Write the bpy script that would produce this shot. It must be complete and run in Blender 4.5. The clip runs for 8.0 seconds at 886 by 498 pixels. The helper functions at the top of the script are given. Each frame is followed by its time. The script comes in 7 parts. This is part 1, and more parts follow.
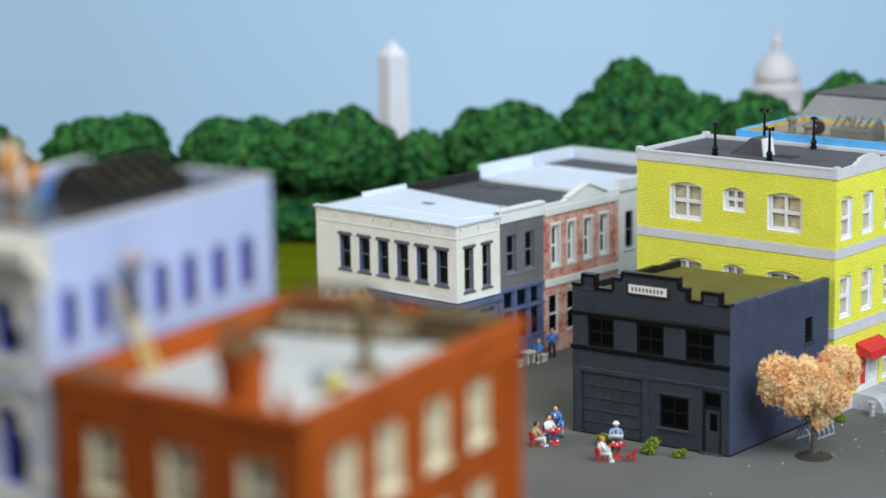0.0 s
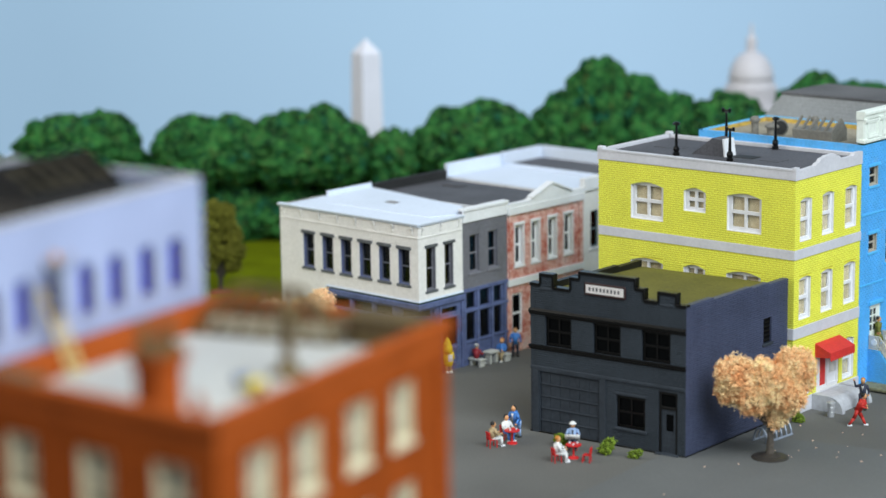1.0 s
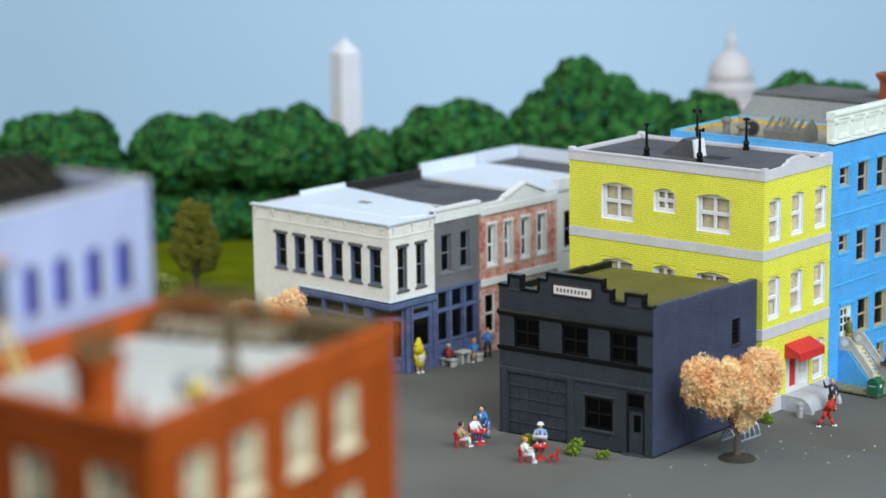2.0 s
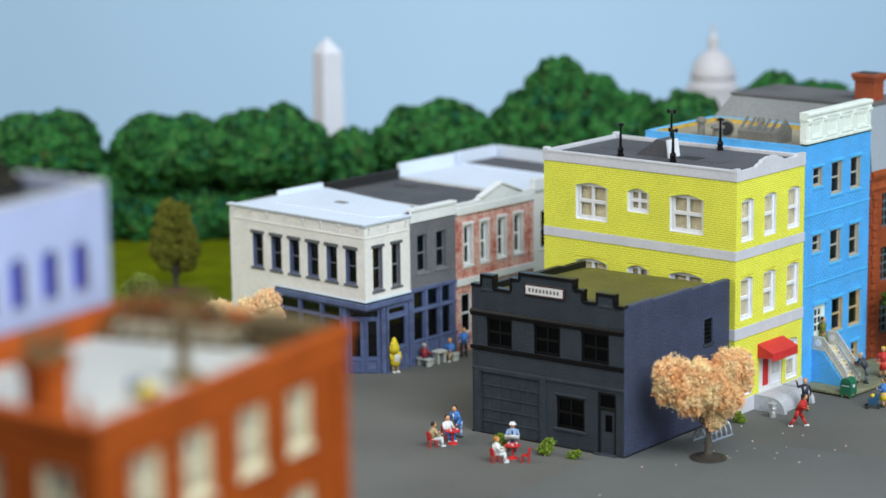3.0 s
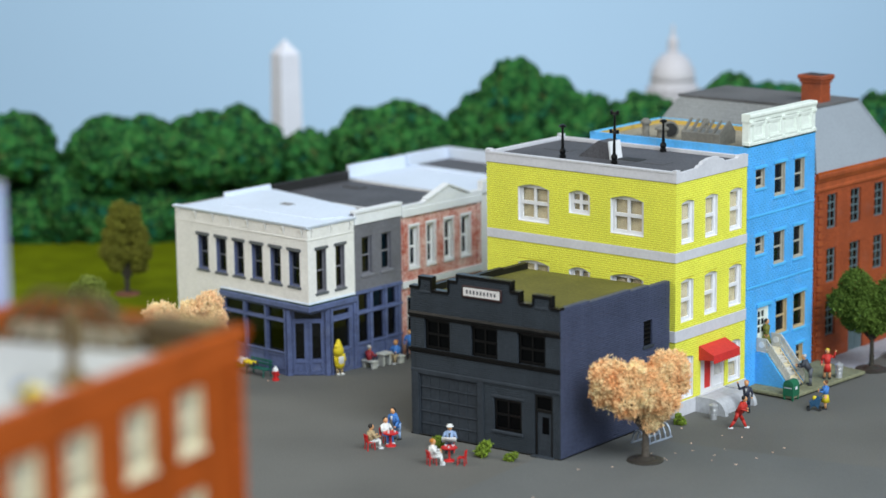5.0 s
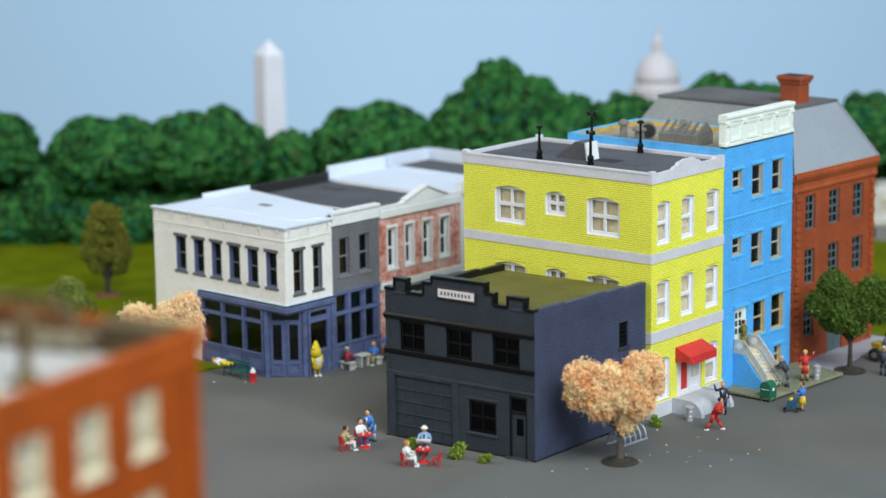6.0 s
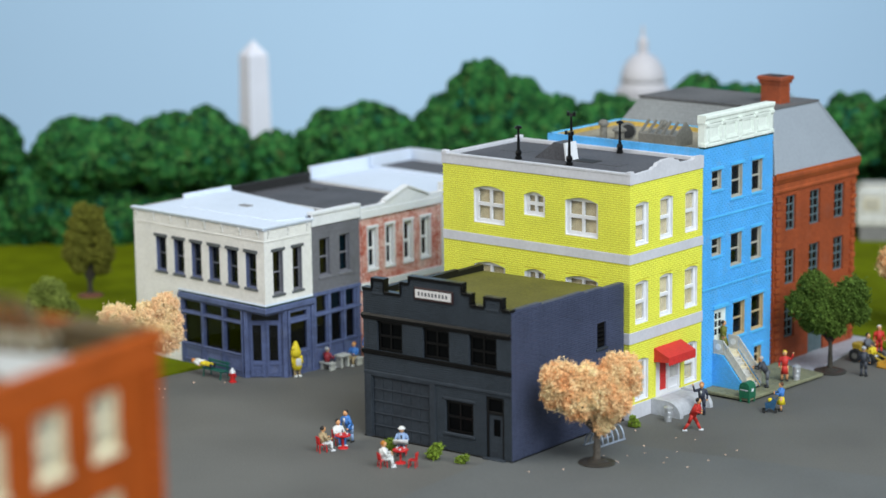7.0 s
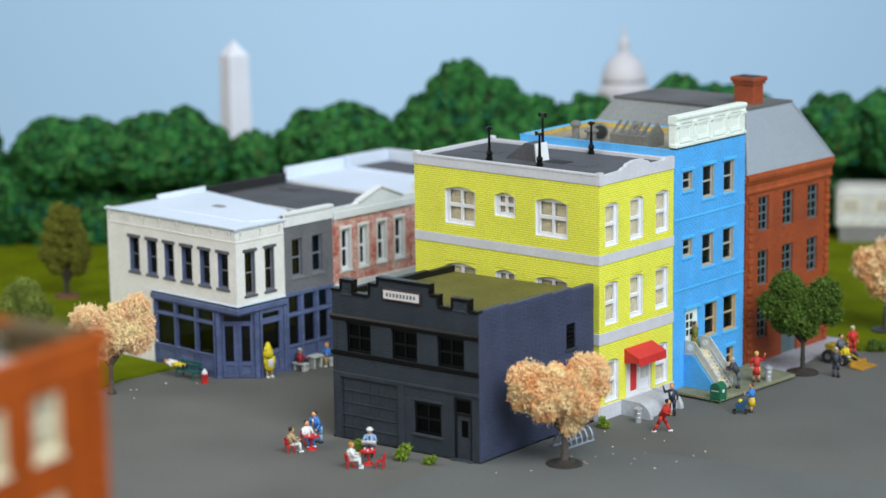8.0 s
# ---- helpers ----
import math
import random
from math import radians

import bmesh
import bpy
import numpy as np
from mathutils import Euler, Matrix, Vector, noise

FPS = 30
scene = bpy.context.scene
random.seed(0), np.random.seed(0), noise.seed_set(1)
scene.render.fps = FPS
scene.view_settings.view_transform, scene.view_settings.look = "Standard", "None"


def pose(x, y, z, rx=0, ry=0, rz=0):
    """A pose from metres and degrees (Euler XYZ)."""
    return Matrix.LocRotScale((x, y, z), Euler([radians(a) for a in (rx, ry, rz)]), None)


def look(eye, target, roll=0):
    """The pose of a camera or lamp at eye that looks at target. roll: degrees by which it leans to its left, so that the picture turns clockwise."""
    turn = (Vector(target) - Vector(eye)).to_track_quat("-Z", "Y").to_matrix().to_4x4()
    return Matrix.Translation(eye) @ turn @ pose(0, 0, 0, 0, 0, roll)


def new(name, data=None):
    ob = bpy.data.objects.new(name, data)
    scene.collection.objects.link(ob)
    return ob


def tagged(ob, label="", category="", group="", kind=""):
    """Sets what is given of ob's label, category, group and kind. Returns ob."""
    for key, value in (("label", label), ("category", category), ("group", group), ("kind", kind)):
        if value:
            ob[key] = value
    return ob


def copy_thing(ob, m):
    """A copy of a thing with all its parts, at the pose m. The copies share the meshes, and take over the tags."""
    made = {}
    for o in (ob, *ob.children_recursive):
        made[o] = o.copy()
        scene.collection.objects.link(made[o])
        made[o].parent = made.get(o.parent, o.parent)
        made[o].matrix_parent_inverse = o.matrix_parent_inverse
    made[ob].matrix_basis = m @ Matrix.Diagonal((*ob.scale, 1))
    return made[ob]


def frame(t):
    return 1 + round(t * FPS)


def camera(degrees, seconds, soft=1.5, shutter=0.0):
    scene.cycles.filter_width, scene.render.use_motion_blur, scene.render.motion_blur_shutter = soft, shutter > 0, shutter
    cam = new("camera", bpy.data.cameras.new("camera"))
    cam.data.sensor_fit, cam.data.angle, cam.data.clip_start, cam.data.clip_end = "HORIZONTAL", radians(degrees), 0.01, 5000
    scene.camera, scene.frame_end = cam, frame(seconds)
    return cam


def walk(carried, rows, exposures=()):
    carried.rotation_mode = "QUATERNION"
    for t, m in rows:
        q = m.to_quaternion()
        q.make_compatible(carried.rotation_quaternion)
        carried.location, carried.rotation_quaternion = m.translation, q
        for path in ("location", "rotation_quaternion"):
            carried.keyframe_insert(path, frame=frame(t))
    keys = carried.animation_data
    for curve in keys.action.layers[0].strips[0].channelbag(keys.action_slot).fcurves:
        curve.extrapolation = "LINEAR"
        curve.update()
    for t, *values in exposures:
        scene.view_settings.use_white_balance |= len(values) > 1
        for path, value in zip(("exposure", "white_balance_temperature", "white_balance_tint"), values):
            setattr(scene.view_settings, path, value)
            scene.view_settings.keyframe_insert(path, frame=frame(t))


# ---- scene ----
cam = camera(21.78, 8.0)
# seconds, eye in centimetres, then yaw, pitch and roll in degrees
PATH = [
    (0, 60.471, -109.874, 36.974, 36.089, -11.253, -0.980),
    (0.5, 61.550, -109.031, 37.061, 36.118, -11.320, -0.788),
    (1, 62.464, -108.313, 37.127, 36.135, -11.354, -0.792),
    (1.5, 63.166, -107.668, 37.173, 36.127, -11.386, -0.747),
    (3, 65.397, -106.556, 37.509, 36.136, -11.488, -0.742),
    (3.5, 65.975, -106.155, 37.457, 36.085, -11.467, -0.719),
    (4, 66.615, -105.570, 37.439, 36.066, -11.464, -0.744),
    (4.5, 67.342, -104.916, 37.385, 36.077, -11.444, -0.742),
    (6, 69.084, -103.161, 37.362, 36.116, -11.426, -0.757),
    (6.5, 69.503, -102.844, 37.300, 36.079, -11.397, -0.742),
    (7, 70.045, -102.327, 37.332, 36.107, -11.419, -0.744),
    (7.5, 70.779, -101.837, 37.299, 36.138, -11.403, -0.740),
    (8, 71.621, -101.088, 37.370, 36.196, -11.429, -0.757),
]
walk(cam, [(t, pose(x / 100, y / 100, z / 100, 90 + pitch, 0, yaw) @ pose(0, 0, 0, 0, 0, roll)) for t, x, y, z, yaw, pitch, roll in PATH])
# the lens is focused on the dark storefront
cam.data.dof.use_dof = True
cam.data.dof.focus_distance = 1.375
cam.data.dof.aperture_fstop = 6.2

# ---- light: a studio with two soft boxes over the model table ----
world = bpy.data.worlds.new("studio")
scene.world = world
world.use_nodes = True
world.node_tree.nodes["Background"].inputs["Color"].default_value = (0.72, 0.82, 0.92, 1)
world.node_tree.nodes["Background"].inputs["Strength"].default_value = 0.23


def soft_box(name, eye, target, size, watts, colour):
    lamp = bpy.data.lights.new(name, "AREA")
    lamp.shape, lamp.size, lamp.energy, lamp.color = "SQUARE", size, watts, colour
    ob = new(name, lamp)
    ob.matrix_world = look([v / 100 for v in eye], [v / 100 for v in target])
    return ob


soft_box("soft_box_right", (165, -72, 172), (-5, 5, 5), 2.0, 90.5, (0.86, 0.945, 1.0))
soft_box("soft_box_left", (-90, -72, 80), (-12, 10, 3), 1.0, 8.8, (1.0, 0.95, 0.84))

# ---- materials ----
CM = 0.01


def material(name, colour, rough=0.6, vary=0.12, grain=400.0, blotch=45.0, bump=0.15, metal=0.0, brick=None, second=None, island=0.0, stain=0.0, gloss=0.5, crisp=0.3):
    """A painted or plastic surface: fine grain, broad blotches, optional brick or board courses (width, height, depth)."""
    m = bpy.data.materials.new(name)
    m.use_nodes = True
    n, ln = m.node_tree.nodes, m.node_tree.links
    b = n["Principled BSDF"]
    b.inputs["Roughness"].default_value = rough
    b.inputs["Metallic"].default_value = metal
    b.inputs["Specular IOR Level"].default_value = gloss
    tc = n.new("ShaderNodeTexCoord")
    fine, broad = n.new("ShaderNodeTexNoise"), n.new("ShaderNodeTexNoise")
    for tex, scale, detail in ((fine, grain, 4), (broad, blotch, 5)):
        tex.inputs["Scale"].default_value, tex.inputs["Detail"].default_value = scale, detail
        ln.new(tc.outputs["Object"], tex.inputs["Vector"])
    add = n.new("ShaderNodeMath")
    add.operation = "ADD"
    ln.new(fine.outputs["Fac"], add.inputs[0])
    ln.new(broad.outputs["Fac"], add.inputs[1])
    ramp = n.new("ShaderNodeMapRange")
    ramp.inputs["From Min"].default_value, ramp.inputs["From Max"].default_value = 1 - crisp, 1 + crisp
    ln.new(add.outputs[0], ramp.inputs["Value"])
    mix = n.new("ShaderNodeMix")
    mix.data_type = "RGBA"
    low = second or tuple(c * (1 - 2 * vary) for c in colour)
    mix.inputs["A"].default_value = (*low, 1)
    mix.inputs["B"].default_value = (*[min(1, c * (1 + vary)) for c in colour], 1)
    ln.new(ramp.outputs["Result"], mix.inputs["Factor"])
    shade = mix.outputs["Result"]
    height = fine.outputs["Fac"]
    strength = bump
    if stain:
        blot = n.new("ShaderNodeTexNoise")
        blot.inputs["Scale"].default_value, blot.inputs["Detail"].default_value = 90.0, 8
        ln.new(tc.outputs["Object"], blot.inputs["Vector"])
        cut = n.new("ShaderNodeMapRange")
        cut.inputs["From Min"].default_value, cut.inputs["From Max"].default_value = 0.56, 0.7
        cut.inputs["To Max"].default_value = stain
        ln.new(blot.outputs["Fac"], cut.inputs["Value"])
        over = n.new("ShaderNodeMix")
        over.data_type = "RGBA"
        over.inputs["B"].default_value = (*[min(1.0, c * 0.55 + 0.16) for c in colour], 1)
        ln.new(cut.outputs["Result"], over.inputs["Factor"])
        ln.new(shade, over.inputs["A"])
        shade = over.outputs["Result"]
    if island:
        geo = n.new("ShaderNodeNewGeometry")
        hsv = n.new("ShaderNodeHueSaturation")
        span = n.new("ShaderNodeMapRange")
        span.inputs["To Min"].default_value, span.inputs["To Max"].default_value = 1 - island, 1 + island
        ln.new(geo.outputs["Random Per Island"], span.inputs["Value"])
        ln.new(span.outputs["Result"], hsv.inputs["Value"])
        ln.new(shade, hsv.inputs["Color"])
        shade = hsv.outputs["Color"]
    if brick:
        width, tall, deep = brick
        sep, com = n.new("ShaderNodeSeparateXYZ"), n.new("ShaderNodeCombineXYZ")
        ln.new(tc.outputs["Object"], sep.inputs[0])
        ln.new(sep.outputs["X"], com.inputs["X"])
        ln.new(sep.outputs["Z"], com.inputs["Y"])
        tex = n.new("ShaderNodeTexBrick")
        tex.inputs["Scale"].default_value = 1.0
        tex.inputs["Brick Width"].default_value, tex.inputs["Row Height"].default_value = width * CM, tall * CM
        tex.inputs["Mortar Size"].default_value, tex.inputs["Mortar Smooth"].default_value = tall * CM * 0.2, 0.3
        tex.inputs["Color1"].default_value = (1, 1, 1, 1)
        tex.inputs["Color2"].default_value = (0.93, 0.93, 0.93, 1)
        tex.inputs["Mortar"].default_value = (*[1 - 0.42 * deep] * 3, 1)
        ln.new(com.outputs[0], tex.inputs["Vector"])
        tone = n.new("ShaderNodeMix")
        tone.data_type, tone.blend_type = "RGBA", "MULTIPLY"
        tone.inputs["Factor"].default_value = 1.0
        ln.new(shade, tone.inputs["A"])
        ln.new(tex.outputs["Color"], tone.inputs["B"])
        shade = tone.outputs["Result"]
        height, strength = tex.outputs["Fac"], -0.8
    ln.new(shade, b.inputs["Base Color"])
    bp = n.new("ShaderNodeBump")
    bp.inputs["Strength"].default_value, bp.inputs["Distance"].default_value = abs(strength), 0.0004
    bp.invert = strength < 0
    ln.new(height, bp.inputs["Height"])
    ln.new(bp.outputs["Normal"], b.inputs["Normal"])
    return m


def glass(name, tint, rough=0.04):
    m = bpy.data.materials.new(name)
    m.use_nodes = True
    b = m.node_tree.nodes["Principled BSDF"]
    b.inputs["Base Color"].default_value = (*tint, 1)
    b.inputs["Transmission Weight"].default_value = 1.0
    b.inputs["Roughness"].default_value = rough
    b.inputs["IOR"].default_value = 1.45
    return m


def hedge_flock():
    """Dyed foam foliage: near-black green base with bright, olive, brown and teal patches."""
    m = bpy.data.materials.new("hedge_flock")
    m.use_nodes = True
    n, ln = m.node_tree.nodes, m.node_tree.links
    b = n["Principled BSDF"]
    b.inputs["Roughness"].default_value = 0.95
    b.inputs["Specular IOR Level"].default_value = 0.15
    tc = n.new("ShaderNodeTexCoord")
    shade = None
    for scale, detail, lo, hi, colour in ((48.0, 8, 0.42, 0.56, (0.012, 0.078, 0.021)), (120.0, 7, 0.45, 0.66, (0.04, 0.19, 0.044)), (380.0, 4, 0.55, 0.68, (0.12, 0.33, 0.08)), (70.0, 7, 0.58, 0.7, (0.012, 0.13, 0.08)), (105.0, 8, 0.6, 0.74, (0.08, 0.1, 0.03)), (300.0, 5, 0.66, 0.76, (0.24, 0.26, 0.07))):
        tex, cut, mix, shift = n.new("ShaderNodeTexNoise"), n.new("ShaderNodeMapRange"), n.new("ShaderNodeMix"), n.new("ShaderNodeVectorMath")
        shift.inputs[1].default_value = (scale, scale * 0.37, -scale * 0.21)
        ln.new(tc.outputs["Object"], shift.inputs[0])
        ln.new(shift.outputs[0], tex.inputs["Vector"])
        tex.inputs["Scale"].default_value, tex.inputs["Detail"].default_value = scale, detail
        cut.inputs["From Min"].default_value, cut.inputs["From Max"].default_value = lo, hi
        ln.new(tex.outputs["Fac"], cut.inputs["Value"])
        mix.data_type = "RGBA"
        mix.inputs["A"].default_value, mix.inputs["B"].default_value = (0.004, 0.028, 0.011, 1), (*colour, 1)
        if shade:
            ln.new(shade, mix.inputs["A"])
        ln.new(cut.outputs["Result"], mix.inputs["Factor"])
        shade = mix.outputs["Result"]
    ln.new(shade, b.inputs["Base Color"])
    fine, bp = n.new("ShaderNodeTexNoise"), n.new("ShaderNodeBump")
    fine.inputs["Scale"].default_value, fine.inputs["Detail"].default_value = 300.0, 8
    ln.new(tc.outputs["Object"], fine.inputs["Vector"])
    bp.inputs["Strength"].default_value, bp.inputs["Distance"].default_value = 1.0, 0.0045
    ln.new(fine.outputs["Fac"], bp.inputs["Height"])
    ln.new(bp.outputs["Normal"], b.inputs["Normal"])
    return m


M = {
    "asphalt": material("grey_table_paint", (0.13, 0.128, 0.117), 0.75, 0.13, 900, 10, 0.25),
    # Cooler than the table grey: cool light from the right is put in.
    "road": material("grey_road_sheet", (0.126, 0.131, 0.128), 0.75, 0.1, 900, 12, 0.25),
    "lawn": material("lawn_flock", (0.135, 0.165, 0.004), 0.95, 0.22, 1500, 30, 1.0, second=(0.085, 0.107, 0.003), gloss=0.04),
    "pavement": material("pale_pavement", (0.37, 0.37, 0.41), 0.8, 0.12, 500, 30, 0.2),
    "slab": material("olive_slab", (0.225, 0.225, 0.135), 0.85, 0.2, 500, 60, 0.3),
    "black": material("charcoal_brick", (0.04, 0.051, 0.064), 0.45, 0.14, 500, 60, 0.2, gloss=0.3),
    # Lighter, bluer copy of black: cool light on the side is put in.
    "black_lit": material("charcoal_brick_lit", (0.062, 0.074, 0.127), 0.45, 0.14, 500, 60, 0.2, gloss=0.35),
    "black_plain": material("charcoal_paint", (0.04, 0.049, 0.061), 0.5, 0.15, 500, 60, 0.2, gloss=0.2),
    "black_trim": material("black_trim", (0.008, 0.008, 0.008), 0.4, 0.2, 400, 70, 0.2, gloss=0.25),
    "olive_roof": material("olive_roof", (0.13, 0.12, 0.02), 0.7, 0.2, 600, 35, 0.3),
    "sign_red": material("sign_frame", (0.035, 0.012, 0.012), 0.45),
    "sign_white": material("sign_white", (0.75, 0.72, 0.7), 0.5, 0.05),
    "ink": material("ink", (0.12, 0.12, 0.13), 0.6),
    "yellow": material("yellow_brick", (0.87, 0.89, 0.11), 0.5, 0.05, 500, 40, 0.2),
    "yellow_joint": material("ochre_joint", (0.68, 0.6, 0.05), 0.7, 0.08, 500, 40, 0.2),
    "band": material("pale_grey_paint", (0.64, 0.64, 0.68), 0.55, 0.05, 500, 60, 0.12),
    "white": material("white_paint", (0.8, 0.81, 0.83), 0.5, 0.05, 500, 60, 0.12),
    "white_frame": material("white_window_paint", (0.82, 0.82, 0.84), 0.4, 0.04, 500, 60, 0.1),
    "blind": material("tan_blind", (0.5, 0.42, 0.27), 0.9, 0.1, 300, 80, 0.2),
    "dark_roof": material("dark_grey_roof", (0.092, 0.092, 0.104), 0.75, 0.2, 600, 30, 0.3),
    "blue": material("sky_blue_brick", (0.11, 0.47, 0.92), 0.38, 0.1, 600, 70, 0.4, stain=0.42),
    "blue_plain": material("sky_blue_paint", (0.1, 0.52, 0.98), 0.4, 0.1, 600, 60, 0.3),
    "mint": material("pale_mint_plastic", (0.84, 0.9, 0.82), 0.5, 0.05, 400, 60, 0.1),
    "cream": material("cream_paint", (0.74, 0.66, 0.47), 0.5, 0.1),
    "drab": material("drab_window_paint", (0.5, 0.47, 0.39), 0.5, 0.12),
    "buff": material("buff_window_paint", (0.6, 0.46, 0.26), 0.5, 0.12),
    "cream_old": material("aged_cream_paint", (0.72, 0.64, 0.45), 0.5, 0.1),
    "tan_roof": material("tan_roof", (0.36, 0.32, 0.24), 0.8, 0.15, 400, 50, 0.2),
    "ochre": material("ochre_paint", (0.6, 0.4, 0.08), 0.7, 0.2),
    "roof_grey": material("grey_roof_unit", (0.23, 0.22, 0.215), 0.6, 0.08),
    "red_brick": material("red_brick", (0.44, 0.085, 0.022), 0.6, 0.18, 500, 50, 0.3, brick=(0.3, 0.1, 0.6), stain=0.12),
    "red_plain": material("red_trim", (0.4, 0.085, 0.024), 0.55, 0.15, 500, 60, 0.2),
    "slate": material("mansard_grey", (0.31, 0.345, 0.385), 0.5, 0.05, 500, 25, 0.1),
    "slate_frame": material("grey_green_frame", (0.11, 0.16, 0.175), 0.5, 0.1),
    "clap": material("white_boards", (0.83, 0.815, 0.785), 0.5, 0.05, 400, 50, 0.15),
    "roof_white": material("white_roof", (0.71, 0.78, 0.9), 0.55, 0.04, 400, 20, 0.1),
    "navy": material("slate_blue_paint", (0.105, 0.135, 0.27), 0.4, 0.2, 400, 60, 0.25, stain=0.22),
    "blue_frame": material("blue_grey_frame", (0.13, 0.16, 0.3), 0.45, 0.12),
    "grey": material("mid_grey_boards", (0.175, 0.175, 0.2), 0.55, 0.12, 400, 50, 0.2),
    "grey_frame": material("grey_frame", (0.2, 0.2, 0.23), 0.5, 0.12),
    "pink": material("worn_pink_brick", (0.86, 0.58, 0.52), 0.7, 0.2, 500, 90, 0.3, brick=(0.3, 0.11, 0.4), second=(0.6, 0.15, 0.1), stain=0.6, crisp=0.2),
    "orange": material("orange_brick", (0.37, 0.074, 0.011), 0.7, 0.12, 500, 40, 0.3, brick=(0.3, 0.1, 0.1), gloss=0.06),
    "orange_plain": material("orange_trim", (0.385, 0.08, 0.013), 0.65, 0.12, 500, 50, 0.2, gloss=0.08),
    "roof_cream": material("off_white_roof", (0.52, 0.515, 0.48), 0.8, 0.06, 300, 30, 0.2),
    "lavender": material("lavender_paint", (0.39, 0.45, 0.66), 0.5, 0.06, 500, 40, 0.12),
    "stone": material("white_stone", (0.52, 0.52, 0.56), 0.6, 0.1, 300, 60, 0.3),
    "royal": material("royal_blue_paint", (0.02, 0.05, 0.62), 0.4, 0.1),
    "brown": material("brown_wood", (0.14, 0.088, 0.024), 0.55, 0.3, 500, 90, 0.3),
    "ladder": material("yellow_ladder", (0.72, 0.55, 0.22), 0.6, 0.1),
    "steel": material("steel_can", (0.62, 0.63, 0.65), 0.36, 0.15, 400, 90, 0.2, metal=0.5),
    "rack": material("pale_blue_grey_metal", (0.35, 0.4, 0.48), 0.35, 0.1, metal=0.3),
    "green": material("green_paint", (0.015, 0.15, 0.075), 0.4, 0.12),
    "bench": material("teal_bench_paint", (0.006, 0.11, 0.085), 0.45, 0.15),
    "red": material("red_paint", (0.62, 0.02, 0.02), 0.45, 0.12),
    "awning": material("red_awning", (0.66, 0.035, 0.03), 0.6, 0.08, 600, 60, 0.2),
    "ramp": material("pale_stoop", (0.5, 0.51, 0.54), 0.6, 0.1),
    "bark": material("bark", (0.1, 0.083, 0.066), 0.85, 0.3, 700, 120, 0.8),
    "mulch": material("mulch", (0.16, 0.06, 0.03), 0.95, 0.3, 900, 150, 1.0),
    "disc": material("tree_base", (0.04, 0.034, 0.028), 0.45, 0.2, 600, 100, 0.4),
    "blossom": material("peach_flock", (0.96, 0.79, 0.45), 0.9, 0.04, 90, 120, 0.3, second=(0.92, 0.475, 0.2), island=0.3, crisp=0.2),
    "leaf": material("green_flock", (0.105, 0.165, 0.03), 0.9, 0.2, 500, 90, 0.3, second=(0.055, 0.1, 0.016), island=0.4, gloss=0.12),
    "leaf_dark": material("olive_flock", (0.19, 0.19, 0.03), 0.9, 0.2, 500, 90, 0.3, second=(0.09, 0.09, 0.014), island=0.4, gloss=0.12),
    "bush": material("yellow_green_flock", (0.2, 0.28, 0.025), 0.9, 0.2, 500, 90, 0.3, second=(0.11, 0.18, 0.012), island=0.4),
    "hedge": hedge_flock(),
    "marble": material("white_plaster", (0.82, 0.82, 0.9), 0.6, 0.04, 300, 20, 0.1),
    "beige": material("beige_plaster", (0.66, 0.63, 0.66), 0.6, 0.05, 300, 20, 0.1),
    "petal": material("fallen_petals", (0.8, 0.55, 0.42), 0.8, 0.1, island=0.3),
    "pane": glass("window_glass", (0.08, 0.09, 0.1)),
    "dark_pane": material("black_glazing", (0.002, 0.0025, 0.003), 0.35, 0.1, gloss=0.08),
    "clear": glass("clear_glass", (0.9, 0.92, 0.92)),
    "skin": material("skin_paint", (0.72, 0.36, 0.16), 0.5, 0.08),
    "tractor": material("yellow_machine", (0.5, 0.34, 0.03), 0.45, 0.12),
    "bucket": material("ochre_bucket", (0.46, 0.23, 0.02), 0.5, 0.15),
    "rubber": material("rubber", (0.02, 0.02, 0.02), 0.7, 0.2),
}
M["shingle"] = material("grey_shingles", (0.29, 0.3, 0.3), 0.6, 0.1, 500, 25, 0.1, brick=(0.3, 0.2, 0.3))
M["ash_roof"] = material("ash_grey_roof", (0.13, 0.125, 0.125), 0.75, 0.2, 500, 25, 0.2)
M["drab_blue"] = material("drab_blue_sash", (0.15, 0.16, 0.2), 0.5, 0.15)
M["dark_sill"] = material("dark_grey_sill", (0.11, 0.12, 0.13), 0.6, 0.2)
# Dark green that stands for shadow lines under boards and cornice.
M["green_shade_line"] = material("dark_green_shade_line", (0.01, 0.05, 0.04), 0.5, 0.1)
M["wet_roof"] = material("glossy_dark_roof", (0.06, 0.052, 0.045), 0.2, 0.3, 300, 40, 0.08, second=(0.028, 0.026, 0.024))
M["gloss_black"] = material("glossy_black_paint", (0.004, 0.004, 0.0042), 0.3, 0.3, 300, 80, 0.25, gloss=0.3)
M["stone_cream"] = material("cream_stone", (0.62, 0.58, 0.5), 0.65, 0.16, 300, 70, 0.4)
M["navy_cloth"] = material("navy_cloth", (0.03, 0.035, 0.06), 0.6, 0.1)
M["grey_cloth"] = material("grey_cloth", (0.12, 0.13, 0.15), 0.6, 0.1)
M["taupe"] = material("bare_taupe_plastic", (0.2, 0.175, 0.19), 0.6, 0.1)
M["roof_metal"] = material("drab_roof_metal", (0.2, 0.19, 0.165), 0.55, 0.14, 500, 70, 0.2)
M["curtain"] = material("faded_curtain", (0.5, 0.46, 0.38), 0.8, 0.1)
M["stroller"] = material("stroller_blue", (0.02, 0.085, 0.17), 0.5, 0.1)
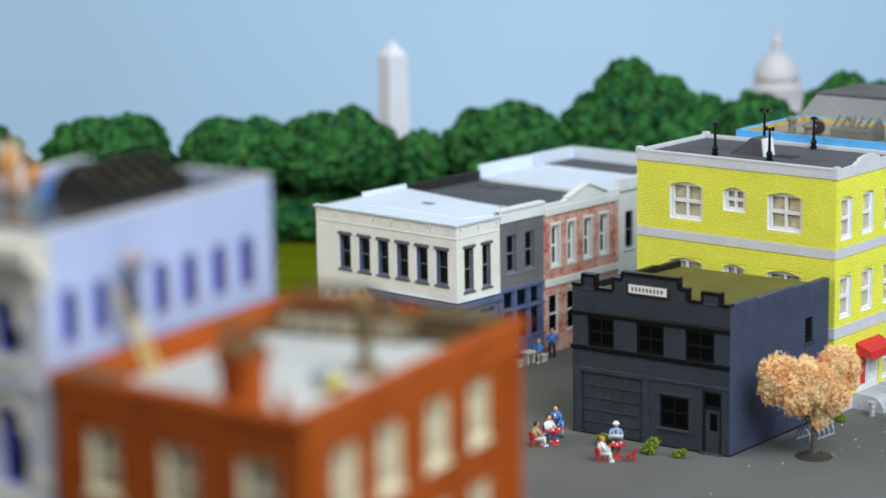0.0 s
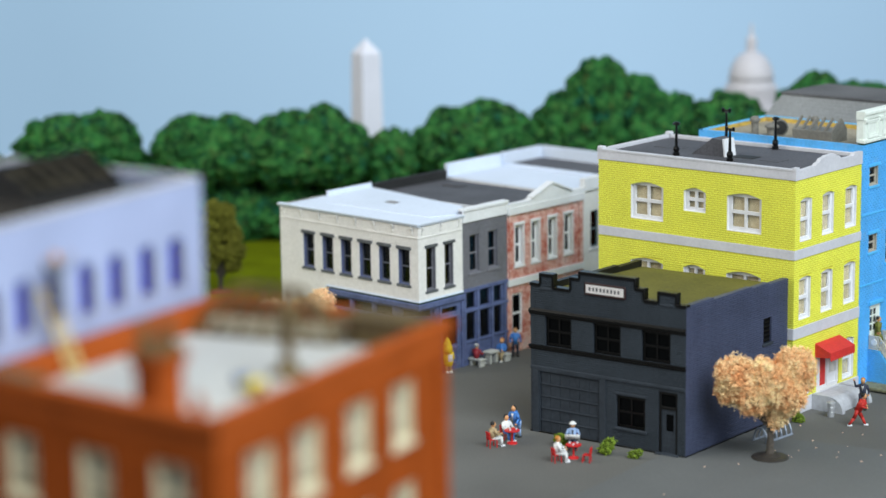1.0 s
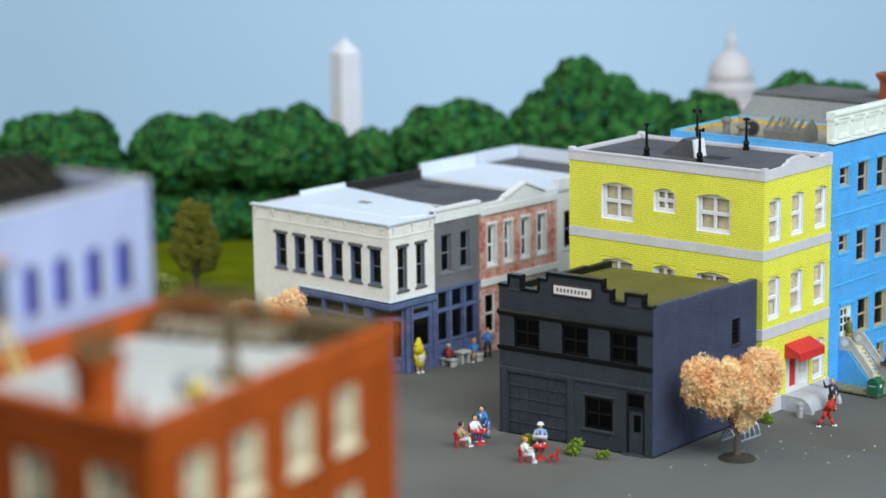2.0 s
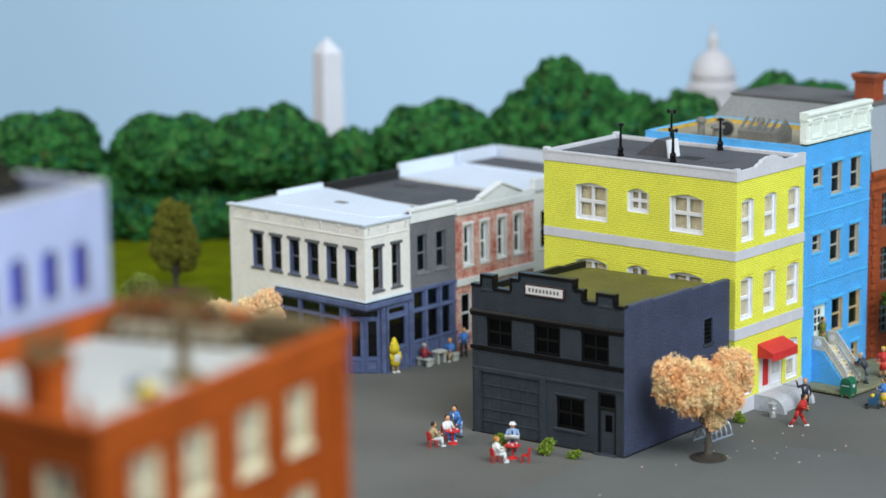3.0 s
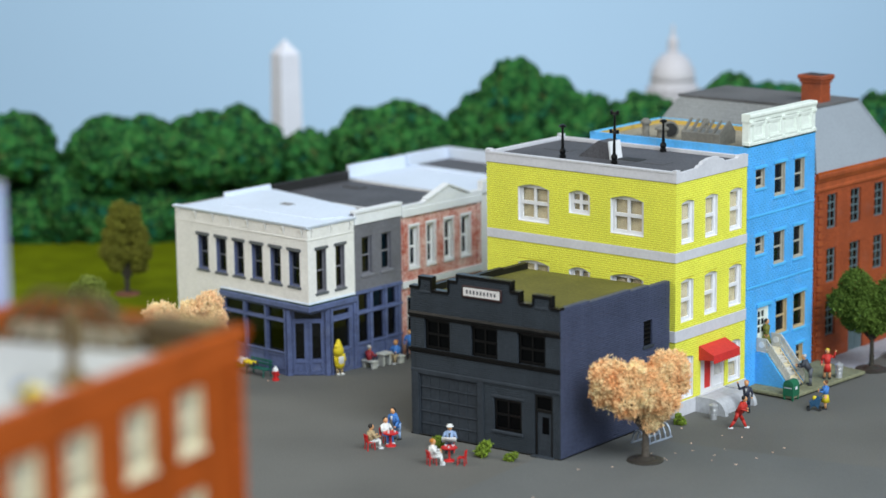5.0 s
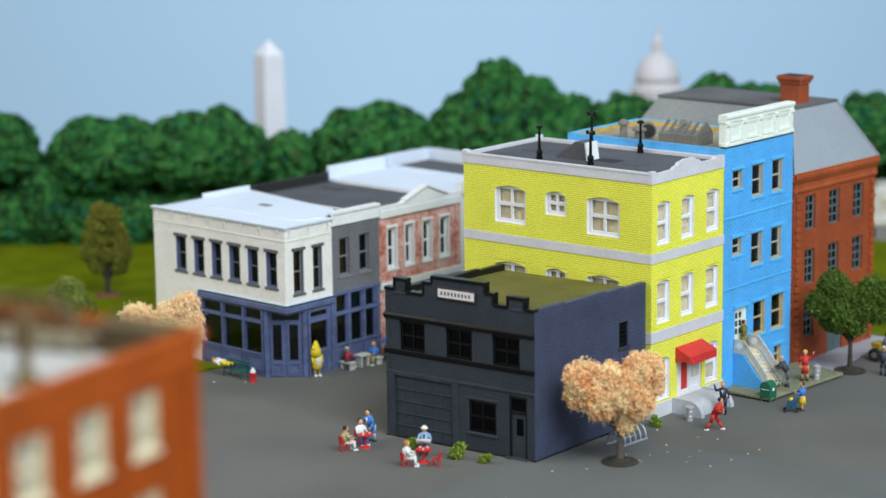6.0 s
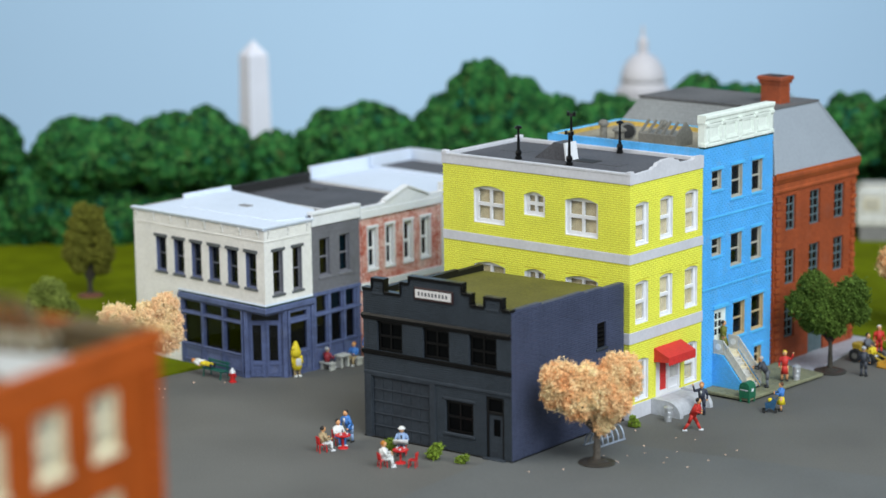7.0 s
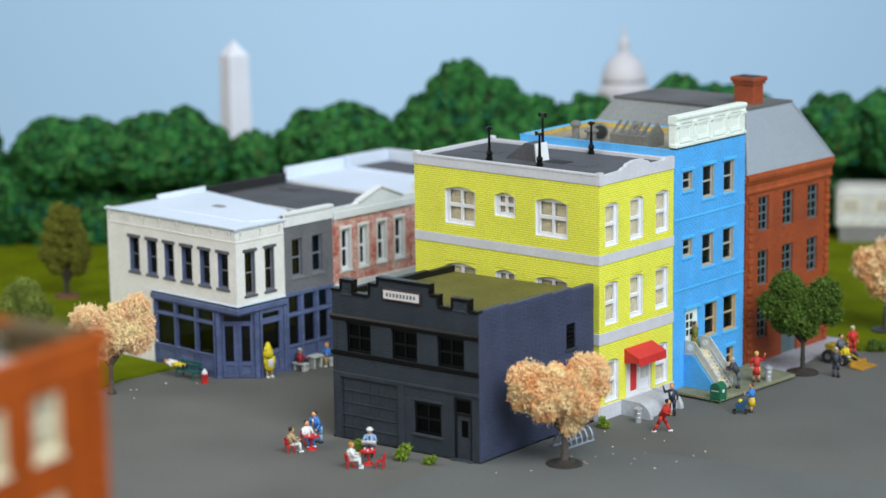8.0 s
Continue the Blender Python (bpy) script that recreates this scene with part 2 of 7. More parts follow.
M["charcoal_cloth"] = material("charcoal_cloth", (0.05, 0.055, 0.07), 0.6, 0.1)
M["blue_cloth"] = material("blue_cloth", (0.06, 0.22, 0.6), 0.6, 0.1)
M["pale_blue_cloth"] = material("pale_blue_cloth", (0.28, 0.4, 0.62), 0.6, 0.1)
M["white_cloth"] = material("white_cloth", (0.78, 0.78, 0.76), 0.6, 0.1)
M["red_cloth"] = material("red_cloth", (0.6, 0.03, 0.02), 0.6, 0.1)
M["maroon_cloth"] = material("maroon_cloth", (0.3, 0.02, 0.03), 0.6, 0.1)
M["yellow_cloth"] = material("yellow_cloth", (0.8, 0.62, 0.02), 0.6, 0.1)
M["olive_cloth"] = material("olive_cloth", (0.16, 0.17, 0.02), 0.6, 0.1)
M["orange_cloth"] = material("orange_cloth", (0.7, 0.28, 0.02), 0.6, 0.1)
M["black_hair"] = material("black_hair", (0.015, 0.012, 0.01), 0.6, 0.1)
M["brown_hair"] = material("brown_hair", (0.12, 0.05, 0.02), 0.6, 0.1)
M["grey_hair"] = material("grey_hair", (0.45, 0.45, 0.45), 0.6, 0.1)
M["ginger_hair"] = material("ginger_hair", (0.55, 0.2, 0.02), 0.6, 0.1)
M["tan_cloth"] = material("tan_cloth", (0.45, 0.33, 0.18), 0.6, 0.1)
M["sage"] = material("grey_green_flock", (0.26, 0.31, 0.07), 0.9, 0.2, 500, 90, 0.3, second=(0.1, 0.13, 0.025), island=0.35, gloss=0.1)
M["blossom_pale"] = material("cream_peach_flock", (0.95, 0.8, 0.46), 0.9, 0.04, 60, 60, 0.3, second=(0.93, 0.58, 0.33), island=0.2)
M["dusty_pane"] = material("dusty_dark_pane", (0.07, 0.058, 0.035), 0.5, 0.4, 300, 120, 0.2)
M["pale_stone"] = material("pale_stone", (0.6, 0.6, 0.56), 0.7, 0.1, 300, 80, 0.2)
M["lattice"] = material("ivory_lattice", (0.62, 0.6, 0.55), 0.5, 0.1, 300, 80, 0.15)
M["dark_bark"] = material("dark_bark", (0.05, 0.042, 0.03), 0.85, 0.3, 700, 120, 0.8)
M["grey_blind"] = material("grey_blind", (0.22, 0.21, 0.17), 0.9, 0.1, 300, 80, 0.2)
M["caravan_white"] = material("aged_white_enamel", (0.62, 0.6, 0.55), 0.5, 0.1, 300, 60, 0.1)


# ---- mesh helpers: all lengths below are in centimetres ----
def at(x, y, z=0.0, turn=0.0):
    """A pose in centimetres and degrees about the upright."""
    return Matrix.Translation((x * CM, y * CM, z * CM)) @ Matrix.Rotation(radians(turn), 4, "Z")


def mesh_of(name, bm, mats, smooth=False):
    bmesh.ops.recalc_face_normals(bm, faces=bm.faces[:])
    bmesh.ops.scale(bm, vec=(CM, CM, CM), verts=bm.verts[:])
    data = bpy.data.meshes.new(name)
    bm.to_mesh(data)
    bm.free()
    for m in mats if isinstance(mats, (list, tuple)) else [mats]:
        data.materials.append(m)
    if smooth:
        data.polygons.foreach_set("use_smooth", [True] * len(data.polygons))
    return data


def part(name, bm, mats, parent=None, label="", m=None, smooth=False):
    """One mesh object under a thing or a part, at the pose m in its parent's space."""
    ob = new(name, mesh_of(name, bm, mats, smooth))
    ob.parent = parent
    ob.matrix_basis = m or Matrix()
    return tagged(ob, label) if label else ob


def thing(name, m, label, category, group=""):
    """A top-level thing: an Empty at its base."""
    ob = new(name)
    ob.empty_display_size = 0.01
    ob.matrix_basis = m
    return tagged(ob, label, category, group)


def single(name, bm, mats, m, label, category, group="", kind="", smooth=False):
    """A thing or a piece of the setting that is one mesh."""
    return tagged(part(name, bm, mats, None, "", m, smooth), label, category, group, kind)


def box(bm, x0, x1, y0, y1, z0, z1, mi=0, bevel=0.0):
    v = [bm.verts.new((x, y, z)) for x in (x0, x1) for y in (y0, y1) for z in (z0, z1)]
    faces = [bm.faces.new([v[i] for i in q]) for q in ((0, 1, 3, 2), (4, 6, 7, 5), (0, 4, 5, 1), (2, 3, 7, 6), (0, 2, 6, 4), (1, 5, 7, 3))]
    for f in faces:
        f.material_index = mi
    if bevel:
        edges = list({e for f in faces for e in f.edges})
        made = bmesh.ops.bevel(bm, geom=edges, offset=bevel, segments=1, affect="EDGES")
        for f in made["faces"]:
            f.material_index = mi
    return v


def rod(bm, p, q, r0, r1=None, n=10, mi=0):
    """A tapered round bar from p to q."""
    p, q = Vector(p), Vector(q)
    turn = (q - p).to_track_quat("Z", "Y").to_matrix().to_4x4()
    before = len(bm.faces)
    made = bmesh.ops.create_cone(bm, cap_ends=True, segments=n, radius1=r0, radius2=r0 if r1 is None else r1, depth=(q - p).length, matrix=Matrix.Translation((p + q) / 2) @ turn)
    for f in {f for v in made["verts"] for f in v.link_faces}:
        f.material_index = mi
    return before


def ball(bm, c, r, sub=2, mi=0, stretch=(1, 1, 1)):
    made = bmesh.ops.create_icosphere(bm, subdivisions=sub, radius=r, matrix=Matrix.Translation(c) @ Matrix.Diagonal((*stretch, 1)))
    for f in {f for v in made["verts"] for f in v.link_faces}:
        f.material_index = mi
    return made["verts"]


def prism(bm, poly, a, b, axis="y", mi=0):
    """A polygon of (u, v) drawn out from a to b: along y (u = x, v = z), along x (u = y, v = z) or along z (u = x, v = y)."""
    place = {"y": lambda u, v, w: (u, w, v), "x": lambda u, v, w: (w, u, v), "z": lambda u, v, w: (u, v, w)}[axis]
    lo, hi = [bm.verts.new(place(u, v, a)) for u, v in poly], [bm.verts.new(place(u, v, b)) for u, v in poly]
    faces = [bm.faces.new(lo), bm.faces.new(hi[::-1])]
    for i in range(len(poly)):
        j = (i + 1) % len(poly)
        faces.append(bm.faces.new((lo[i], lo[j], hi[j], hi[i])))
    for f in faces:
        f.material_index = mi


def lathe(bm, profile, c=(0, 0, 0), n=16, mi=0):
    """A turned body from (radius, height) pairs."""
    rings = [[bm.verts.new((c[0] + r * math.cos(2 * math.pi * k / n), c[1] + r * math.sin(2 * math.pi * k / n), c[2] + z)) for k in range(n)] for r, z in profile]
    faces = [bm.faces.new((a[k], a[(k + 1) % n], b[(k + 1) % n], b[k])) for a, b in zip(rings, rings[1:]) for k in range(n)]
    faces += [bm.faces.new(rings[0][::-1]), bm.faces.new(rings[-1])]
    for f in faces:
        f.material_index = mi


def wall_mesh(length, z0, z1, holes, thick, steps=()):
    """A wall in the plane y = 0 that looks to -y, with holes (x0, x1, z0, z1) through it; steps (x0, x1, z) are lower tops."""
    cuts = list(holes) + [(a, b, z, z1) for a, b, z in steps]
    xs = sorted({0.0, length, *[c for h in cuts for c in h[:2]]})
    zs = sorted({z0, z1, *[c for h in cuts for c in h[2:]]})
    xs, zs = [v for v in xs if 0 <= v <= length], [v for v in zs if z0 <= v <= z1]
    full = {}
    for i in range(len(xs) - 1):
        for j in range(len(zs) - 1):
            x, z = (xs[i] + xs[i + 1]) / 2, (zs[j] + zs[j + 1]) / 2
            full[i, j] = not any(h[0] < x < h[1] and h[2] < z < h[3] for h in cuts)
    bm = bmesh.new()
    v = {}

    def at_grid(i, j, k):
        if (i, j, k) not in v:
            v[i, j, k] = bm.verts.new((xs[i], thick * k, zs[j]))
        return v[i, j, k]

    for (i, j), there in full.items():
        if not there:
            continue
        for k in (0, 1):
            bm.faces.new([at_grid(i, j, k), at_grid(i + 1, j, k), at_grid(i + 1, j + 1, k), at_grid(i, j + 1, k)])
        for di, dj, a, b in ((-1, 0, (0, 0), (0, 1)), (1, 0, (1, 0), (1, 1)), (0, -1, (0, 0), (1, 0)), (0, 1, (0, 1), (1, 1))):
            if not full.get((i + di, j + dj), False):
                bm.faces.new([at_grid(i + a[0], j + a[1], 0), at_grid(i + b[0], j + b[1], 0), at_grid(i + b[0], j + b[1], 1), at_grid(i + a[0], j + a[1], 1)])
    return bm


def brickwork(length, z0, z1, holes, steps, width, pitch, out, joint):
    """Bricks laid in bond over a wall's face, cut round its holes and steps: a mesh of chamfered blocks with open joints."""
    verts, faces = [], []
    cut = [*holes, *[(a, b, z, z1 + 1) for a, b, z in steps]]
    for k in range(int((z1 - z0) / pitch)):
        b, t = z0 + k * pitch, z0 + (k + 1) * pitch
        free = [(-out * 0.9, length + out * 0.9)]
        for h in cut:
            if h[2] < t - pitch * 0.3 and h[3] > b + pitch * 0.3:
                free = [piece for p, q in free for piece in ((p, min(q, h[0])), (max(p, h[1]), q)) if piece[1] - piece[0] > 0.02]
        for p, q in free:
            x = math.floor(p / width) * width - (k % 2) * width / 2
            while x < q:
                u0, u1 = max(p, x), min(q, x + width)
                if u1 - u0 > joint * 1.5:
                    side = joint * (0.5 if width < 0.5 else 0.22)
                    u0, u1, j = u0 + side * (u0 > p), u1 - side * (u1 < q), joint / 2
                    n = len(verts)
                    for y, e in ((0.0, 0.0), (-out, j * 0.6)):
                        verts += [(u0 + e * 0.5, y, b + j + e), (u1 - e * 0.5, y, b + j + e), (u1 - e * 0.5, y, t - j - e), (u0 + e * 0.5, y, t - j - e)]
                    faces.append((n + 4, n + 5, n + 6, n + 7))
                    faces += [(n + i, n + (i + 1) % 4, n + 4 + (i + 1) % 4, n + 4 + i) for i in range(4)]
                x += width
    return verts, faces


class Wall:
    """A wall from p to q (as seen from outside, left to right), in the space of its building."""

    made = 0

    def __init__(self, house, p, q, z0, z1, holes, mat, thick=0.3, steps=(), label="", name="wall", bricks=None):
        self.house, self.length = house, (Vector(q) - Vector(p)).length
        self.m = at(p[0], p[1], 0, math.degrees(math.atan2(q[1] - p[1], q[0] - p[0])))
        Wall.made += 1
        self.proud = 0.004 * (Wall.made % 5)  # keeps the trim of neighbouring walls out of one plane
        bm = wall_mesh(self.length, z0, z1, holes, thick, steps)
        for v in bm.verts:
            v.co.x = min(max(v.co.x, 0.012), self.length - 0.012)
        self.ob = part(name, bm, mat, house, label, self.m)
        self.skin = 0.0
        if bricks:
            width, pitch, out, joint, brick_mat = bricks
            self.skin = out
            verts, faces = brickwork(self.length, z0, z1, holes, steps, width, pitch, out, joint)
            data = bpy.data.meshes.new("brickwork")
            data.from_pydata([(x * CM, y * CM, z * CM) for x, y, z in verts], [], faces)
            data.materials.append(brick_mat)
            laid = tagged(new("brickwork", data), kind="stuff")
            laid.parent, laid.matrix_basis = house, self.m

    def add(self, name, bm, mat, label="", x=0.0, z=0.0, y=0.0, smooth=False):
        """A further part of the building, laid out from this wall's left foot."""
        return part(name, bm, mat, self.house, label, self.m @ at(x, y, z), smooth)

    def strip(self, name, x0, x1, z0, z1, out, mat, back=0.0, bevel=0.02, label=""):
        bm = bmesh.new()
        box(bm, x0, x1, -out - self.proud, back, z0, z1 + self.proud, 0, bevel)
        return self.add(name, bm, mat, label)

    def moulding(self, name, x0, x1, profile, mat, label=""):
        """A profile of (out, z), drawn along the wall."""
        bm = bmesh.new()
        prism(bm, [(-o - self.proud, z + self.proud) for o, z in profile], x0, x1, "x")
        return self.add(name, bm, mat, label)

    def window(self, x0, x1, z0, z1, sash, deep=0.14, bar=0.13, cols=1, rail=0.5, sill=None, lintel=None, blind=None, arch=0.0, wall_mat=None, rows=1, proud=0.0, pane=True, jamb=None, glaze=None):
        """A sash window in a hole: frame > pane, sill, lintel, blind."""
        w, h = x1 - x0, z1 - z0
        y0, y1 = deep - proud, deep + 0.1
        thin = bar * 0.34
        mid = h * rail if rail else h / 2
        bands = [(bar, mid - bar * 0.4), (mid + bar * 0.4, h - bar)] if rail else [(bar, h - bar)]
        lights = []
        for lo_, hi_ in bands:
            for c in range(cols):
                for r in range(rows):
                    u0, u1 = bar + (w - 2 * bar) * c / cols, bar + (w - 2 * bar) * (c + 1) / cols
                    v0, v1 = lo_ + (hi_ - lo_) * r / rows, lo_ + (hi_ - lo_) * (r + 1) / rows
                    lights.append((u0 + thin * (c > 0), u1 - thin * (c < cols - 1), v0 + thin * (r > 0), v1 - thin * (r < rows - 1)))
        bm = wall_mesh(w, 0, h, lights, y1 - y0)
        bmesh.ops.translate(bm, vec=(0, y0, 0), verts=bm.verts[:])
        fr = self.add("window", bm, sash, "", x0, z0)
        if pane:
            bm = bmesh.new()
            box(bm, bar * 0.8, w - bar * 0.8, y1 - 0.035, y1 - 0.015, bar * 0.8, h - bar * 0.8)
            glazing = part("pane", bm, glaze or M["clear" if blind else "pane"], fr)
            glazing.visible_shadow = False
        if jamb:
            bm = bmesh.new()
            for u in (0.0, w - 0.05):
                box(bm, u, u + 0.05, 0.012, y0 + 0.01, 0.0, h - arch)
            box(bm, 0.05, w - 0.05, 0.014, y0 + 0.01, 0.0, 0.05)
            part("jamb", bm, jamb, fr)
        if sill:
            bm = bmesh.new()
            box(bm, -0.12, w + 0.12, -0.1, deep, -0.16, 0.0, 0, 0.02)
            part("sill", bm, sill, fr)
        if lintel:
            bm = bmesh.new()
            box(bm, -0.14, w + 0.14, -0.1, deep, h, h + 0.2, 0, 0.025)
            part("lintel", bm, lintel, fr)
        if blind:
            bm = bmesh.new()
            box(bm, 0.02, w - 0.02, y1 + 0.06, y1 + 0.08, 0.02, h - 0.02)
            part("blind", bm, blind, fr)
        if arch:
            # the brickwork that fills the corners over a curved head
            n = 10
            rise = (lambda u: math.sqrt(max(0.0, 1 - (1 - 2 * u) ** 2))) if arch > 0.35 * w else (lambda u: math.sin(math.pi * u))
            bm = bmesh.new()
            for side in (0, 1):
                poly = []
                for k in range(n + 1):
                    u = k / n / 2
                    poly.append((u * w, h - arch * (1 - rise(u))))
                poly += [(0.5 * w, h + 0.0)] if abs(poly[-1][1] - h) > 1e-4 else []
                poly.append((0.0, h))
                poly = [(w - a, b) if side else (a, b) for a, b in poly]
                prism(bm, poly, -self.skin, deep + 0.02)
            part("arch", bm, wall_mat, fr)
            bm = bmesh.new()
            ring = [(u / n * w, h - arch * (1 - rise(u / n))) for u in range(n + 1)]
            for (xa, za), (xb, zb) in zip(ring, ring[1:]):
                prism(bm, [(xa, za - 0.12), (xb, zb - 0.12), (xb, zb), (xa, za)], deep - 0.04, deep + 0.1)
            part("arched_head", bm, sash, fr)
        return fr


def ring_moulding(name, house, plan, profile, mat, label=""):
    """A profile of (out, z), carried round a plan (anticlockwise from above) with mitred corners."""
    bm, n = bmesh.new(), len(plan)
    rings = []
    for k in range(n):
        a, p, q = Vector(plan[k - 1]), Vector(plan[k]), Vector(plan[(k + 1) % n])
        e, f = (p - a).normalized(), (q - p).normalized()
        out = Vector((e.y, -e.x)) + Vector((f.y, -f.x))
        out *= 1 / (1 + e.dot(f))
        rings.append([bm.verts.new((p.x + out.x * o, p.y + out.y * o, z)) for o, z in profile])
    for k in range(n):
        for i in range(len(profile)):
            j = (i + 1) % len(profile)
            bm.faces.new((rings[k][i], rings[k][j], rings[(k + 1) % n][j], rings[(k + 1) % n][i]))
    return part(name, bm, mat, house, label)


def flat_roof(house, poly, z, mat, label="", thick=0.2, name="roof"):
    bm = bmesh.new()
    prism(bm, poly, z - thick, z, "z")
    return part(name, bm, mat, house, label)


def sheet(name, poly, z, mat, label, category, thick=0.1):
    bm = bmesh.new()
    prism(bm, poly, z - thick, z, "z")
    return single(name, bm, mat, Matrix(), label, category, kind="structure")


# ---- the table and the backdrop ----
# directions of the table: RIGHT along the backdrop, AHEAD towards it
RIGHT, AHEAD, MIDDLE = Vector((0.808, 0.589)), Vector((-0.589, 0.808)), Vector((71.6, -101.1))


def far(across, ahead):
    p = MIDDLE + RIGHT * across + AHEAD * ahead
    return p.x, p.y


bm = bmesh.new()
box(bm, -85, 85, -30, 232, -2.0, 0.0)
single("ground", bm, M["asphalt"], at(*far(0, 0), 0, 36.1), "matte dark grey painted table top", "ground", kind="structure")
sheet("road", [(-1.4, -40), (40, -40), (58, -18), (44, 13.2), (20.3, 9.3), (-1.4, 5.9)], 0.03, M["road"], "slightly lighter grey road sheet on the table, tinted for cool light", "road", 0.03)
sheet("lawn_west", [(-29.4, -20), (-29.8, -4), (-29.5, -0.4), (-29.9, 2.4), (-29.1, 6.3), (-28, 9), (-26, 34), (-26, 62), (-40, 76), (-75, 58), (-98, 30), (-70, -12)], 0.15, M["lawn"], "yellow-green flocked lawn beside the corner store", "lawn", 0.2)
sheet("lawn_east", [(2.3, 37.6), (3.5, 37.6), (5.0, 35.9), (6.1, 35.2), (7.7, 35.9), (30, 42), (36, 46), (-2, 96), (-14, 94), (-40, 76), (-26, 62), (-14, 44), (0, 42)], 0.15, M["lawn"], "yellow-green flocked lawn behind the brick house", "lawn", 0.2)

# The board glows evenly by itself; light falloff is painted as darker sides.
sky = bpy.data.materials.new("sky_board")
sky.use_nodes = True
sn, sl = sky.node_tree.nodes, sky.node_tree.links
sb = sn["Principled BSDF"]
sc, sp, sr, sx = sn.new("ShaderNodeTexCoord"), sn.new("ShaderNodeSeparateXYZ"), sn.new("ShaderNodeMapRange"), sn.new("ShaderNodeMix")
sx.data_type = "RGBA"
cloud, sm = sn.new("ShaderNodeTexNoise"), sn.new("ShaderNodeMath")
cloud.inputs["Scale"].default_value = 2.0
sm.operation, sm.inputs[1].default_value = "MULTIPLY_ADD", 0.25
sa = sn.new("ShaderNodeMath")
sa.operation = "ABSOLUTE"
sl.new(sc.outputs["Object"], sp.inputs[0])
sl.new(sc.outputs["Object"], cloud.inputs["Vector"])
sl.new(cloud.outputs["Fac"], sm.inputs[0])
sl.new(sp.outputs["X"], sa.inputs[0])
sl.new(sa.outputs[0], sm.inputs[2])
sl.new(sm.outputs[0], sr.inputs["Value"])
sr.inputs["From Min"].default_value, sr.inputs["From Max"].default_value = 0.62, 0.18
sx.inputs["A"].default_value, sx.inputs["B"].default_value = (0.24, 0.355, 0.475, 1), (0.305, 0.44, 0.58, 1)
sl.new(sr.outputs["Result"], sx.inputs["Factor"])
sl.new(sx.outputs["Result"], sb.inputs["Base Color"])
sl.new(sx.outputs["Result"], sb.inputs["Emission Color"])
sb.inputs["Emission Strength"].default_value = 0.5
sb.inputs["Roughness"].default_value = 0.9

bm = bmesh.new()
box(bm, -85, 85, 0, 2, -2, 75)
single("backdrop", bm, sky, at(*far(0, 232), 0, 36.1), "pale blue painted sky board, glowing, with light falloff painted to both sides", "backdrop", kind="structure")

# ---- charcoal storefront ----
house = thing("storefront_building", at(0, 0), "charcoal two-storey brick storefront with stepped parapet", "building")
W0, D0 = 10.37, 10.95
steps = [(0, 0.65, 8.87), (0.65, 1.58, 9.48), (1.58, 2.72, 8.75), (2.72, 3.33, 9.48), (7.09, 7.68, 9.35), (7.68, 8.56, 8.74), (8.56, 9.77, 9.32), (9.77, W0, 8.72)]
upper = [(1.0, 2.81), (4.28, 6.13), (7.5, 9.39)]
holes = [(a, b, 5.25, 7.05) for a, b in upper] + [(0.62, 4.66, 0.0, 3.71), (5.85, 7.76, 1.14, 3.03), (8.63, 9.86, 0.0, 3.64)]
front = Wall(house, (-W0, 0), (0, 0), 0, 9.88, holes, M["black_plain"], 0.35, steps, bricks=(0.75, 0.131, 0.025, 0.036, M["black"]))
for a, b in upper:
    front.window(a, b, 5.25, 7.05, M["gloss_black"], 0.12, 0.17, cols=2, glaze=M["dark_pane"])
front.window(5.85, 7.76, 1.14, 3.03, M["gloss_black"], 0.08, 0.16, cols=2, glaze=M["dark_pane"], sill=M["black_plain"])
front.moulding("lintel_band", -0.08, W0 + 0.02, [(0.0, 7.02), (0.06, 7.06), (0.09, 7.16), (0.15, 7.2), (0.15, 7.3), (0.03, 7.42), (0.0, 7.42)], M["gloss_black"], "glossy black cornice band")
front.moulding("sill_band", -0.08, W0 + 0.02, [(0.0, 4.98), (0.07, 5.0), (0.07, 5.08), (0.13, 5.12), (0.13, 5.24), (0.0, 5.26)], M["gloss_black"], "glossy black sill band")
front.strip("ledge", 0.0, W0, 3.82, 4.0, 0.08, M["black_plain"])
front.strip("window_lintel", 5.7, 7.92, 3.05, 3.2, 0.05, M["black_plain"])
for a, b, z in [*steps, (3.33, 7.09, 9.88)]:
    front.strip("coping", a - 0.03, b + 0.03, z - 0.12, z + 0.06, 0.09, M["gloss_black"], back=0.4, bevel=0.025)
tops = [*steps[:4], (3.33, 7.09, 9.88), *steps[4:]]
for (a, b, z), (c, d, e) in zip(tops, tops[1:]):
    x0 = b - 0.1 if z > e else b - 0.03
    front.strip("coping_return", x0, x0 + 0.13, min(z, e), max(z, e) - 0.1, 0.085, M["gloss_black"], back=0.38, bevel=0.02)
for x in (1.1, 9.15):
    front.strip("parapet_block", x - 0.42, x + 0.42, 8.55, 8.68, 0.06, M["black_plain"])
    bm = bmesh.new()
    prism(bm, [(x - 0.1, 9.05), (x, 8.95), (x + 0.1, 9.05), (x, 9.15)], -0.06, 0.0)
    front.add("rosette", bm, M["black_plain"])
bm = bmesh.new()
box(bm, 0, 4.04, 0.1, 0.2, 0, 3.71)
door = front.add("garage_door", bm, M["black_plain"], "charcoal panelled roller garage door", 0.62, 0)
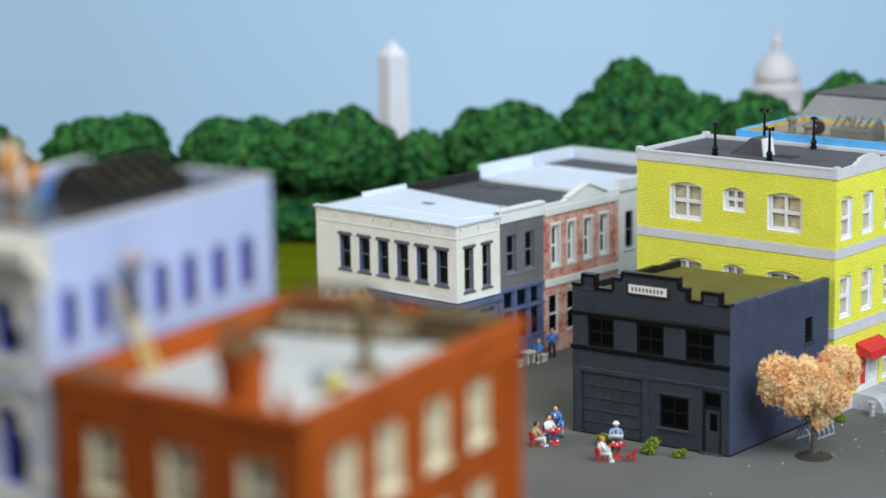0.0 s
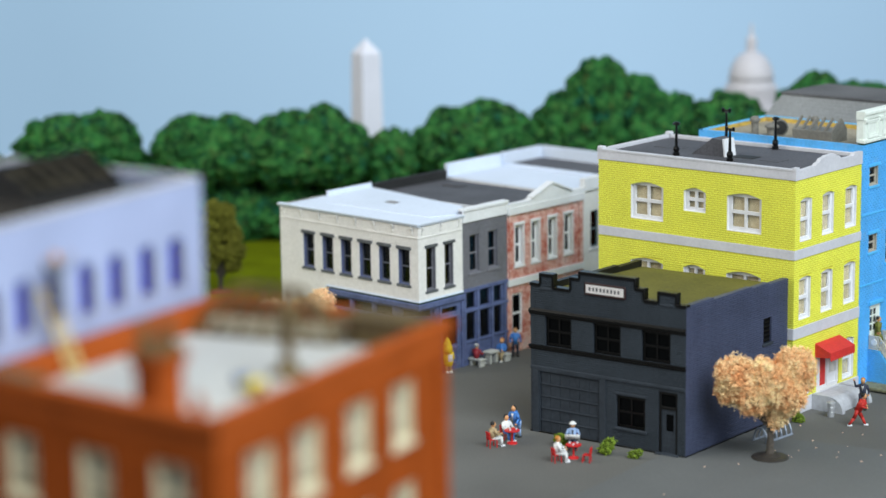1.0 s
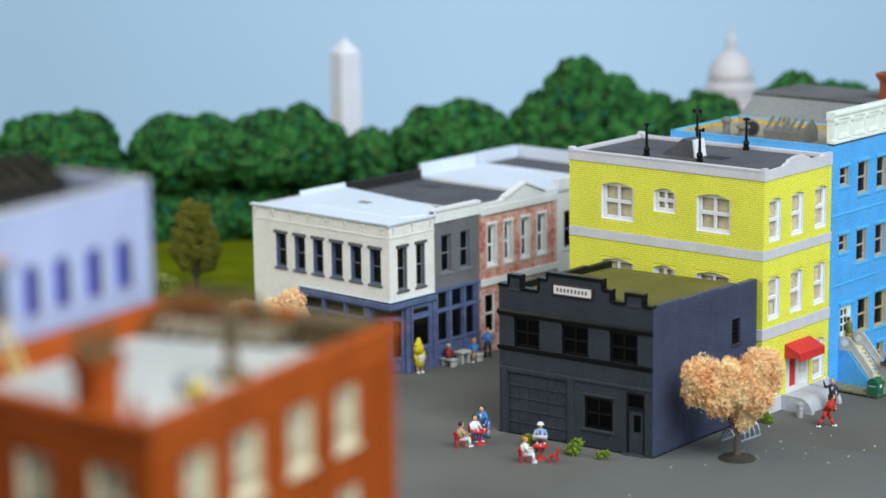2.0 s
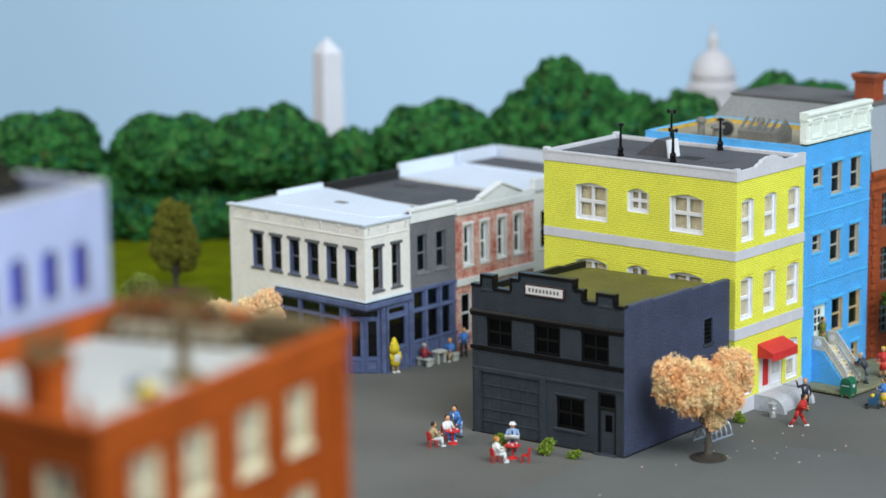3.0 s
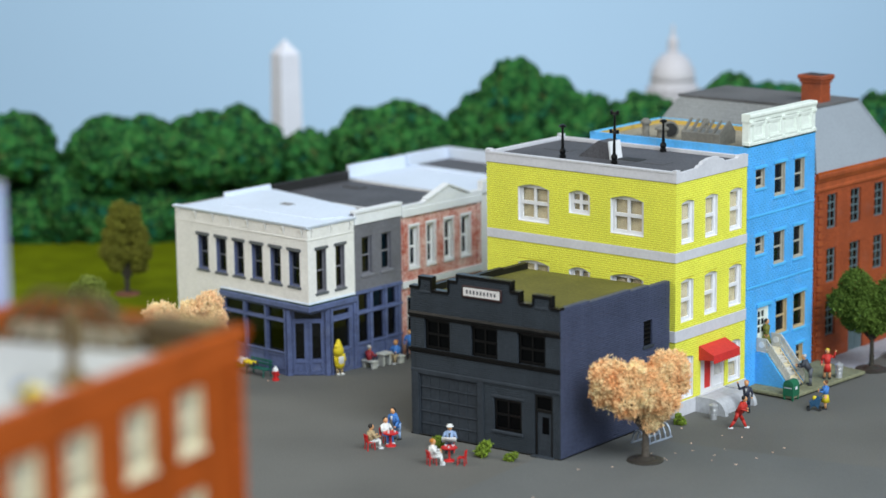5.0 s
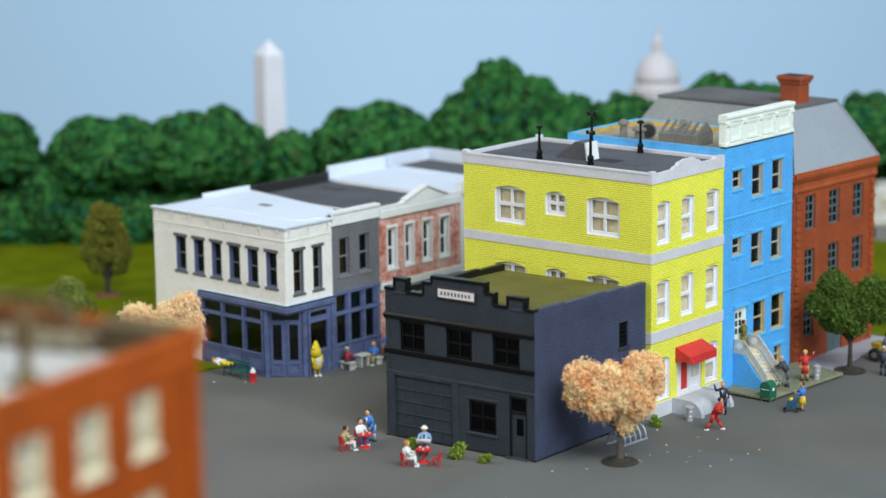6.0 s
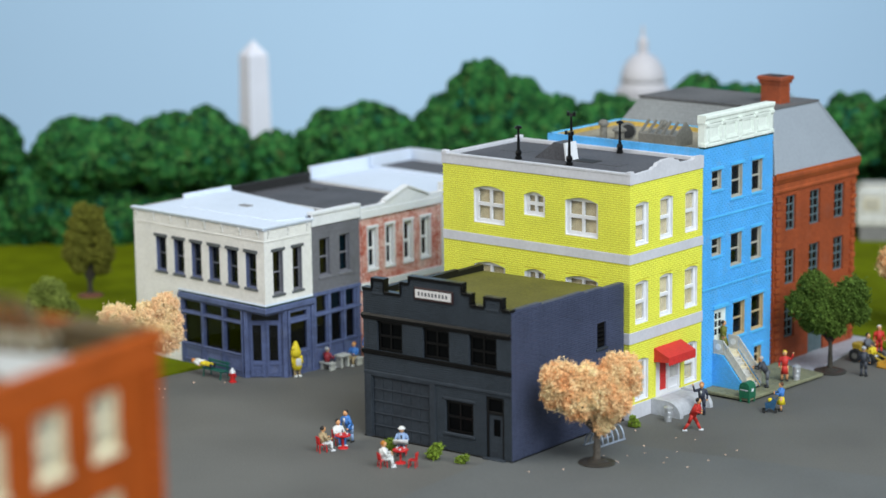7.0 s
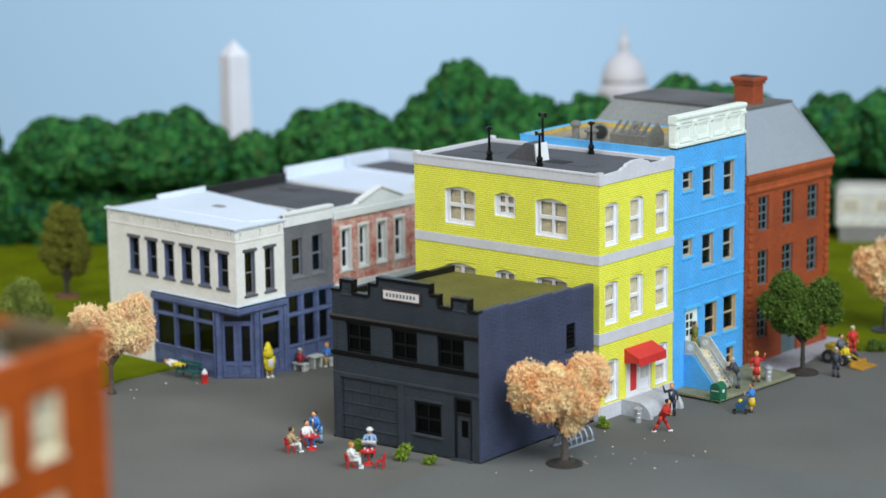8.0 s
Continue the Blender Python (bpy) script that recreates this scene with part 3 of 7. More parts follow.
for r in range(5):
    for c in range(6):
        bm = bmesh.new()
        box(bm, 0.04 + c * 0.662, 0.685 + c * 0.662, 0.07, 0.1, 0.06 + r * 0.73, 0.72 + r * 0.73, 0, 0.012)
        part("panel", bm, M["black_plain"], door)
    bm = bmesh.new()
    box(bm, 0.0, 4.04, 0.02, 0.1, 0.715 + r * 0.73, 0.795 + r * 0.73, 0, 0.012)
    part("rail", bm, M["black_plain"], door)
bm = bmesh.new()
for x0, x1, z0, z1 in ((0, 0.14, 0, 3.64), (1.09, 1.23, 0, 3.64), (0.14, 1.09, 3.5, 3.64), (0.14, 1.09, 2.62, 2.78)):
    box(bm, x0, x1, 0.04, 0.22, z0, z1, 0, 0.015)
frame_ob = front.add("door_frame", bm, M["black_trim"], "", 8.63, 0)
bm = wall_mesh(0.95, 0.05, 2.62, [(0.3, 0.78, 1.35, 2.35)], 0.08)
leaf = front.add("shop_door", bm, M["black_plain"], "charcoal shop door with a small glazed light", 8.77, 0, 0.1)
bm = bmesh.new()
box(bm, 0.27, 0.81, 0.03, 0.05, 1.32, 2.38)
part("pane", bm, M["dark_pane"], leaf)
bm = bmesh.new()
box(bm, 0.14, 1.09, 0.12, 0.14, 2.78, 3.5)
part("transom_pane", bm, M["dark_pane"], frame_ob)
for x in (0.12, 4.72):
    front.strip("door_surround", x, x + 0.42, 0.0, 3.9, 0.06, M["black_plain"], bevel=0.015)
front.strip("door_head", 0.54, 4.72, 3.72, 3.86, 0.07, M["black_plain"], bevel=0.015)
front.strip("base_edge", -0.05, W0 + 0.03, 0.0, 0.09, 0.05, M["gloss_black"], bevel=0.01)
bm = bmesh.new()
box(bm, 8.5, 10.0, -0.25, 0.2, 0.0, 0.1, 0, 0.02)
front.add("door_step", bm, M["black_plain"])
# sign: red frame, white board, a row of dark bars for the shop's name
bm = bmesh.new()
box(bm, 3.76, 6.49, -0.13, 0.0, 8.63, 9.36, 0, 0.04)
sign = front.add("sign", bm, M["sign_red"], "white shop sign in a dark maroon frame")
bm = bmesh.new()
box(bm, 3.87, 6.38, -0.145, -0.11, 8.77, 9.26)
part("sign_board", bm, M["sign_white"], sign)
bm = bmesh.new()
for k in range(9):
    x = 4.07 + k * 0.24
    box(bm, x, x + 0.13, -0.152, -0.14, 8.91, 9.12)
part("lettering", bm, M["ink"], sign)
# Unseen card, added so that no lit interior shows through the windows.
bm = bmesh.new()
box(bm, 0.4, W0 - 0.4, 0.6, 0.7, 0.05, 8.0)
front.add("backing", bm, M["rubber"], "added unseen black card that keeps the windows dark")
side = Wall(house, (0, 0), (0.55, D0), 0, 8.72, [(8.25, 9.15, 4.95, 6.45)], M["black_lit"], 0.35, [(2.85, 4.6, 8.62), (4.6, 6.9, 8.6), (6.9, 8.8, 8.52), (8.8, 12, 8.42)], bricks=(0.75, 0.131, 0.034, 0.05, M["black_lit"]))
side.strip("base_edge", 0.0, side.length, 0.0, 0.09, 0.05, M["gloss_black"], bevel=0.01)
side.window(8.25, 9.15, 4.95, 6.45, M["gloss_black"], 0.1, 0.14, cols=1, rail=0, glaze=M["dark_pane"], sill=M["black_plain"])
for k in range(5):
    bm = bmesh.new()
    prism(bm, [(0.02, 5.1 + k * 0.26), (0.02, 5.18 + k * 0.26), (0.17, 5.3 + k * 0.26), (0.17, 5.22 + k * 0.26)], 8.38, 9.02, "x")
    side.add("louvre_slat", bm, M["gloss_black"])
Wall(house, (0.55, D0), (-9.82, D0), 0, 7.98, [], M["black_lit"])
Wall(house, (-9.82, D0), (-W0, 0), 0, 9.0, [], M["black_trim"], 0.35, [(0, 2.5, 8.4), (2.5, 6.5, 8.5), (6.5, 9.2, 8.62), (9.2, 12, 8.4)])
bm = bmesh.new()
rim = [(-W0 + 0.3, 0.3, 8.3), (-0.3, 0.3, 8.3), (0.24, D0 - 0.02, 8.0), (-9.52, D0 - 0.02, 8.0)]
lo, hi = [bm.verts.new((x, y, z - 0.2)) for x, y, z in rim], [bm.verts.new(p) for p in rim]
bm.faces.new(lo)
bm.faces.new(hi)
for k in range(4):
    bm.faces.new((lo[k], lo[(k + 1) % 4], hi[(k + 1) % 4], hi[k]))
part("roof", bm, M["olive_roof"], house, "gently sloping olive green felt roof")

# ---- yellow apartment house ----
YE = at(0.88, 11.09, 0, math.degrees(-0.0667))
house = thing("apartment_house", YE, "bright yellow three-storey brick house with white windows", "building")
fw, fd, top = 14.2, 7.65, 14.28
fwin = [(2.44, 4.88, 2.36), (6.36, 7.96, 1.5), (9.47, 11.91, 2.36)]
holes = [(a, b, zt - h, zt) for zt in (13.12, 8.37) for a, b, h in fwin]
wall = Wall(house, (-fw, 0), (0, 0), 0, top, holes, M["yellow_joint"], bricks=(0.4, 0.134, 0.026, 0.036, M["yellow"]))
for zt in (13.12, 8.37):
    for a, b, h in fwin:
        wall.window(a, b, zt - h, zt, M["white_frame"], 0.2, 0.26, cols=2, rail=0.5, blind=M["blind"], arch=0.24, wall_mat=M["yellow"], proud=0.03, jamb=M["white_frame"])
swin = [(0.57, 1.92), (3.1, 4.47), (5.77, 7.17)]
holes = [(a, b, z, z + 2.62) for z in (10.47, 5.73) for a, b in swin]
holes += [(0.55, 1.97, 1.0, 3.6), (5.8, 7.2, 1.0, 3.6), (2.75, 5.4, 0.85, 3.65)]
wall_s = Wall(house, (0, 0), (0, fd), 0, top, holes, M["yellow_joint"], bricks=(0.4, 0.134, 0.026, 0.036, M["yellow"]))
for z in (10.47, 5.73, 0.98):
    for k, (a, b) in enumerate(swin):
        if z < 2 and k == 1:
            continue
        a, b = ((0.55, 1.97), (0, 0), (5.8, 7.2))[k] if z < 2 else (a, b)
        z_0 = 1.0 if z < 2 else z
        wall_s.window(a, b, z_0, z_0 + (2.6 if z < 2 else 2.62), M["white_frame"], 0.18, 0.25, blind=M["blind"], arch=0.14, wall_mat=M["yellow"], proud=0.03, jamb=M["white_frame"])
Wall(house, (0, fd), (-fw, fd), 0, top, [], M["yellow"])
Wall(house, (-fw, fd), (-fw, 0), 0, top, [], M["yellow"])
for w, n in ((wall, fw), (wall_s, fd)):
    for z0, z1 in ((9.48, 10.05), (4.65, 5.33)):
        w.strip("band", -0.04 if w is wall_s else 0.0, n + 0.04, z0, z1, 0.07, M["band"], bevel=0.015)
    w.strip("plinth", 0.0, n + 0.05, 0.0, 0.9, 0.1, M["band"], bevel=0.02)
wall.moulding("cornice", -0.05, fw + 0.09, [(-0.25, 14.24), (0.06, 14.24), (0.07, 14.3), (0.07, 14.78), (0.1, 14.8), (0.1, 14.9), (-0.25, 14.9)], M["band"])
crest = [(-0.09, 14.25), (fd, 14.25), (fd, 15.02), (6.7, 15.06), (6.6, 14.92), (6.45, 14.88), (5.2, 14.88), (5.05, 14.98), (4.85, 15.12), (4.5, 15.2), (4.35, 15.3), (3.35, 15.3), (3.2, 15.24), (2.75, 15.18), (2.6, 15.02), (2.3, 14.98), (2.15, 14.86), (0.35, 14.8), (0.3, 15.0), (-0.09, 15.0)]
bm = bmesh.new()
prism(bm, crest, -0.08, 0.2)
wall_s.add("parapet", bm, M["band"], "pale grey curved parapet over the entrance side")
for p, q in (((0, fd), (-fw, fd)), ((-fw, fd), (-fw, 0))):
    bm = bmesh.new()
    d = Vector(q) - Vector(p)
    box(bm, 0, d.length, -0.02, 0.22, 14.2, 14.9, 0, 0.03)
    part("rear_parapet", bm, M["band"], house, "", at(*p, 0, math.degrees(math.atan2(d.y, d.x))))
for x, y in ((-fw + 0.15, 0.1), (-fw + 0.15, fd - 0.1)):
    bm = bmesh.new()
    box(bm, x - 0.2, x + 0.2, y - 0.2, y + 0.2, 14.88, 15.06, 0, 0.04)
    part("parapet_cap", bm, M["band"], house)
flat_roof(house, [(-fw + 0.25, 0.25), (-0.25, 0.25), (-0.25, fd - 0.25), (-fw + 0.25, fd - 0.25)], 14.68, M["dark_roof"], "flat dark grey felt roof")
# roof: stair bulkhead, hatches
bm = bmesh.new()
prism(bm, [(-9.2, 14.58), (-6.72, 14.58), (-6.85, 15.72), (-7.55, 15.78)], 2.65, 3.9)
bulk = part("roof_bulkhead", bm, M["dark_roof"], house, "dark grey sloping stair bulkhead")
bm = bmesh.new()
prism(bm, [(-6.7, 14.6), (-6.58, 14.6), (-6.76, 15.76), (-6.86, 15.76)], 2.68, 3.86)
part("bulkhead_door", bm, M["white"], bulk, "white bulkhead door")
# The first plate is blackened to draw the shadowed hatch opening by the bulkhead.
for x, y, a, b in ((-5.6, 3.45, 0.75, 0.5), (-11.6, 4.2, 1.0, 0.5), (-3.6, 3.4, 0.7, 0.6)):
    bm = bmesh.new()
    box(bm, x - a, x + a, y - b, y + b, 14.66, 14.71, 0, 0.015)
    part("roof_hatch", bm, M["rubber" if x == -5.6 else "dark_roof"], house)
# entrance: white frame, red door, awning and stoop
bm = wall_mesh(2.65, 0.0, 2.8, [(0.52, 1.22, 0.3, 2.3), (1.45, 2.4, 0.9, 2.2)], 0.1)
entry = wall_s.add("door_frame", bm, M["white_frame"], "white entrance frame", 2.75, 0.85, 0.06)
bm = bmesh.new()
box(bm, 0.52, 1.22, 0.05, 0.09, 0.3, 2.3)
box(bm, 0.63, 1.11, 0.02, 0.06, 0.42, 1.15, 0, 0.02)
box(bm, 0.63, 1.11, 0.02, 0.06, 1.3, 2.15, 0, 0.02)
part("door_leaf", bm, M["awning"], entry, "red panelled front door")
bm = wall_mesh(1.3, 0.2, 2.6, [(0.2, 1.1, 0.3, 0.75), (0.2, 1.1, 0.9, 2.2)], 0.05)
part("side_panel", bm, M["white_frame"], entry, "", at(1.3, -0.05))
bm = bmesh.new()
box(bm, 1.42, 2.43, 0.11, 0.13, 0.85, 2.25)
part("side_blind", bm, M["pale_stone"], entry)
bm = bmesh.new()
box(bm, 0.05, 2.6, -0.05, 0.0, 2.25, 2.4, 0, 0.02)
part("transom_bar", bm, M["white_frame"], entry)
bm = bmesh.new()
prism(bm, [(0.0, 3.98), (0.0, 3.1), (-1.1, 3.2), (-1.1, 3.5)], 2.52, 5.4, "x")
awn = wall_s.add("awning", bm, M["awning"], "plain red canvas awning with a scalloped edge")
bm = bmesh.new()
for k in range(11):
    x = 2.53 + k * 0.26
    prism(bm, [(x, 3.22), (x + 0.25, 3.22), (x + 0.25, 3.06), (x + 0.125, 2.97), (x, 3.06)], -1.12, -1.08)
part("valance", bm, M["awning"], awn)
stoop = thing("stoop", YE, "pale grey stoop with rounded cheek walls", "steps")
prof = [(0.12, 0.0), (0.12, 0.95), (1.25, 0.95)] + [(1.25 + 1.0 * math.sin(k * math.pi / 12), 0.05 + 0.9 * math.cos(k * math.pi / 12)) for k in range(1, 7)] + [(2.25, 0.0)]
for y in (2.1, 5.3):
    bm = bmesh.new()
    prism(bm, prof, y, y + 0.32)
    part("cheek_wall", bm, M["ramp"], stoop)
bm = bmesh.new()
prism(bm, [(0.12, 0.0), (0.12, 0.85), (1.2, 0.85)] + [(1.2 + 0.75 * math.sin(k * math.pi / 12), 0.05 + 0.8 * math.cos(k * math.pi / 12)) for k in range(1, 7)] + [(1.95, 0.0)], 2.42, 5.3)
part("platform", bm, M["ramp"], stoop)

# ---- sky-blue row house ----
house = thing("row_house", YE, "sky-blue painted brick row house with mint cornice", "building")
b0, b1, bw, bt = 7.72, 15.65, 11.9, 15.35
cols = {1: (8.65, 9.75), 2: (10.85, 12.15), 3: (13.2, 14.45)}
holes = [(8.65 - b0, 9.75 - b0, 12.68, 13.88), (8.7 - b0, 9.78 - b0, 8.51, 9.64)]
for c in (2, 3):
    a, b = cols[c]
    holes += [(a - b0, b - b0, z0, z1) for z0, z1 in ((11.9, 13.95), (7.56, 9.64))]
holes += [(11.21 - b0, 12.6 - b0, 2.99, 5.16), (13.34 - b0, 14.8 - b0, 2.95, 5.24), (13.74 - b0, 14.62 - b0, 0.6, 1.85)]
wall = Wall(house, (0, b0), (0, b1), 0, bt, holes + [(9.07 - b0, 10.45 - b0, 2.4, 5.1)], M["blue_plain"], bricks=(0.36, 0.15, 0.035, 0.042, M["blue"]))
for h in holes:
    sash = M["drab"] if h[2] > 6 else M["buff"]
    wall.window(*h, sash, 0.17, 0.13, lintel=M["blue_plain"], sill=M["blue_plain"], jamb=sash)
for z in (10.88, 6.45):
    wall.strip("string_course", 0.0, b1 - b0, z, z + 0.12, 0.06, M["blue_plain"])
bm = wall_mesh(1.38, 0, 2.7, [(0.16 + c * 0.42, 0.5 + c * 0.42, 1.02 + r * 0.5, 1.42 + r * 0.5) for c in range(2) for r in range(3)], 0.1)
dr = wall.add("front_door", bm, M["mint"], "pale mint front door with small panes", 9.07 - b0, 2.4, 0.06)
bm = bmesh.new()
box(bm, 0.1, 1.0, 0.06, 0.08, 0.95, 2.5)
part("pane", bm, M["pane"], dr)
wall.strip("door_lintel", 8.9 - b0, 10.6 - b0, 5.12, 5.35, 0.14, M["blue_plain"])
Wall(house, (-bw, b0), (0, b0), 0, bt, [], M["blue"], 0.25)
Wall(house, (0, b1), (-bw, b1), 0, bt, [], M["blue_plain"], 0.25)
Wall(house, (-bw, b1), (-bw, b0), 0, bt, [], M["blue_plain"], 0.25)
flat_roof(house, [(-bw + 0.2, b0 + 0.2), (-0.2, b0 + 0.2), (-0.2, b1 - 0.2), (-bw + 0.2, b1 - 0.2)], 15.02, M["tan_roof"], "flat tan roof")
bm = bmesh.new()
box(bm, -bw + 0.27, -0.5, b1 - 0.33, b1 - 0.26, 14.9, 15.3)
part("roof_flashing", bm, M["ochre"], house, "ochre strip inside the parapet")
bm = bmesh.new()
box(bm, -bw + 0.255, -bw + 0.31, b0 + 0.3, b1 - 0.35, 14.9, 15.28)
part("roof_flashing", bm, M["ochre"], house, "ochre strip inside the parapet")
# round turbine vent with a dark mouth
bm = bmesh.new()
rod(bm, (-7.55, 10.35, 15.55), (-7.3, 10.1, 15.55), 0.55, n=20)
bm2 = bmesh.new()
rod(bm2, (-7.33, 10.13, 15.55), (-7.27, 10.07, 15.55), 0.44, n=20)
drum = part("fan_housing", bm, M["roof_metal"], house, "drab grey round fan housing with a dark mouth")
part("fan_mouth", bm2, M["rubber"], drum)
# mint cornice: stepped head, pilasters with consoles, four sunk panels
bm = bmesh.new()
box(bm, 0, 7.75, 0.0, 0.5, 15.46, 17.0, 0, 0.03)
corn = wall.add("cornice", bm, M["mint"], "pale mint moulded cornice with four panels", 0.1)
bm = bmesh.new()
prism(bm, [(0.5, 16.9), (-0.04, 16.9), (-0.06, 17.02), (-0.06, 17.1), (-0.13, 17.16), (-0.15, 17.22), (-0.15, 17.34), (-0.1, 17.4), (0.5, 17.4)], -0.06, 7.81, "x")
part("cornice_head", bm, M["mint"], corn)
bm = bmesh.new()
prism(bm, [(0.3, 15.46), (-0.1, 15.46), (-0.1, 15.6), (-0.04, 15.66), (0.3, 15.66)], -0.06, 7.81, "x")
part("cornice_foot", bm, M["mint"], corn)
for k in range(5):
    x = 0.02 + k * 1.84
    bm = bmesh.new()
    box(bm, x, x + 0.35, -0.06, 0.0, 15.66, 16.9, 0, 0.02)
    part("pilaster", bm, M["mint"], corn)
    bm = bmesh.new()
    prism(bm, [(0.0, 16.6), (-0.09, 16.64), (-0.16, 16.76), (-0.16, 16.92), (0.0, 16.92)], x - 0.01, x + 0.36, "x")
    part("console", bm, M["mint"], corn)
    bm = bmesh.new()
    box(bm, x - 0.02, x + 0.37, -0.12, 0.0, 15.5, 15.7, 0, 0.03)
    part("foot_block", bm, M["mint"], corn)
for k in range(4):
    for lip, deep in ((0.08, 0.09), (0.2, 0.05)):
        bm = wall_mesh(1.49, 15.7, 16.86, [(lip + 0.08, 1.41 - lip, 15.74 + lip, 16.82 - lip)], deep)
        part("panel_frame", bm, M["mint"], corn, "", at(0.37 + k * 1.84, -deep))
# A solid dark strip draws the shade in the gap below the cornice.
wall.strip("cornice_shade_strip", 0.0, b1 - b0, 15.36, 15.45, 0.05, M["green_shade_line"], back=0.3, bevel=0.01, label="dark green strip drawn as the shaded gap under the cornice")
# roof unit with four fins, vents
bm = bmesh.new()
box(bm, -5.75, -2.9, 9.0, 10.9, 15.0, 15.75, 0, 0.03)
prism(bm, [(9.0, 15.74), (10.9, 15.74), (10.2, 16.5)], -3.02, -2.9, "x")
unit = part("roof_skylight", bm, M["roof_metal"], house, "drab grey ridged skylight unit on the roof")
for k in range(5):
    bm = bmesh.new()
    x = -5.75 + k * 0.55
    prism(bm, [(9.02, 15.74), (9.4, 15.74), (10.2, 16.36), (10.1, 16.5)], x, x + 0.1, "x")
    part("fin", bm, M["roof_metal"], unit)
for x, y, r, h in ((-8.95, 9.75, 0.3, 1.2), (-7.6, 9.6, 0.4, 0.85), (-6.0, 12.2, 0.24, 1.15)):
    bm = bmesh.new()
    lathe(bm, [(r * 0.8, 15.0), (r * 0.8, 15.0 + h * 0.7), (r * 1.15, 15.0 + h * 0.72), (r * 1.15, 15.0 + h * 0.85), (r * 0.6, 15.0 + h)], (x, y, 0), 14)
    part("roof_vent", bm, M["roof_metal"], house, "", smooth=False)

# front stairs of the row house
stairs = thing("front_stairs", YE, "blue stoop with cream treads and white lattice rails", "stairs")
s0, s1, land, n, high, end = 8.9, 10.75, 0.78, 9, 2.4, 2.5
fall = (high - 0.42) / (end - land)
for y, wide in ((s0, 0.2), (s1 - 0.2, 0.2)):
    bm = bmesh.new()
    prism(bm, [(0.022, 0.0), (0.022, high - 0.02), (land, high - 0.02), (end - 0.1, 0.5), (end - 0.1, 0.0)], y, y + wide)
    part("cheek", bm, M["blue_plain"], stairs)
for k in range(16):
    z = 0.34 + k * 0.13
    bm = bmesh.new()
    x = min(end - 0.13, land + (high - z - 0.1) / fall)
    prism(bm, [(0.022, z), (x, z), (x - 0.09 if z > 0.5 else x, z + 0.1), (0.022, z + 0.1)], s0 - 0.02, s0)
    part("brick_course", bm, M["blue"], stairs)
bm = bmesh.new()
box(bm, 0.022, land, s0, s1, high - 0.15, high, 0, 0.02)
part("landing", bm, M["cream"], stairs)
for k in range(n):
    bm = bmesh.new()
    x, z = land + k * (end - land) / n, high - (k + 1) * (high - 0.3) / n
    box(bm, x, x + 0.24, s0 + 0.2, s1 - 0.2, z - 0.12, z, 0, 0.012)
    box(bm, x, x + 0.04, s0 + 0.2, s1 - 0.2, z - 0.1, z + 0.22)
    part("tread", bm, M["lattice"] if k % 3 else M["cream"], stairs)
bm = bmesh.new()
prism(bm, [(land, high - 0.05), (land, high + 0.04), (end, 0.45), (end, 0.34)], s1 - 0.3, s1 - 0.2)
part("string", bm, M["buff"], stairs, "ochre stringer beside the treads")
for y in (s0 + 0.08, s1 - 0.08):
    bm = bmesh.new()
    for dz in (0.12, 0.76):
        prism(bm, [(land, high + dz), (end, high - fall * (end - land) + dz), (end, high - fall * (end - land) + dz + 0.09), (land, high + 0.09 + dz)], y - 0.05, y + 0.05)
        box(bm, 0.05, land, y - 0.05, y + 0.05, high + dz, high + 0.09 + dz)
    for k in range(17):
        x = 0.08 + k * 0.15
        z = high if x < land else high - (x - land) * fall
        rod(bm, (x, y, z), (x, y, z + 0.8), 0.035, n=6)
        if x > land + 0.1:
            rod(bm, (x - 0.15, y, z + 0.9), (x, y, z + 0.2), 0.028, n=6)
            rod(bm, (x - 0.15, y, z + 0.34), (x, y, z + 0.76), 0.028, n=6)
    part("railing", bm, M["lattice"], stairs, "ivory lattice railing")
    bm = bmesh.new()
    box(bm, 0.1, land - 0.02, y - 0.045, y + 0.045, high + 0.02, high + 0.82, 0, 0.02)
    panel = part("medallion_panel", bm, M["lattice"], stairs)
    bm = bmesh.new()
    rod(bm, (0.44, y - 0.08, high + 0.44), (0.44, y + 0.08, high + 0.44), 0.2, n=16)
    part("medallion", bm, M["white"], panel, "round white medallion")

sheet_poly = [(0.02, 7.66), (3.5, 7.64), (3.98, 15.75), (0.02, 16.4)]
bm = bmesh.new()
prism(bm, sheet_poly, 0.09, 0.3, "z")
bmesh.ops.bevel(bm, geom=bm.edges[:], offset=0.05, segments=1, affect="EDGES")
slab = single("pavement_slab", bm, M["slab"], YE, "olive grey raised sidewalk slab", "sidewalk", kind="structure")
# Black block put in for the shade below the slab's edge.
bm = bmesh.new()
prism(bm, [(0.1, 7.8), (3.34, 7.8), (3.8, 15.55), (0.1, 16.2)], 0.0, 0.1, "z")
part("slab_shade_foot", bm, M["rubber"], slab, "black inset foot drawn as the shaded recess under the slab")
bm = bmesh.new()
prism(bm, [(-0.9, 16.45), (2.9, 16.1), (2.2, 20.9), (1.5, 24.4), (0.95, 26.9), (-0.9, 27.3)], 0.0, 0.08, "z")
single("pavement", bm, M["pavement"], YE, "pale grey paving beside the brick house", "pavement", kind="structure")

# ---- red brick house with mansard roof ----
RD = at(1.78, 27.24, 0, math.degrees(-0.11))
house = thing("mansard_house", RD, "red brick house with grey mansard roof and chimney", "building")
rw, rd, rt = 14.5, 9.67, 12.0
rc = [(1.4, 2.55), (4.15, 5.4), (7.05, 8.3)]
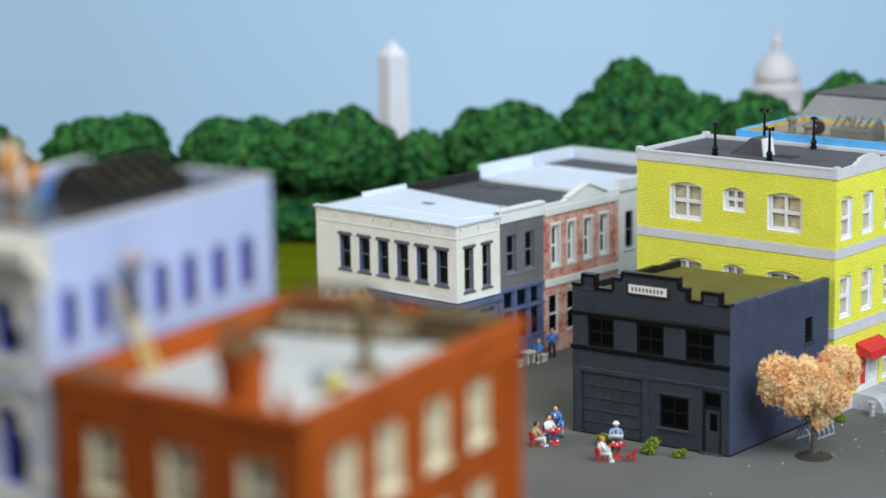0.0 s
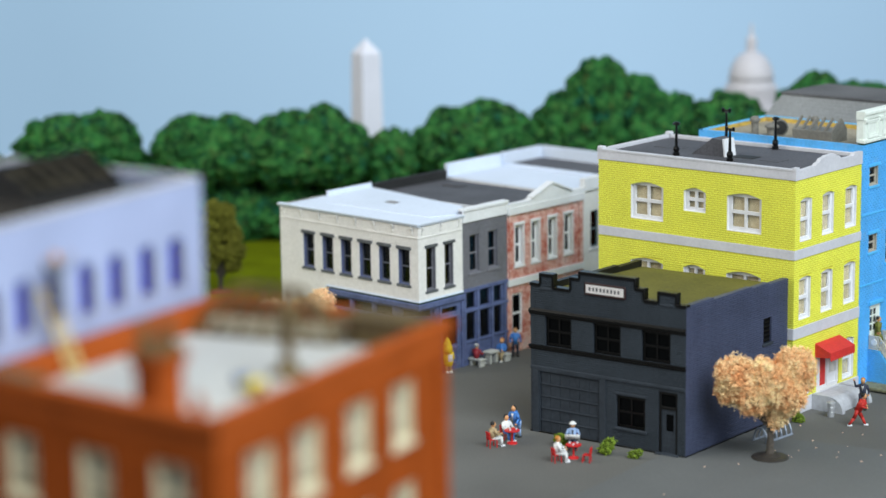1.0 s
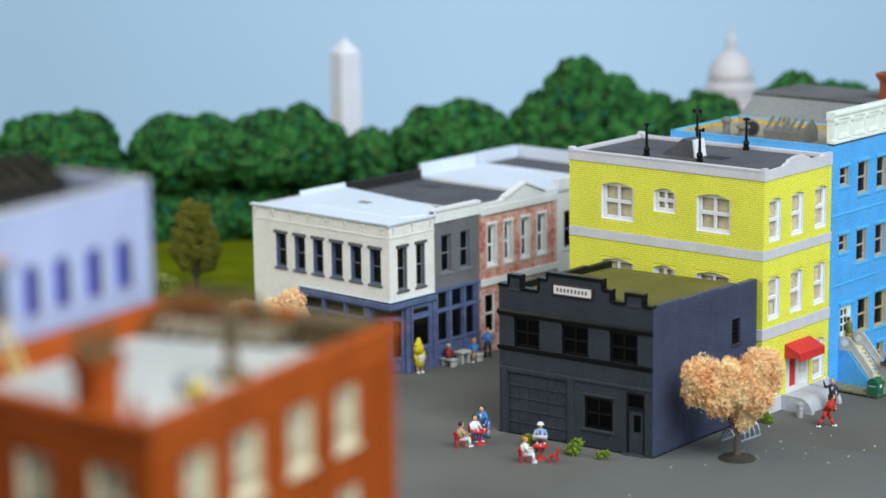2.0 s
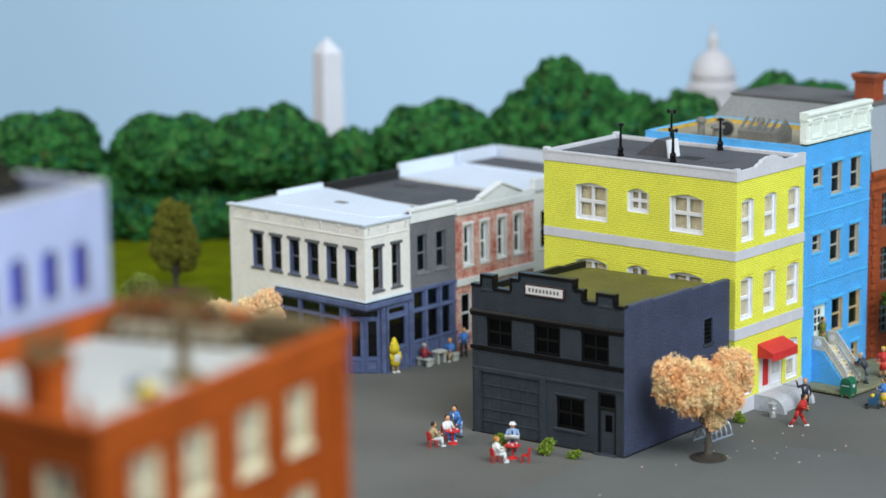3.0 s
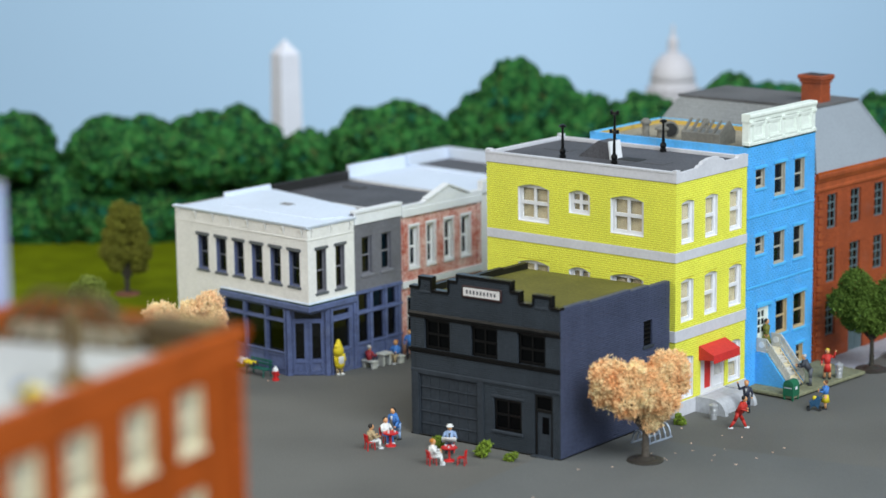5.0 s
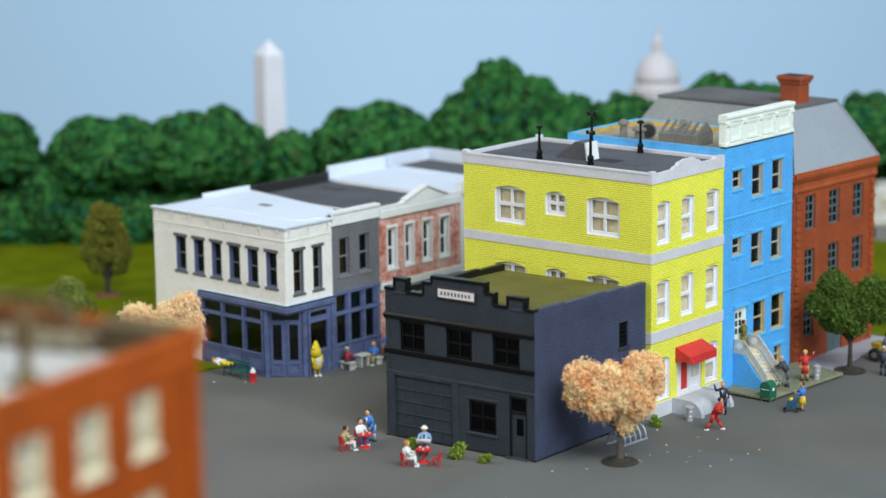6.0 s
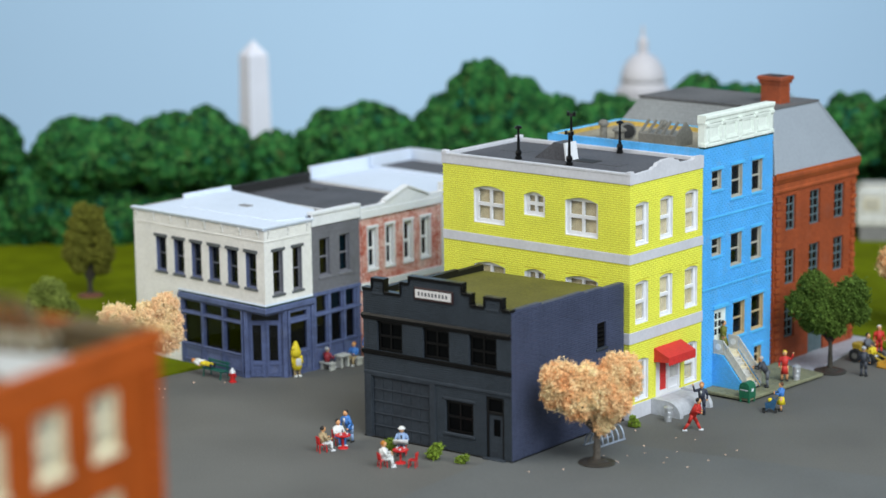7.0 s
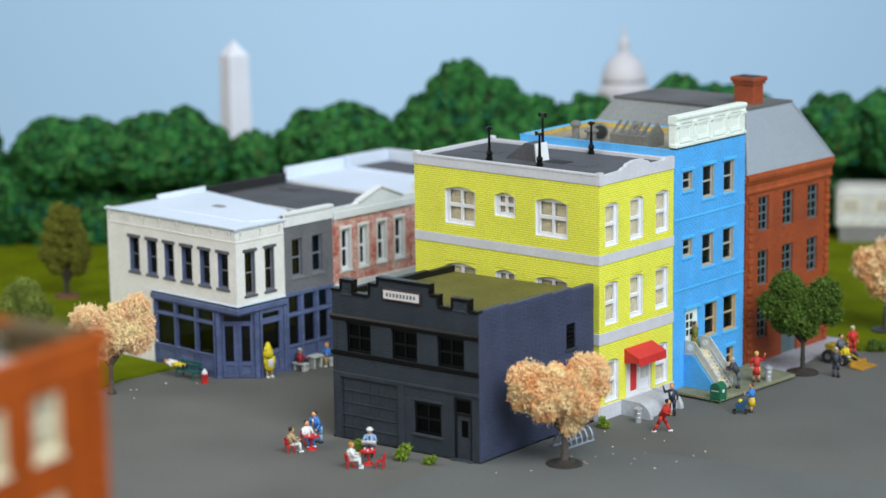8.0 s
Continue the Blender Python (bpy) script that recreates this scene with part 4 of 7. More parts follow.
holes = [(a, b, z, z + 2.3) for a, b in rc for z in (8.72, 5.15)] + [(1.4, 2.55, 1.6, 3.9), (7.05, 8.3, 1.6, 3.9), (4.2, 6.0, 0.0, 2.9)]
wall = Wall(house, (0, 0), (0, rd), 0, rt, holes, M["red_brick"])
for h in holes[:-1]:
    wall.window(*h, M["slate_frame"], 0.16, 0.12, cols=2, rows=2)
bm = bmesh.new()
box(bm, 4.2, 6.0, 0.12, 0.2, 0.0, 2.9)
for x in (4.3, 5.15):
    box(bm, x, x + 0.75, 0.09, 0.12, 0.2, 1.3, 0, 0.02)
    box(bm, x, x + 0.75, 0.09, 0.12, 1.45, 2.75, 0, 0.02)
wall.add("double_door", bm, M["slate_frame"], "grey-green panelled double door")
near = Wall(house, (-rw, 0), (0, 0), 0, rt, [], M["red_brick"])
Wall(house, (0, rd), (-rw, rd), 0, rt, [], M["red_brick"])
Wall(house, (-rw, rd), (-rw, 0), 0, rt, [], M["red_brick"])
for w, n in ((wall, rd), (near, rw)):
    w.moulding("cornice", -0.15, n + 0.12, [(-0.1, 11.3), (0.06, 11.3), (0.1, 11.38), (0.1, 11.5), (0.05, 11.56), (0.05, 11.9), (0.16, 11.98), (0.2, 12.1), (0.28, 12.22), (0.3, 12.42), (0.26, 12.52), (-0.1, 12.52)], M["red_plain"])
for w, xs in ((wall, (0.25, rd - 0.55)), (near, (rw - 0.55,))):
    for x in xs:
        for k in range(22):
            w.strip("quoin", x - 0.1 * (k % 2), x + 0.34 + 0.1 * (k % 2), 0.3 + k * 0.5, 0.6 + k * 0.5, 0.12, M["red_plain"], bevel=0.0)
bm = bmesh.new()
lo = [bm.verts.new(p) for p in ((0.15, -0.15, 12.55), (0.15, rd + 0.15, 12.55), (-rw - 0.15, rd + 0.15, 12.55), (-rw - 0.15, -0.15, 12.55))]
hi = [bm.verts.new(p) for p in ((-2.1, 2.9, 16.3), (-2.1, 8.0, 16.3), (-12.8, 8.2, 16.3), (-12.8, 2.7, 16.3))]
for k in range(4):
    bm.faces.new((lo[k], lo[(k + 1) % 4], hi[(k + 1) % 4], hi[k]))
bm.faces.new(lo)
bm.faces.new(hi)
bm.faces.ensure_lookup_table()
bm.faces[3].material_index = 1
part("mansard_roof", bm, [M["slate"], M["shingle"]], house, "smooth grey mansard roof, shingled on one slope")
wall.strip("eave_edge", -0.15, rd + 0.12, 12.44, 12.62, 0.24, M["orange_plain"], back=-0.1, label="thin rust-red eave edge")
for a, b in (((0.17, -0.17, 12.6), (-2.08, 2.88, 16.34)), ((0.17, rd + 0.17, 12.6), (-2.08, 8.02, 16.34))):
    bm = bmesh.new()
    rod(bm, a, b, 0.07, n=6)
    part("hip_edge", bm, M["slate"], house)
bm = bmesh.new()
prism(bm, [(-2.0, 2.8), (-2.0, 8.1), (-12.9, 8.3), (-12.9, 2.6)], 16.3, 16.42, "z")
part("roof_top", bm, M["ash_roof"], house, "ash-grey flat roof top")
bm = bmesh.new()
box(bm, -4.3, -2.75, 4.6, 5.75, 16.2, 17.8, 0, 0.03)
box(bm, -4.4, -2.65, 4.5, 5.85, 17.7, 17.9, 0, 0.03)
box(bm, -4.5, -2.55, 4.4, 5.95, 17.9, 18.2, 0, 0.05)
chim = part("chimney", bm, M["red_brick"], house, "red brick chimney with a flared cap")
bm = bmesh.new()
box(bm, -4.25, -2.8, 4.65, 5.7, 18.18, 18.22)
part("chimney_top", bm, M["rubber"], chim)

# ---- white corner store ----
WH = at(-23.0, 6.07, 0, math.degrees(-0.11))
house = thing("corner_store", WH, "white clapboard corner store over a slate-blue shop front", "building")
ww = 12.56
wins = [(9.44, 10.33), (7.68, 8.56), (6.0, 6.84), (4.24, 5.15), (2.54, 3.4), (0.8, 1.68)]
holes = [(ww - b, ww - a, 6.03, 8.3) for a, b in wins]
holes = [(a - 0.06, b + 0.06, z0, z1) for a, b, z0, z1 in holes]
left = Wall(house, (-ww, 0), (0, 0), 4.97, 10.0, holes, M["clap"], bricks=(40.0, 0.118, 0.032, 0.045, M["clap"]))
for h in holes:
    left.window(*h, M["drab_blue"], 0.24, 0.09, sill=M["dark_sill"], lintel=M["dark_sill"], jamb=M["blue_frame"])
right = Wall(house, (0, 0), (0, 4.17), 4.97, 10.0, [(0.72, 1.63, 5.62, 8.4), (2.46, 3.3, 5.62, 8.4)], M["clap"], bricks=(40.0, 0.118, 0.032, 0.045, M["clap"]))
for a, b in ((0.72, 1.63), (2.46, 3.3)):
    right.window(a, b, 5.62, 8.4, M["grey_frame"], 0.22, 0.1, sill=M["dark_sill"], lintel=M["dark_sill"], jamb=M["grey_frame"])
Wall(house, (-ww, 0), (-8.2, 0), 0, 4.97, [], M["clap"], bricks=(40.0, 0.118, 0.032, 0.045, M["clap"]))
Wall(house, (-ww, 4.17), (-ww, 0), 0, 10.0, [], M["clap"])
for w, n in ((left, ww), (right, 4.17)):
    w.moulding("cornice", -0.1, n + 0.1, [(-0.2, 9.82), (0.08, 9.86), (0.16, 9.96), (0.18, 10.06), (-0.2, 10.08)], M["roof_white"])
    w.strip("frieze", 0, n, 9.1, 9.18, 0.055, M["clap"], bevel=0.015)
    for k in range(int(n / 1.67) + 1):
        x = 0.36 + k * (1.67 if w is left else 1.72)
        w.moulding("bracket", x - 0.065, x + 0.065, [(0.0, 9.3), (0.05, 9.32), (0.075, 9.42), (0.055, 9.5), (0.1, 9.62), (0.15, 9.72), (0.15, 9.84), (0.0, 9.84)], M["clap"])
    w.strip("edge_board", ww - 8.25 if w is left else -0.1, n + 0.1 if w is left else n, 4.97, 5.07, 0.1, M["roof_white"], bevel=0.02)
# These strips draw the greenish shadow line under the overhanging white wall.
left.strip("skirt", ww - 8.25, ww + 0.08, 4.89, 4.95, 0.09, M["green_shade_line"], bevel=0.01, label="thin dark green strip drawn as the shadow line under the boards")
right.strip("skirt", -0.08, 4.17, 4.89, 4.95, 0.09, M["green_shade_line"], bevel=0.01, label="thin dark green strip drawn as the shadow line under the boards")
flat_roof(house, [(-ww + 0.1, 0.1), (-0.1, 0.1), (-0.1, 4.2), (-ww + 0.1, 4.2)], 10.0, M["roof_white"], "flat white roof")
# shop front: two glazed sides and a chamfered entrance
shop_l = [(ww - 7.85, ww - 6.2), (ww - 5.85, ww - 4.2), (ww - 3.85, ww - 2.3)]
off = ww - 8.2
holes = [(a - off, b - off, z0, z1) for a, b in shop_l for z0, z1 in ((1.5, 3.5), (3.7, 4.36))]
sl_ = Wall(house, (-8.2, 0), (-2.1, 0), 0, 4.97, holes, M["navy"], 0.14, name="shop_wall")
holes_r = [(2.1 - 1.85, 3.6 - 1.85, 1.65, 3.6), (2.1 - 1.85, 3.6 - 1.85, 3.85, 4.2)]
sr_ = Wall(house, (0, 1.85), (0, 4.17), 0, 4.97, holes_r, M["navy"], 0.14, name="shop_wall")
for w, hs in ((sl_, holes), (sr_, holes_r)):
    for h in hs:
        bm = bmesh.new()
        box(bm, h[0] - 0.02, h[1] + 0.02, 0.16, 0.18, h[2] - 0.02, h[3] + 0.02)
        w.add("pane", bm, M["pane"])
    for a, b in {h[:2] for h in hs}:
        bm = wall_mesh(b - a, 0.35, 1.35, [(0.12, b - a - 0.12, 0.47, 1.23)], 0.06)
        w.add("panel", bm, M["navy"], "", a, 0, -0.06)
        w.strip("sill", a - 0.1, b + 0.1, 1.42, 1.54, 0.1, M["navy"])
        w.strip("transom_bar", a - 0.1, b + 0.1, 3.5, 3.62, 0.1, M["navy"])
for x in (0.1, 2.13, 4.12, 5.9):
    sl_.strip("pilaster", x, x + 0.15, 0, 4.5, 0.09, M["navy"])
for x in (0.0, 2.1):
    sr_.strip("pilaster", x, x + 0.2, 0, 4.4, 0.1, M["navy"])
fascia_l = bmesh.new()
box(fascia_l, 0, 8.3, -0.2, 0.05, 4.5, 4.87, 0, 0.04)
left.add("fascia", fascia_l, M["navy"], "", ww - 8.25)
fascia_r = bmesh.new()
box(fascia_r, -0.2, 4.17, -0.2, 0.05, 4.5, 4.87, 0, 0.04)
right.add("fascia", fascia_r, M["navy"])
bm = bmesh.new()
prism(bm, [(-2.3, 0.0), (0.0, 0.0), (0.0, 2.0)], 4.36, 4.5, "z")
part("soffit", bm, M["navy"], house)
dl = math.hypot(2.1, 1.85)
dholes = [(0.55, 1.1, 1.1, 3.45), (1.62, 2.17, 1.1, 3.45), (0.5, 2.25, 3.75, 4.25)]
dw = Wall(house, (-2.1, 0), (0, 1.85), 0, 4.45, dholes, M["navy"], 0.2, name="entrance_wall", label="slate-blue chamfered entrance with double doors")
for h in dholes:
    bm = bmesh.new()
    box(bm, h[0] - 0.02, h[1] + 0.02, 0.1, 0.12, h[2] - 0.02, h[3] + 0.02)
    dw.add("pane", bm, M["pane"])
for x in (0.4, 1.46):
    bm = wall_mesh(0.86, 0.08, 3.6, [(0.13, 0.73, 1.05, 3.48), (0.15, 0.71, 0.3, 0.85)], 0.07)
    dw.add("door_leaf", bm, M["navy"], "", x, 0, -0.07)
for x in (0.0, dl - 0.3):
    dw.strip("pilaster", x, x + 0.3, 0, 4.4, 0.14, M["navy"])
bm = bmesh.new()
prism(bm, [(-10.3, 2.15), (-1.2, 2.3), (-0.5, 4.2), (-2.0, 6.2), (-11.6, 7.6)], 9.99, 10.07, "z")
part("roof_step", bm, M["roof_white"], house)
bm = bmesh.new()
box(bm, -7.1, -6.2, 4.4, 4.95, 10.06, 10.12, 0, 0.02)
part("roof_hatch", bm, M["roof_grey"], house, "small grey roof hatch")

# ---- grey shop next to it ----
house = thing("grey_shop", WH, "mid-grey clapboard shop with a white cornice", "building")
hs = [(0.68, 1.7, 6.1, 8.6), (2.52, 3.53, 6.1, 8.6)]
wall = Wall(house, (0, 4.17), (0, 8.58), 4.97, 10.3, hs, M["grey"], bricks=(40.0, 0.118, 0.03, 0.045, M["grey"]))
for h in hs:
    wall.window(*h, M["grey_frame"], 0.22, 0.12, sill=M["grey_frame"], jamb=M["grey_frame"])
lo_h = [(a - 4.17, b - 4.17, z0, z1) for a, b in ((4.42, 5.36), (5.85, 6.78), (7.22, 7.98)) for z0, z1 in ((1.65, 3.5), (3.78, 4.85))]
low = Wall(house, (0, 4.17), (0, 8.58), 0, 4.97, lo_h, M["navy"], 0.14, name="shop_wall")
for h in lo_h:
    bm = bmesh.new()
    box(bm, h[0] - 0.02, h[1] + 0.02, 0.16, 0.18, h[2] - 0.02, h[3] + 0.02)
    low.add("pane", bm, M["pane"])
low.strip("transom_bar", 0, 4.41, 3.55, 3.72, 0.14, M["navy"])
low.strip("fascia", 0, 4.41, 4.9, 5.12, 0.14, M["navy"])
low.strip("sill", 0, 4.41, 1.5, 1.65, 0.12, M["navy"])
for x in (0.0, 1.3, 2.72, 4.0):
    low.strip("pilaster", x, x + 0.25, 0, 4.9, 0.1, M["navy"])
wall.strip("cornice", 0.0, 4.41, 9.5, 10.25, 0.1, M["white"], back=-0.004, label="plain white cornice board")
wall.strip("cornice_cap", 0.0, 4.41, 10.25, 10.42, 0.2, M["white"], back=0.35)
Wall(house, (-12.4, 8.5), (-12.4, 4.2), 0, 10.3, [], M["roof_white"], 0.2)
flat_roof(house, [(-12.2, 4.25), (-0.3, 4.25), (-0.3, 5.6), (-2.6, 6.9), (-12.2, 8.5)], 10.0, M["roof_white"], "flat white roof")
bm = bmesh.new()
box(bm, -12.2, -0.3, 8.35, 8.5, 0, 9.7)
part("party_wall", bm, M["white"], house)

# ---- pink brick shop with a gable ----
house = thing("brick_shop", WH, "worn pink brick shop with white windows and gable", "building")
pw = [(9.41, 10.23), (11.11, 11.86), (12.85, 13.66), (14.55, 15.39)]
hs = [(a - 8.58, b - 8.58, 5.85, 8.58) for a, b in pw]
wall = Wall(house, (0, 8.58), (0, 16.6), 4.7, 9.5, hs, M["pink"])
for h in hs:
    wall.window(*h, M["white_frame"], 0.2, 0.19, sill=M["white_frame"], lintel=M["white_frame"], jamb=M["white_frame"])
    for x in (h[0] - 0.12, h[1]):
        wall.strip("architrave", x, x + 0.12, h[2], h[3], 0.06, M["white_frame"])
for x in (0.15, 7.5):
    wall.strip("pilaster", x, x + 0.3, 4.7, 9.4, 0.1, M["pink"])
wall.strip("cornice", 0, 8.0, 9.35, 9.85, 0.18, M["white"], back=-0.004)
wall.strip("base_board", 0, 8.0, 4.55, 5.0, 0.16, M["white"])
bm = bmesh.new()
prism(bm, [(0.0, 9.85), (8.0, 9.85), (8.0, 10.15), (6.5, 10.15), (4.5, 10.95), (2.5, 10.25), (2.0, 10.1), (0.0, 10.1)], -0.15, 0.25)
gab = wall.add("gable", bm, M["white"], "low white pediment")
bm = bmesh.new()
prism(bm, [(2.4, 10.22), (4.5, 10.95), (6.6, 10.15), (6.6, 10.27), (4.5, 11.08), (2.4, 10.34)], -0.28, 0.25)
part("gable_moulding", bm, M["white"], gab)
lo_h = [(0.5 + k * 1.9, 1.6 + k * 1.9, 1.2, 4.0) for k in range(4)]
low = Wall(house, (0, 8.58), (0, 16.6), 0, 4.7, lo_h, M["pink"], name="shop_wall")
for h in lo_h:
    low.window(*h, M["white_frame"], 0.1, 0.15)
Wall(house, (-12.2, 15.9), (-12.2, 8.58), 0, 10.28, [], M["rubber"], 0.25)
Wall(house, (0, 15.9), (-12.2, 15.9), 0, 9.6, [], M["rubber"], 0.25)
flat_roof(house, [(-12.0, 8.52), (-2.5, 6.95), (-0.2, 5.65), (-0.2, 15.8), (-12.0, 15.8)], 9.62, M["dark_roof"], "flat dark grey roof")
bm = bmesh.new()
box(bm, -10.3, -8.7, 13.6, 14.5, 9.6, 9.74, 0, 0.03)
part("roof_hatch", bm, M["dark_roof"], house)

# ---- two white shops beyond ----
house = thing("white_shop", WH, "plain white shop with a broad white roof", "building")
hs = [(0.8 + k * 1.7, 1.7 + k * 1.7, 5.8, 8.4) for k in range(4)]
wall = Wall(house, (0, 16.6), (0, 23.6), 0, 10.4, hs, M["clap"])
for h in hs:
    wall.window(*h, M["slate_frame"], 0.1, 0.12, sill=M["white_frame"])
wall.strip("cornice", 0, 7.0, 9.9, 10.75, 0.18, M["white"], back=0.3)
Wall(house, (-12.2, 21.9), (-12.2, 15.95), 0, 10.68, [], M["roof_white"], 0.25)
Wall(house, (-12.2, 15.95), (0, 15.95), 0, 9.72, [], M["white"], 0.25)
Wall(house, (0, 23.6), (-12.2, 23.6), 0, 9.7, [], M["white"], 0.25)
flat_roof(house, [(-11.95, 15.97), (-0.25, 15.97), (-0.25, 21.9), (-11.95, 21.9)], 9.8, M["roof_white"], "flat white roof")
house = thing("white_shop", WH, "white shop with a sunken grey roof", "building")
wall = Wall(house, (0, 23.7), (0, 26.7), 0, 10.7, [], M["clap"])
Wall(house, (-12.2, 26.7), (-12.2, 22.0), 0, 10.72, [], M["roof_white"], 0.3)
Wall(house, (0, 26.7), (-12.2, 26.7), 0, 10.72, [], M["roof_white"], 0.3)
Wall(house, (-12.2, 21.95), (-0.3, 21.95), 0, 10.0, [], M["roof_white"], 0.3)
flat_roof(house, [(-11.9, 22.2), (-0.3, 22.2), (-0.3, 26.4), (-11.9, 26.4)], 9.85, M["dark_roof"], "sunken grey roof")

# ---- orange brick block in the foreground ----
OC = [(9.76, -60.89), (19.86, -61.07), (17.94, -47.12), (8.77, -48.04)]
house = thing("brick_block", at(0, 0), "orange brick block with cream windows and corbelled cornice", "building")
ot = 19.5
h_l = [(1.27, 2.62, 15.85, 17.85), (4.42, 5.85, 15.85, 17.85), (7.55, 9.05, 15.85, 17.95)]
h_l += [(a, b, z0 - 3.45, z1 - 3.45) for a, b, z0, z1 in h_l]
h_r = [(1.55, 3.0, 15.98, 18.1), (4.2, 5.68, 15.98, 18.1), (7.28, 8.75, 15.98, 18.1), (10.18, 11.58, 15.98, 18.05)]
h_r += [(a, b, z0 - 3.45, z1 - 3.45) for a, b, z0, z1 in h_r]
wl = Wall(house, OC[0], OC[1], 0, ot - 0.9, h_l, M["orange"], 0.5)
wr = Wall(house, OC[1], OC[2], 0, ot - 0.9, h_r, M["orange"], 0.5)
wb = Wall(house, OC[2], OC[3], 0, ot - 0.9, [], M["orange"])
wf = Wall(house, OC[3], OC[0], 0, ot - 0.9, [], M["orange"])
for w, hs in ((wl, h_l), (wr, h_r)):
    for x0, x1, z0, z1 in hs:
        win = w.window(x0, x1, z0, z1, M["cream_old"], 0.22, 0.19, cols=2, rail=0.5, blind=M["grey_blind"], jamb=M["cream_old"])
        # lower sash with one more bar, and a thick outer frame
        bm = bmesh.new()
        wide, tall = x1 - x0, z1 - z0
        box(bm, 0.1, wide - 0.1, 0.2, 0.3, tall * 0.25 - 0.045, tall * 0.25 + 0.045, 0, 0.01)
        box(bm, 0.1, wide - 0.1, 0.18, 0.3, tall * 0.5 - 0.11, tall * 0.5 + 0.11, 0, 0.02)
        part("sash_bar", bm, M["cream_old"], win)
        bm = bmesh.new()
        box(bm, -0.1, wide + 0.1, -0.09, 0.2, -0.14, 0.02, 0, 0.025)
        part("sill", bm, M["cream_old"], win)
cap = [(-0.42, 18.6), (0.0, 18.5), (0.05, 18.56), (0.05, 18.66), (0.02, 18.7), (0.02, 18.96), (0.08, 19.0), (0.08, 19.08), (0.15, 19.16), (0.17, 19.3), (0.17, 19.44), (0.12, 19.5), (-0.36, 19.5), (-0.42, 19.44)]
ring_moulding("cornice", house, OC, cap, M["orange_plain"], "orange moulded cornice with a rounded lip")
for w, x in ((wr, 13.28), (wl, 0.1), (wf, 12.3), (wb, 0.1)):
    for k in range(15):
        w.strip("quoin", x, x + 0.36 + 0.14 * (k % 2), 18.04 - k * 0.45, 18.29 - k * 0.45, 0.15, M["orange_plain"], bevel=0.02)
flat_roof(house, [(10.1, -60.6), (19.5, -60.75), (17.65, -47.4), (9.1, -48.3)], 18.62, M["roof_cream"], "off-white flat roof")
bm = bmesh.new()
box(bm, -0.62, 0.62, -0.62, 0.62, 18.6, 20.3, 0, 0.05)
box(bm, -0.7, 0.7, -0.7, 0.7, 20.3, 20.5, 0, 0.05)
box(bm, -0.8, 0.8, -0.8, 0.8, 20.5, 20.75, 0, 0.07)
chim = part("chimney", bm, M["orange_plain"], house, "orange brick chimney with a stepped cap", at(16.4, -59.65) @ Matrix.Diagonal((0.84, 0.84, 1, 1)))
bm = bmesh.new()
box(bm, -0.72, 0.72, -0.72, 0.72, 20.75, 20.98, 0, 0.08)
part("chimney_crown", bm, M["brown"], chim, "brown mortar crown")
for x, y in ((-0.32, -0.26), (0.34, 0.24)):
    bm = bmesh.new()
    lathe(bm, [(0.24, 20.97), (0.2, 21.35), (0.27, 21.4), (0.27, 21.52), (0.17, 21.66)], (x, y, 0), 14)
    part("chimney_pot", bm, M["brown"], chim, "brown chimney pot")
bm = bmesh.new()
lathe(bm, [(0.3, 18.6), (0.28, 18.75), (0.2, 18.8), (0.2, 19.4), (0.3, 19.5), (0.3, 19.65), (0.22, 19.72), (0.2, 20.1), (0.1, 20.2)], n=12)
part("vent_pot", bm, M["orange_plain"], house, "small orange clay vent pot", at(18.05, -59.75, 18.62 * 0.3) @ Matrix.Scale(0.7, 4))
bm = bmesh.new()
box(bm, -0.9, 0.9, -0.35, 0.35, 0.0, 0.12, 0, 0.02)
box(bm, -1.5, -0.9, -0.28, 0.28, 0.0, 0.1, 0, 0.02)
single("roof_plank", bm, M["brown"], at(11.6, -60.62, 19.5, -2), "short brown board lying on the parapet", "board")

# a hipped timber frame, a deck and a pump on that roof
truss = thing("roof_frame", at(11.9, -49.25, 18.62, 14), "brown timber hipped roof frame, open lattice", "frame")
bx, by, rx, rz = 2.75, 0.72, 1.25, 1.68
bm = bmesh.new()
for y in (-by, by):
    box(bm, -bx, bx, y - 0.07, y + 0.07, 0.0, 0.18, 0, 0.02)
for x in (-bx, bx):
    box(bm, x - 0.07, x + 0.07, -by, by, 0.0, 0.18, 0, 0.02)
part("sill_beam", bm, M["brown"], truss)
bm = bmesh.new()
box(bm, -bx + 0.1, bx - 0.1, 0.3, by - 0.08, 0.02, 0.42, 0, 0.02)
part("inner_board", bm, M["cream_old"], truss, "pale cream inner board")
bm = bmesh.new()
box(bm, -rx, rx, -0.1, 0.1, rz - 0.08, rz + 0.1, 0, 0.02)
part("ridge", bm, M["brown"], truss)
for k in range(7):
    for y in (-by, by):
        bm = bmesh.new()
        u = -1 + k / 3
        rod(bm, (u * bx, y, 0.1), (u * rx, 0, rz), 0.075, n=6)
        part("rafter", bm, M["brown"], truss)
for sgn in (-1, 1):
    bm = bmesh.new()
    rod(bm, (sgn * bx, 0, 0.1), (sgn * rx, 0, rz), 0.075, n=6)
    part("hip_rafter", bm, M["brown"], truss)
bm = bmesh.new()
for y in (-0.36, 0.36):
    rod(bm, (-bx * 0.73, y, rz * 0.5), (bx * 0.73, y, rz * 0.5), 0.045, n=6)
part("purlin", bm, M["brown"], truss)
deck = thing("wood_deck", at(16.25, -48.15, 18.62, 4), "brown planked deck box on the flat roof", "deck")
bm = bmesh.new()
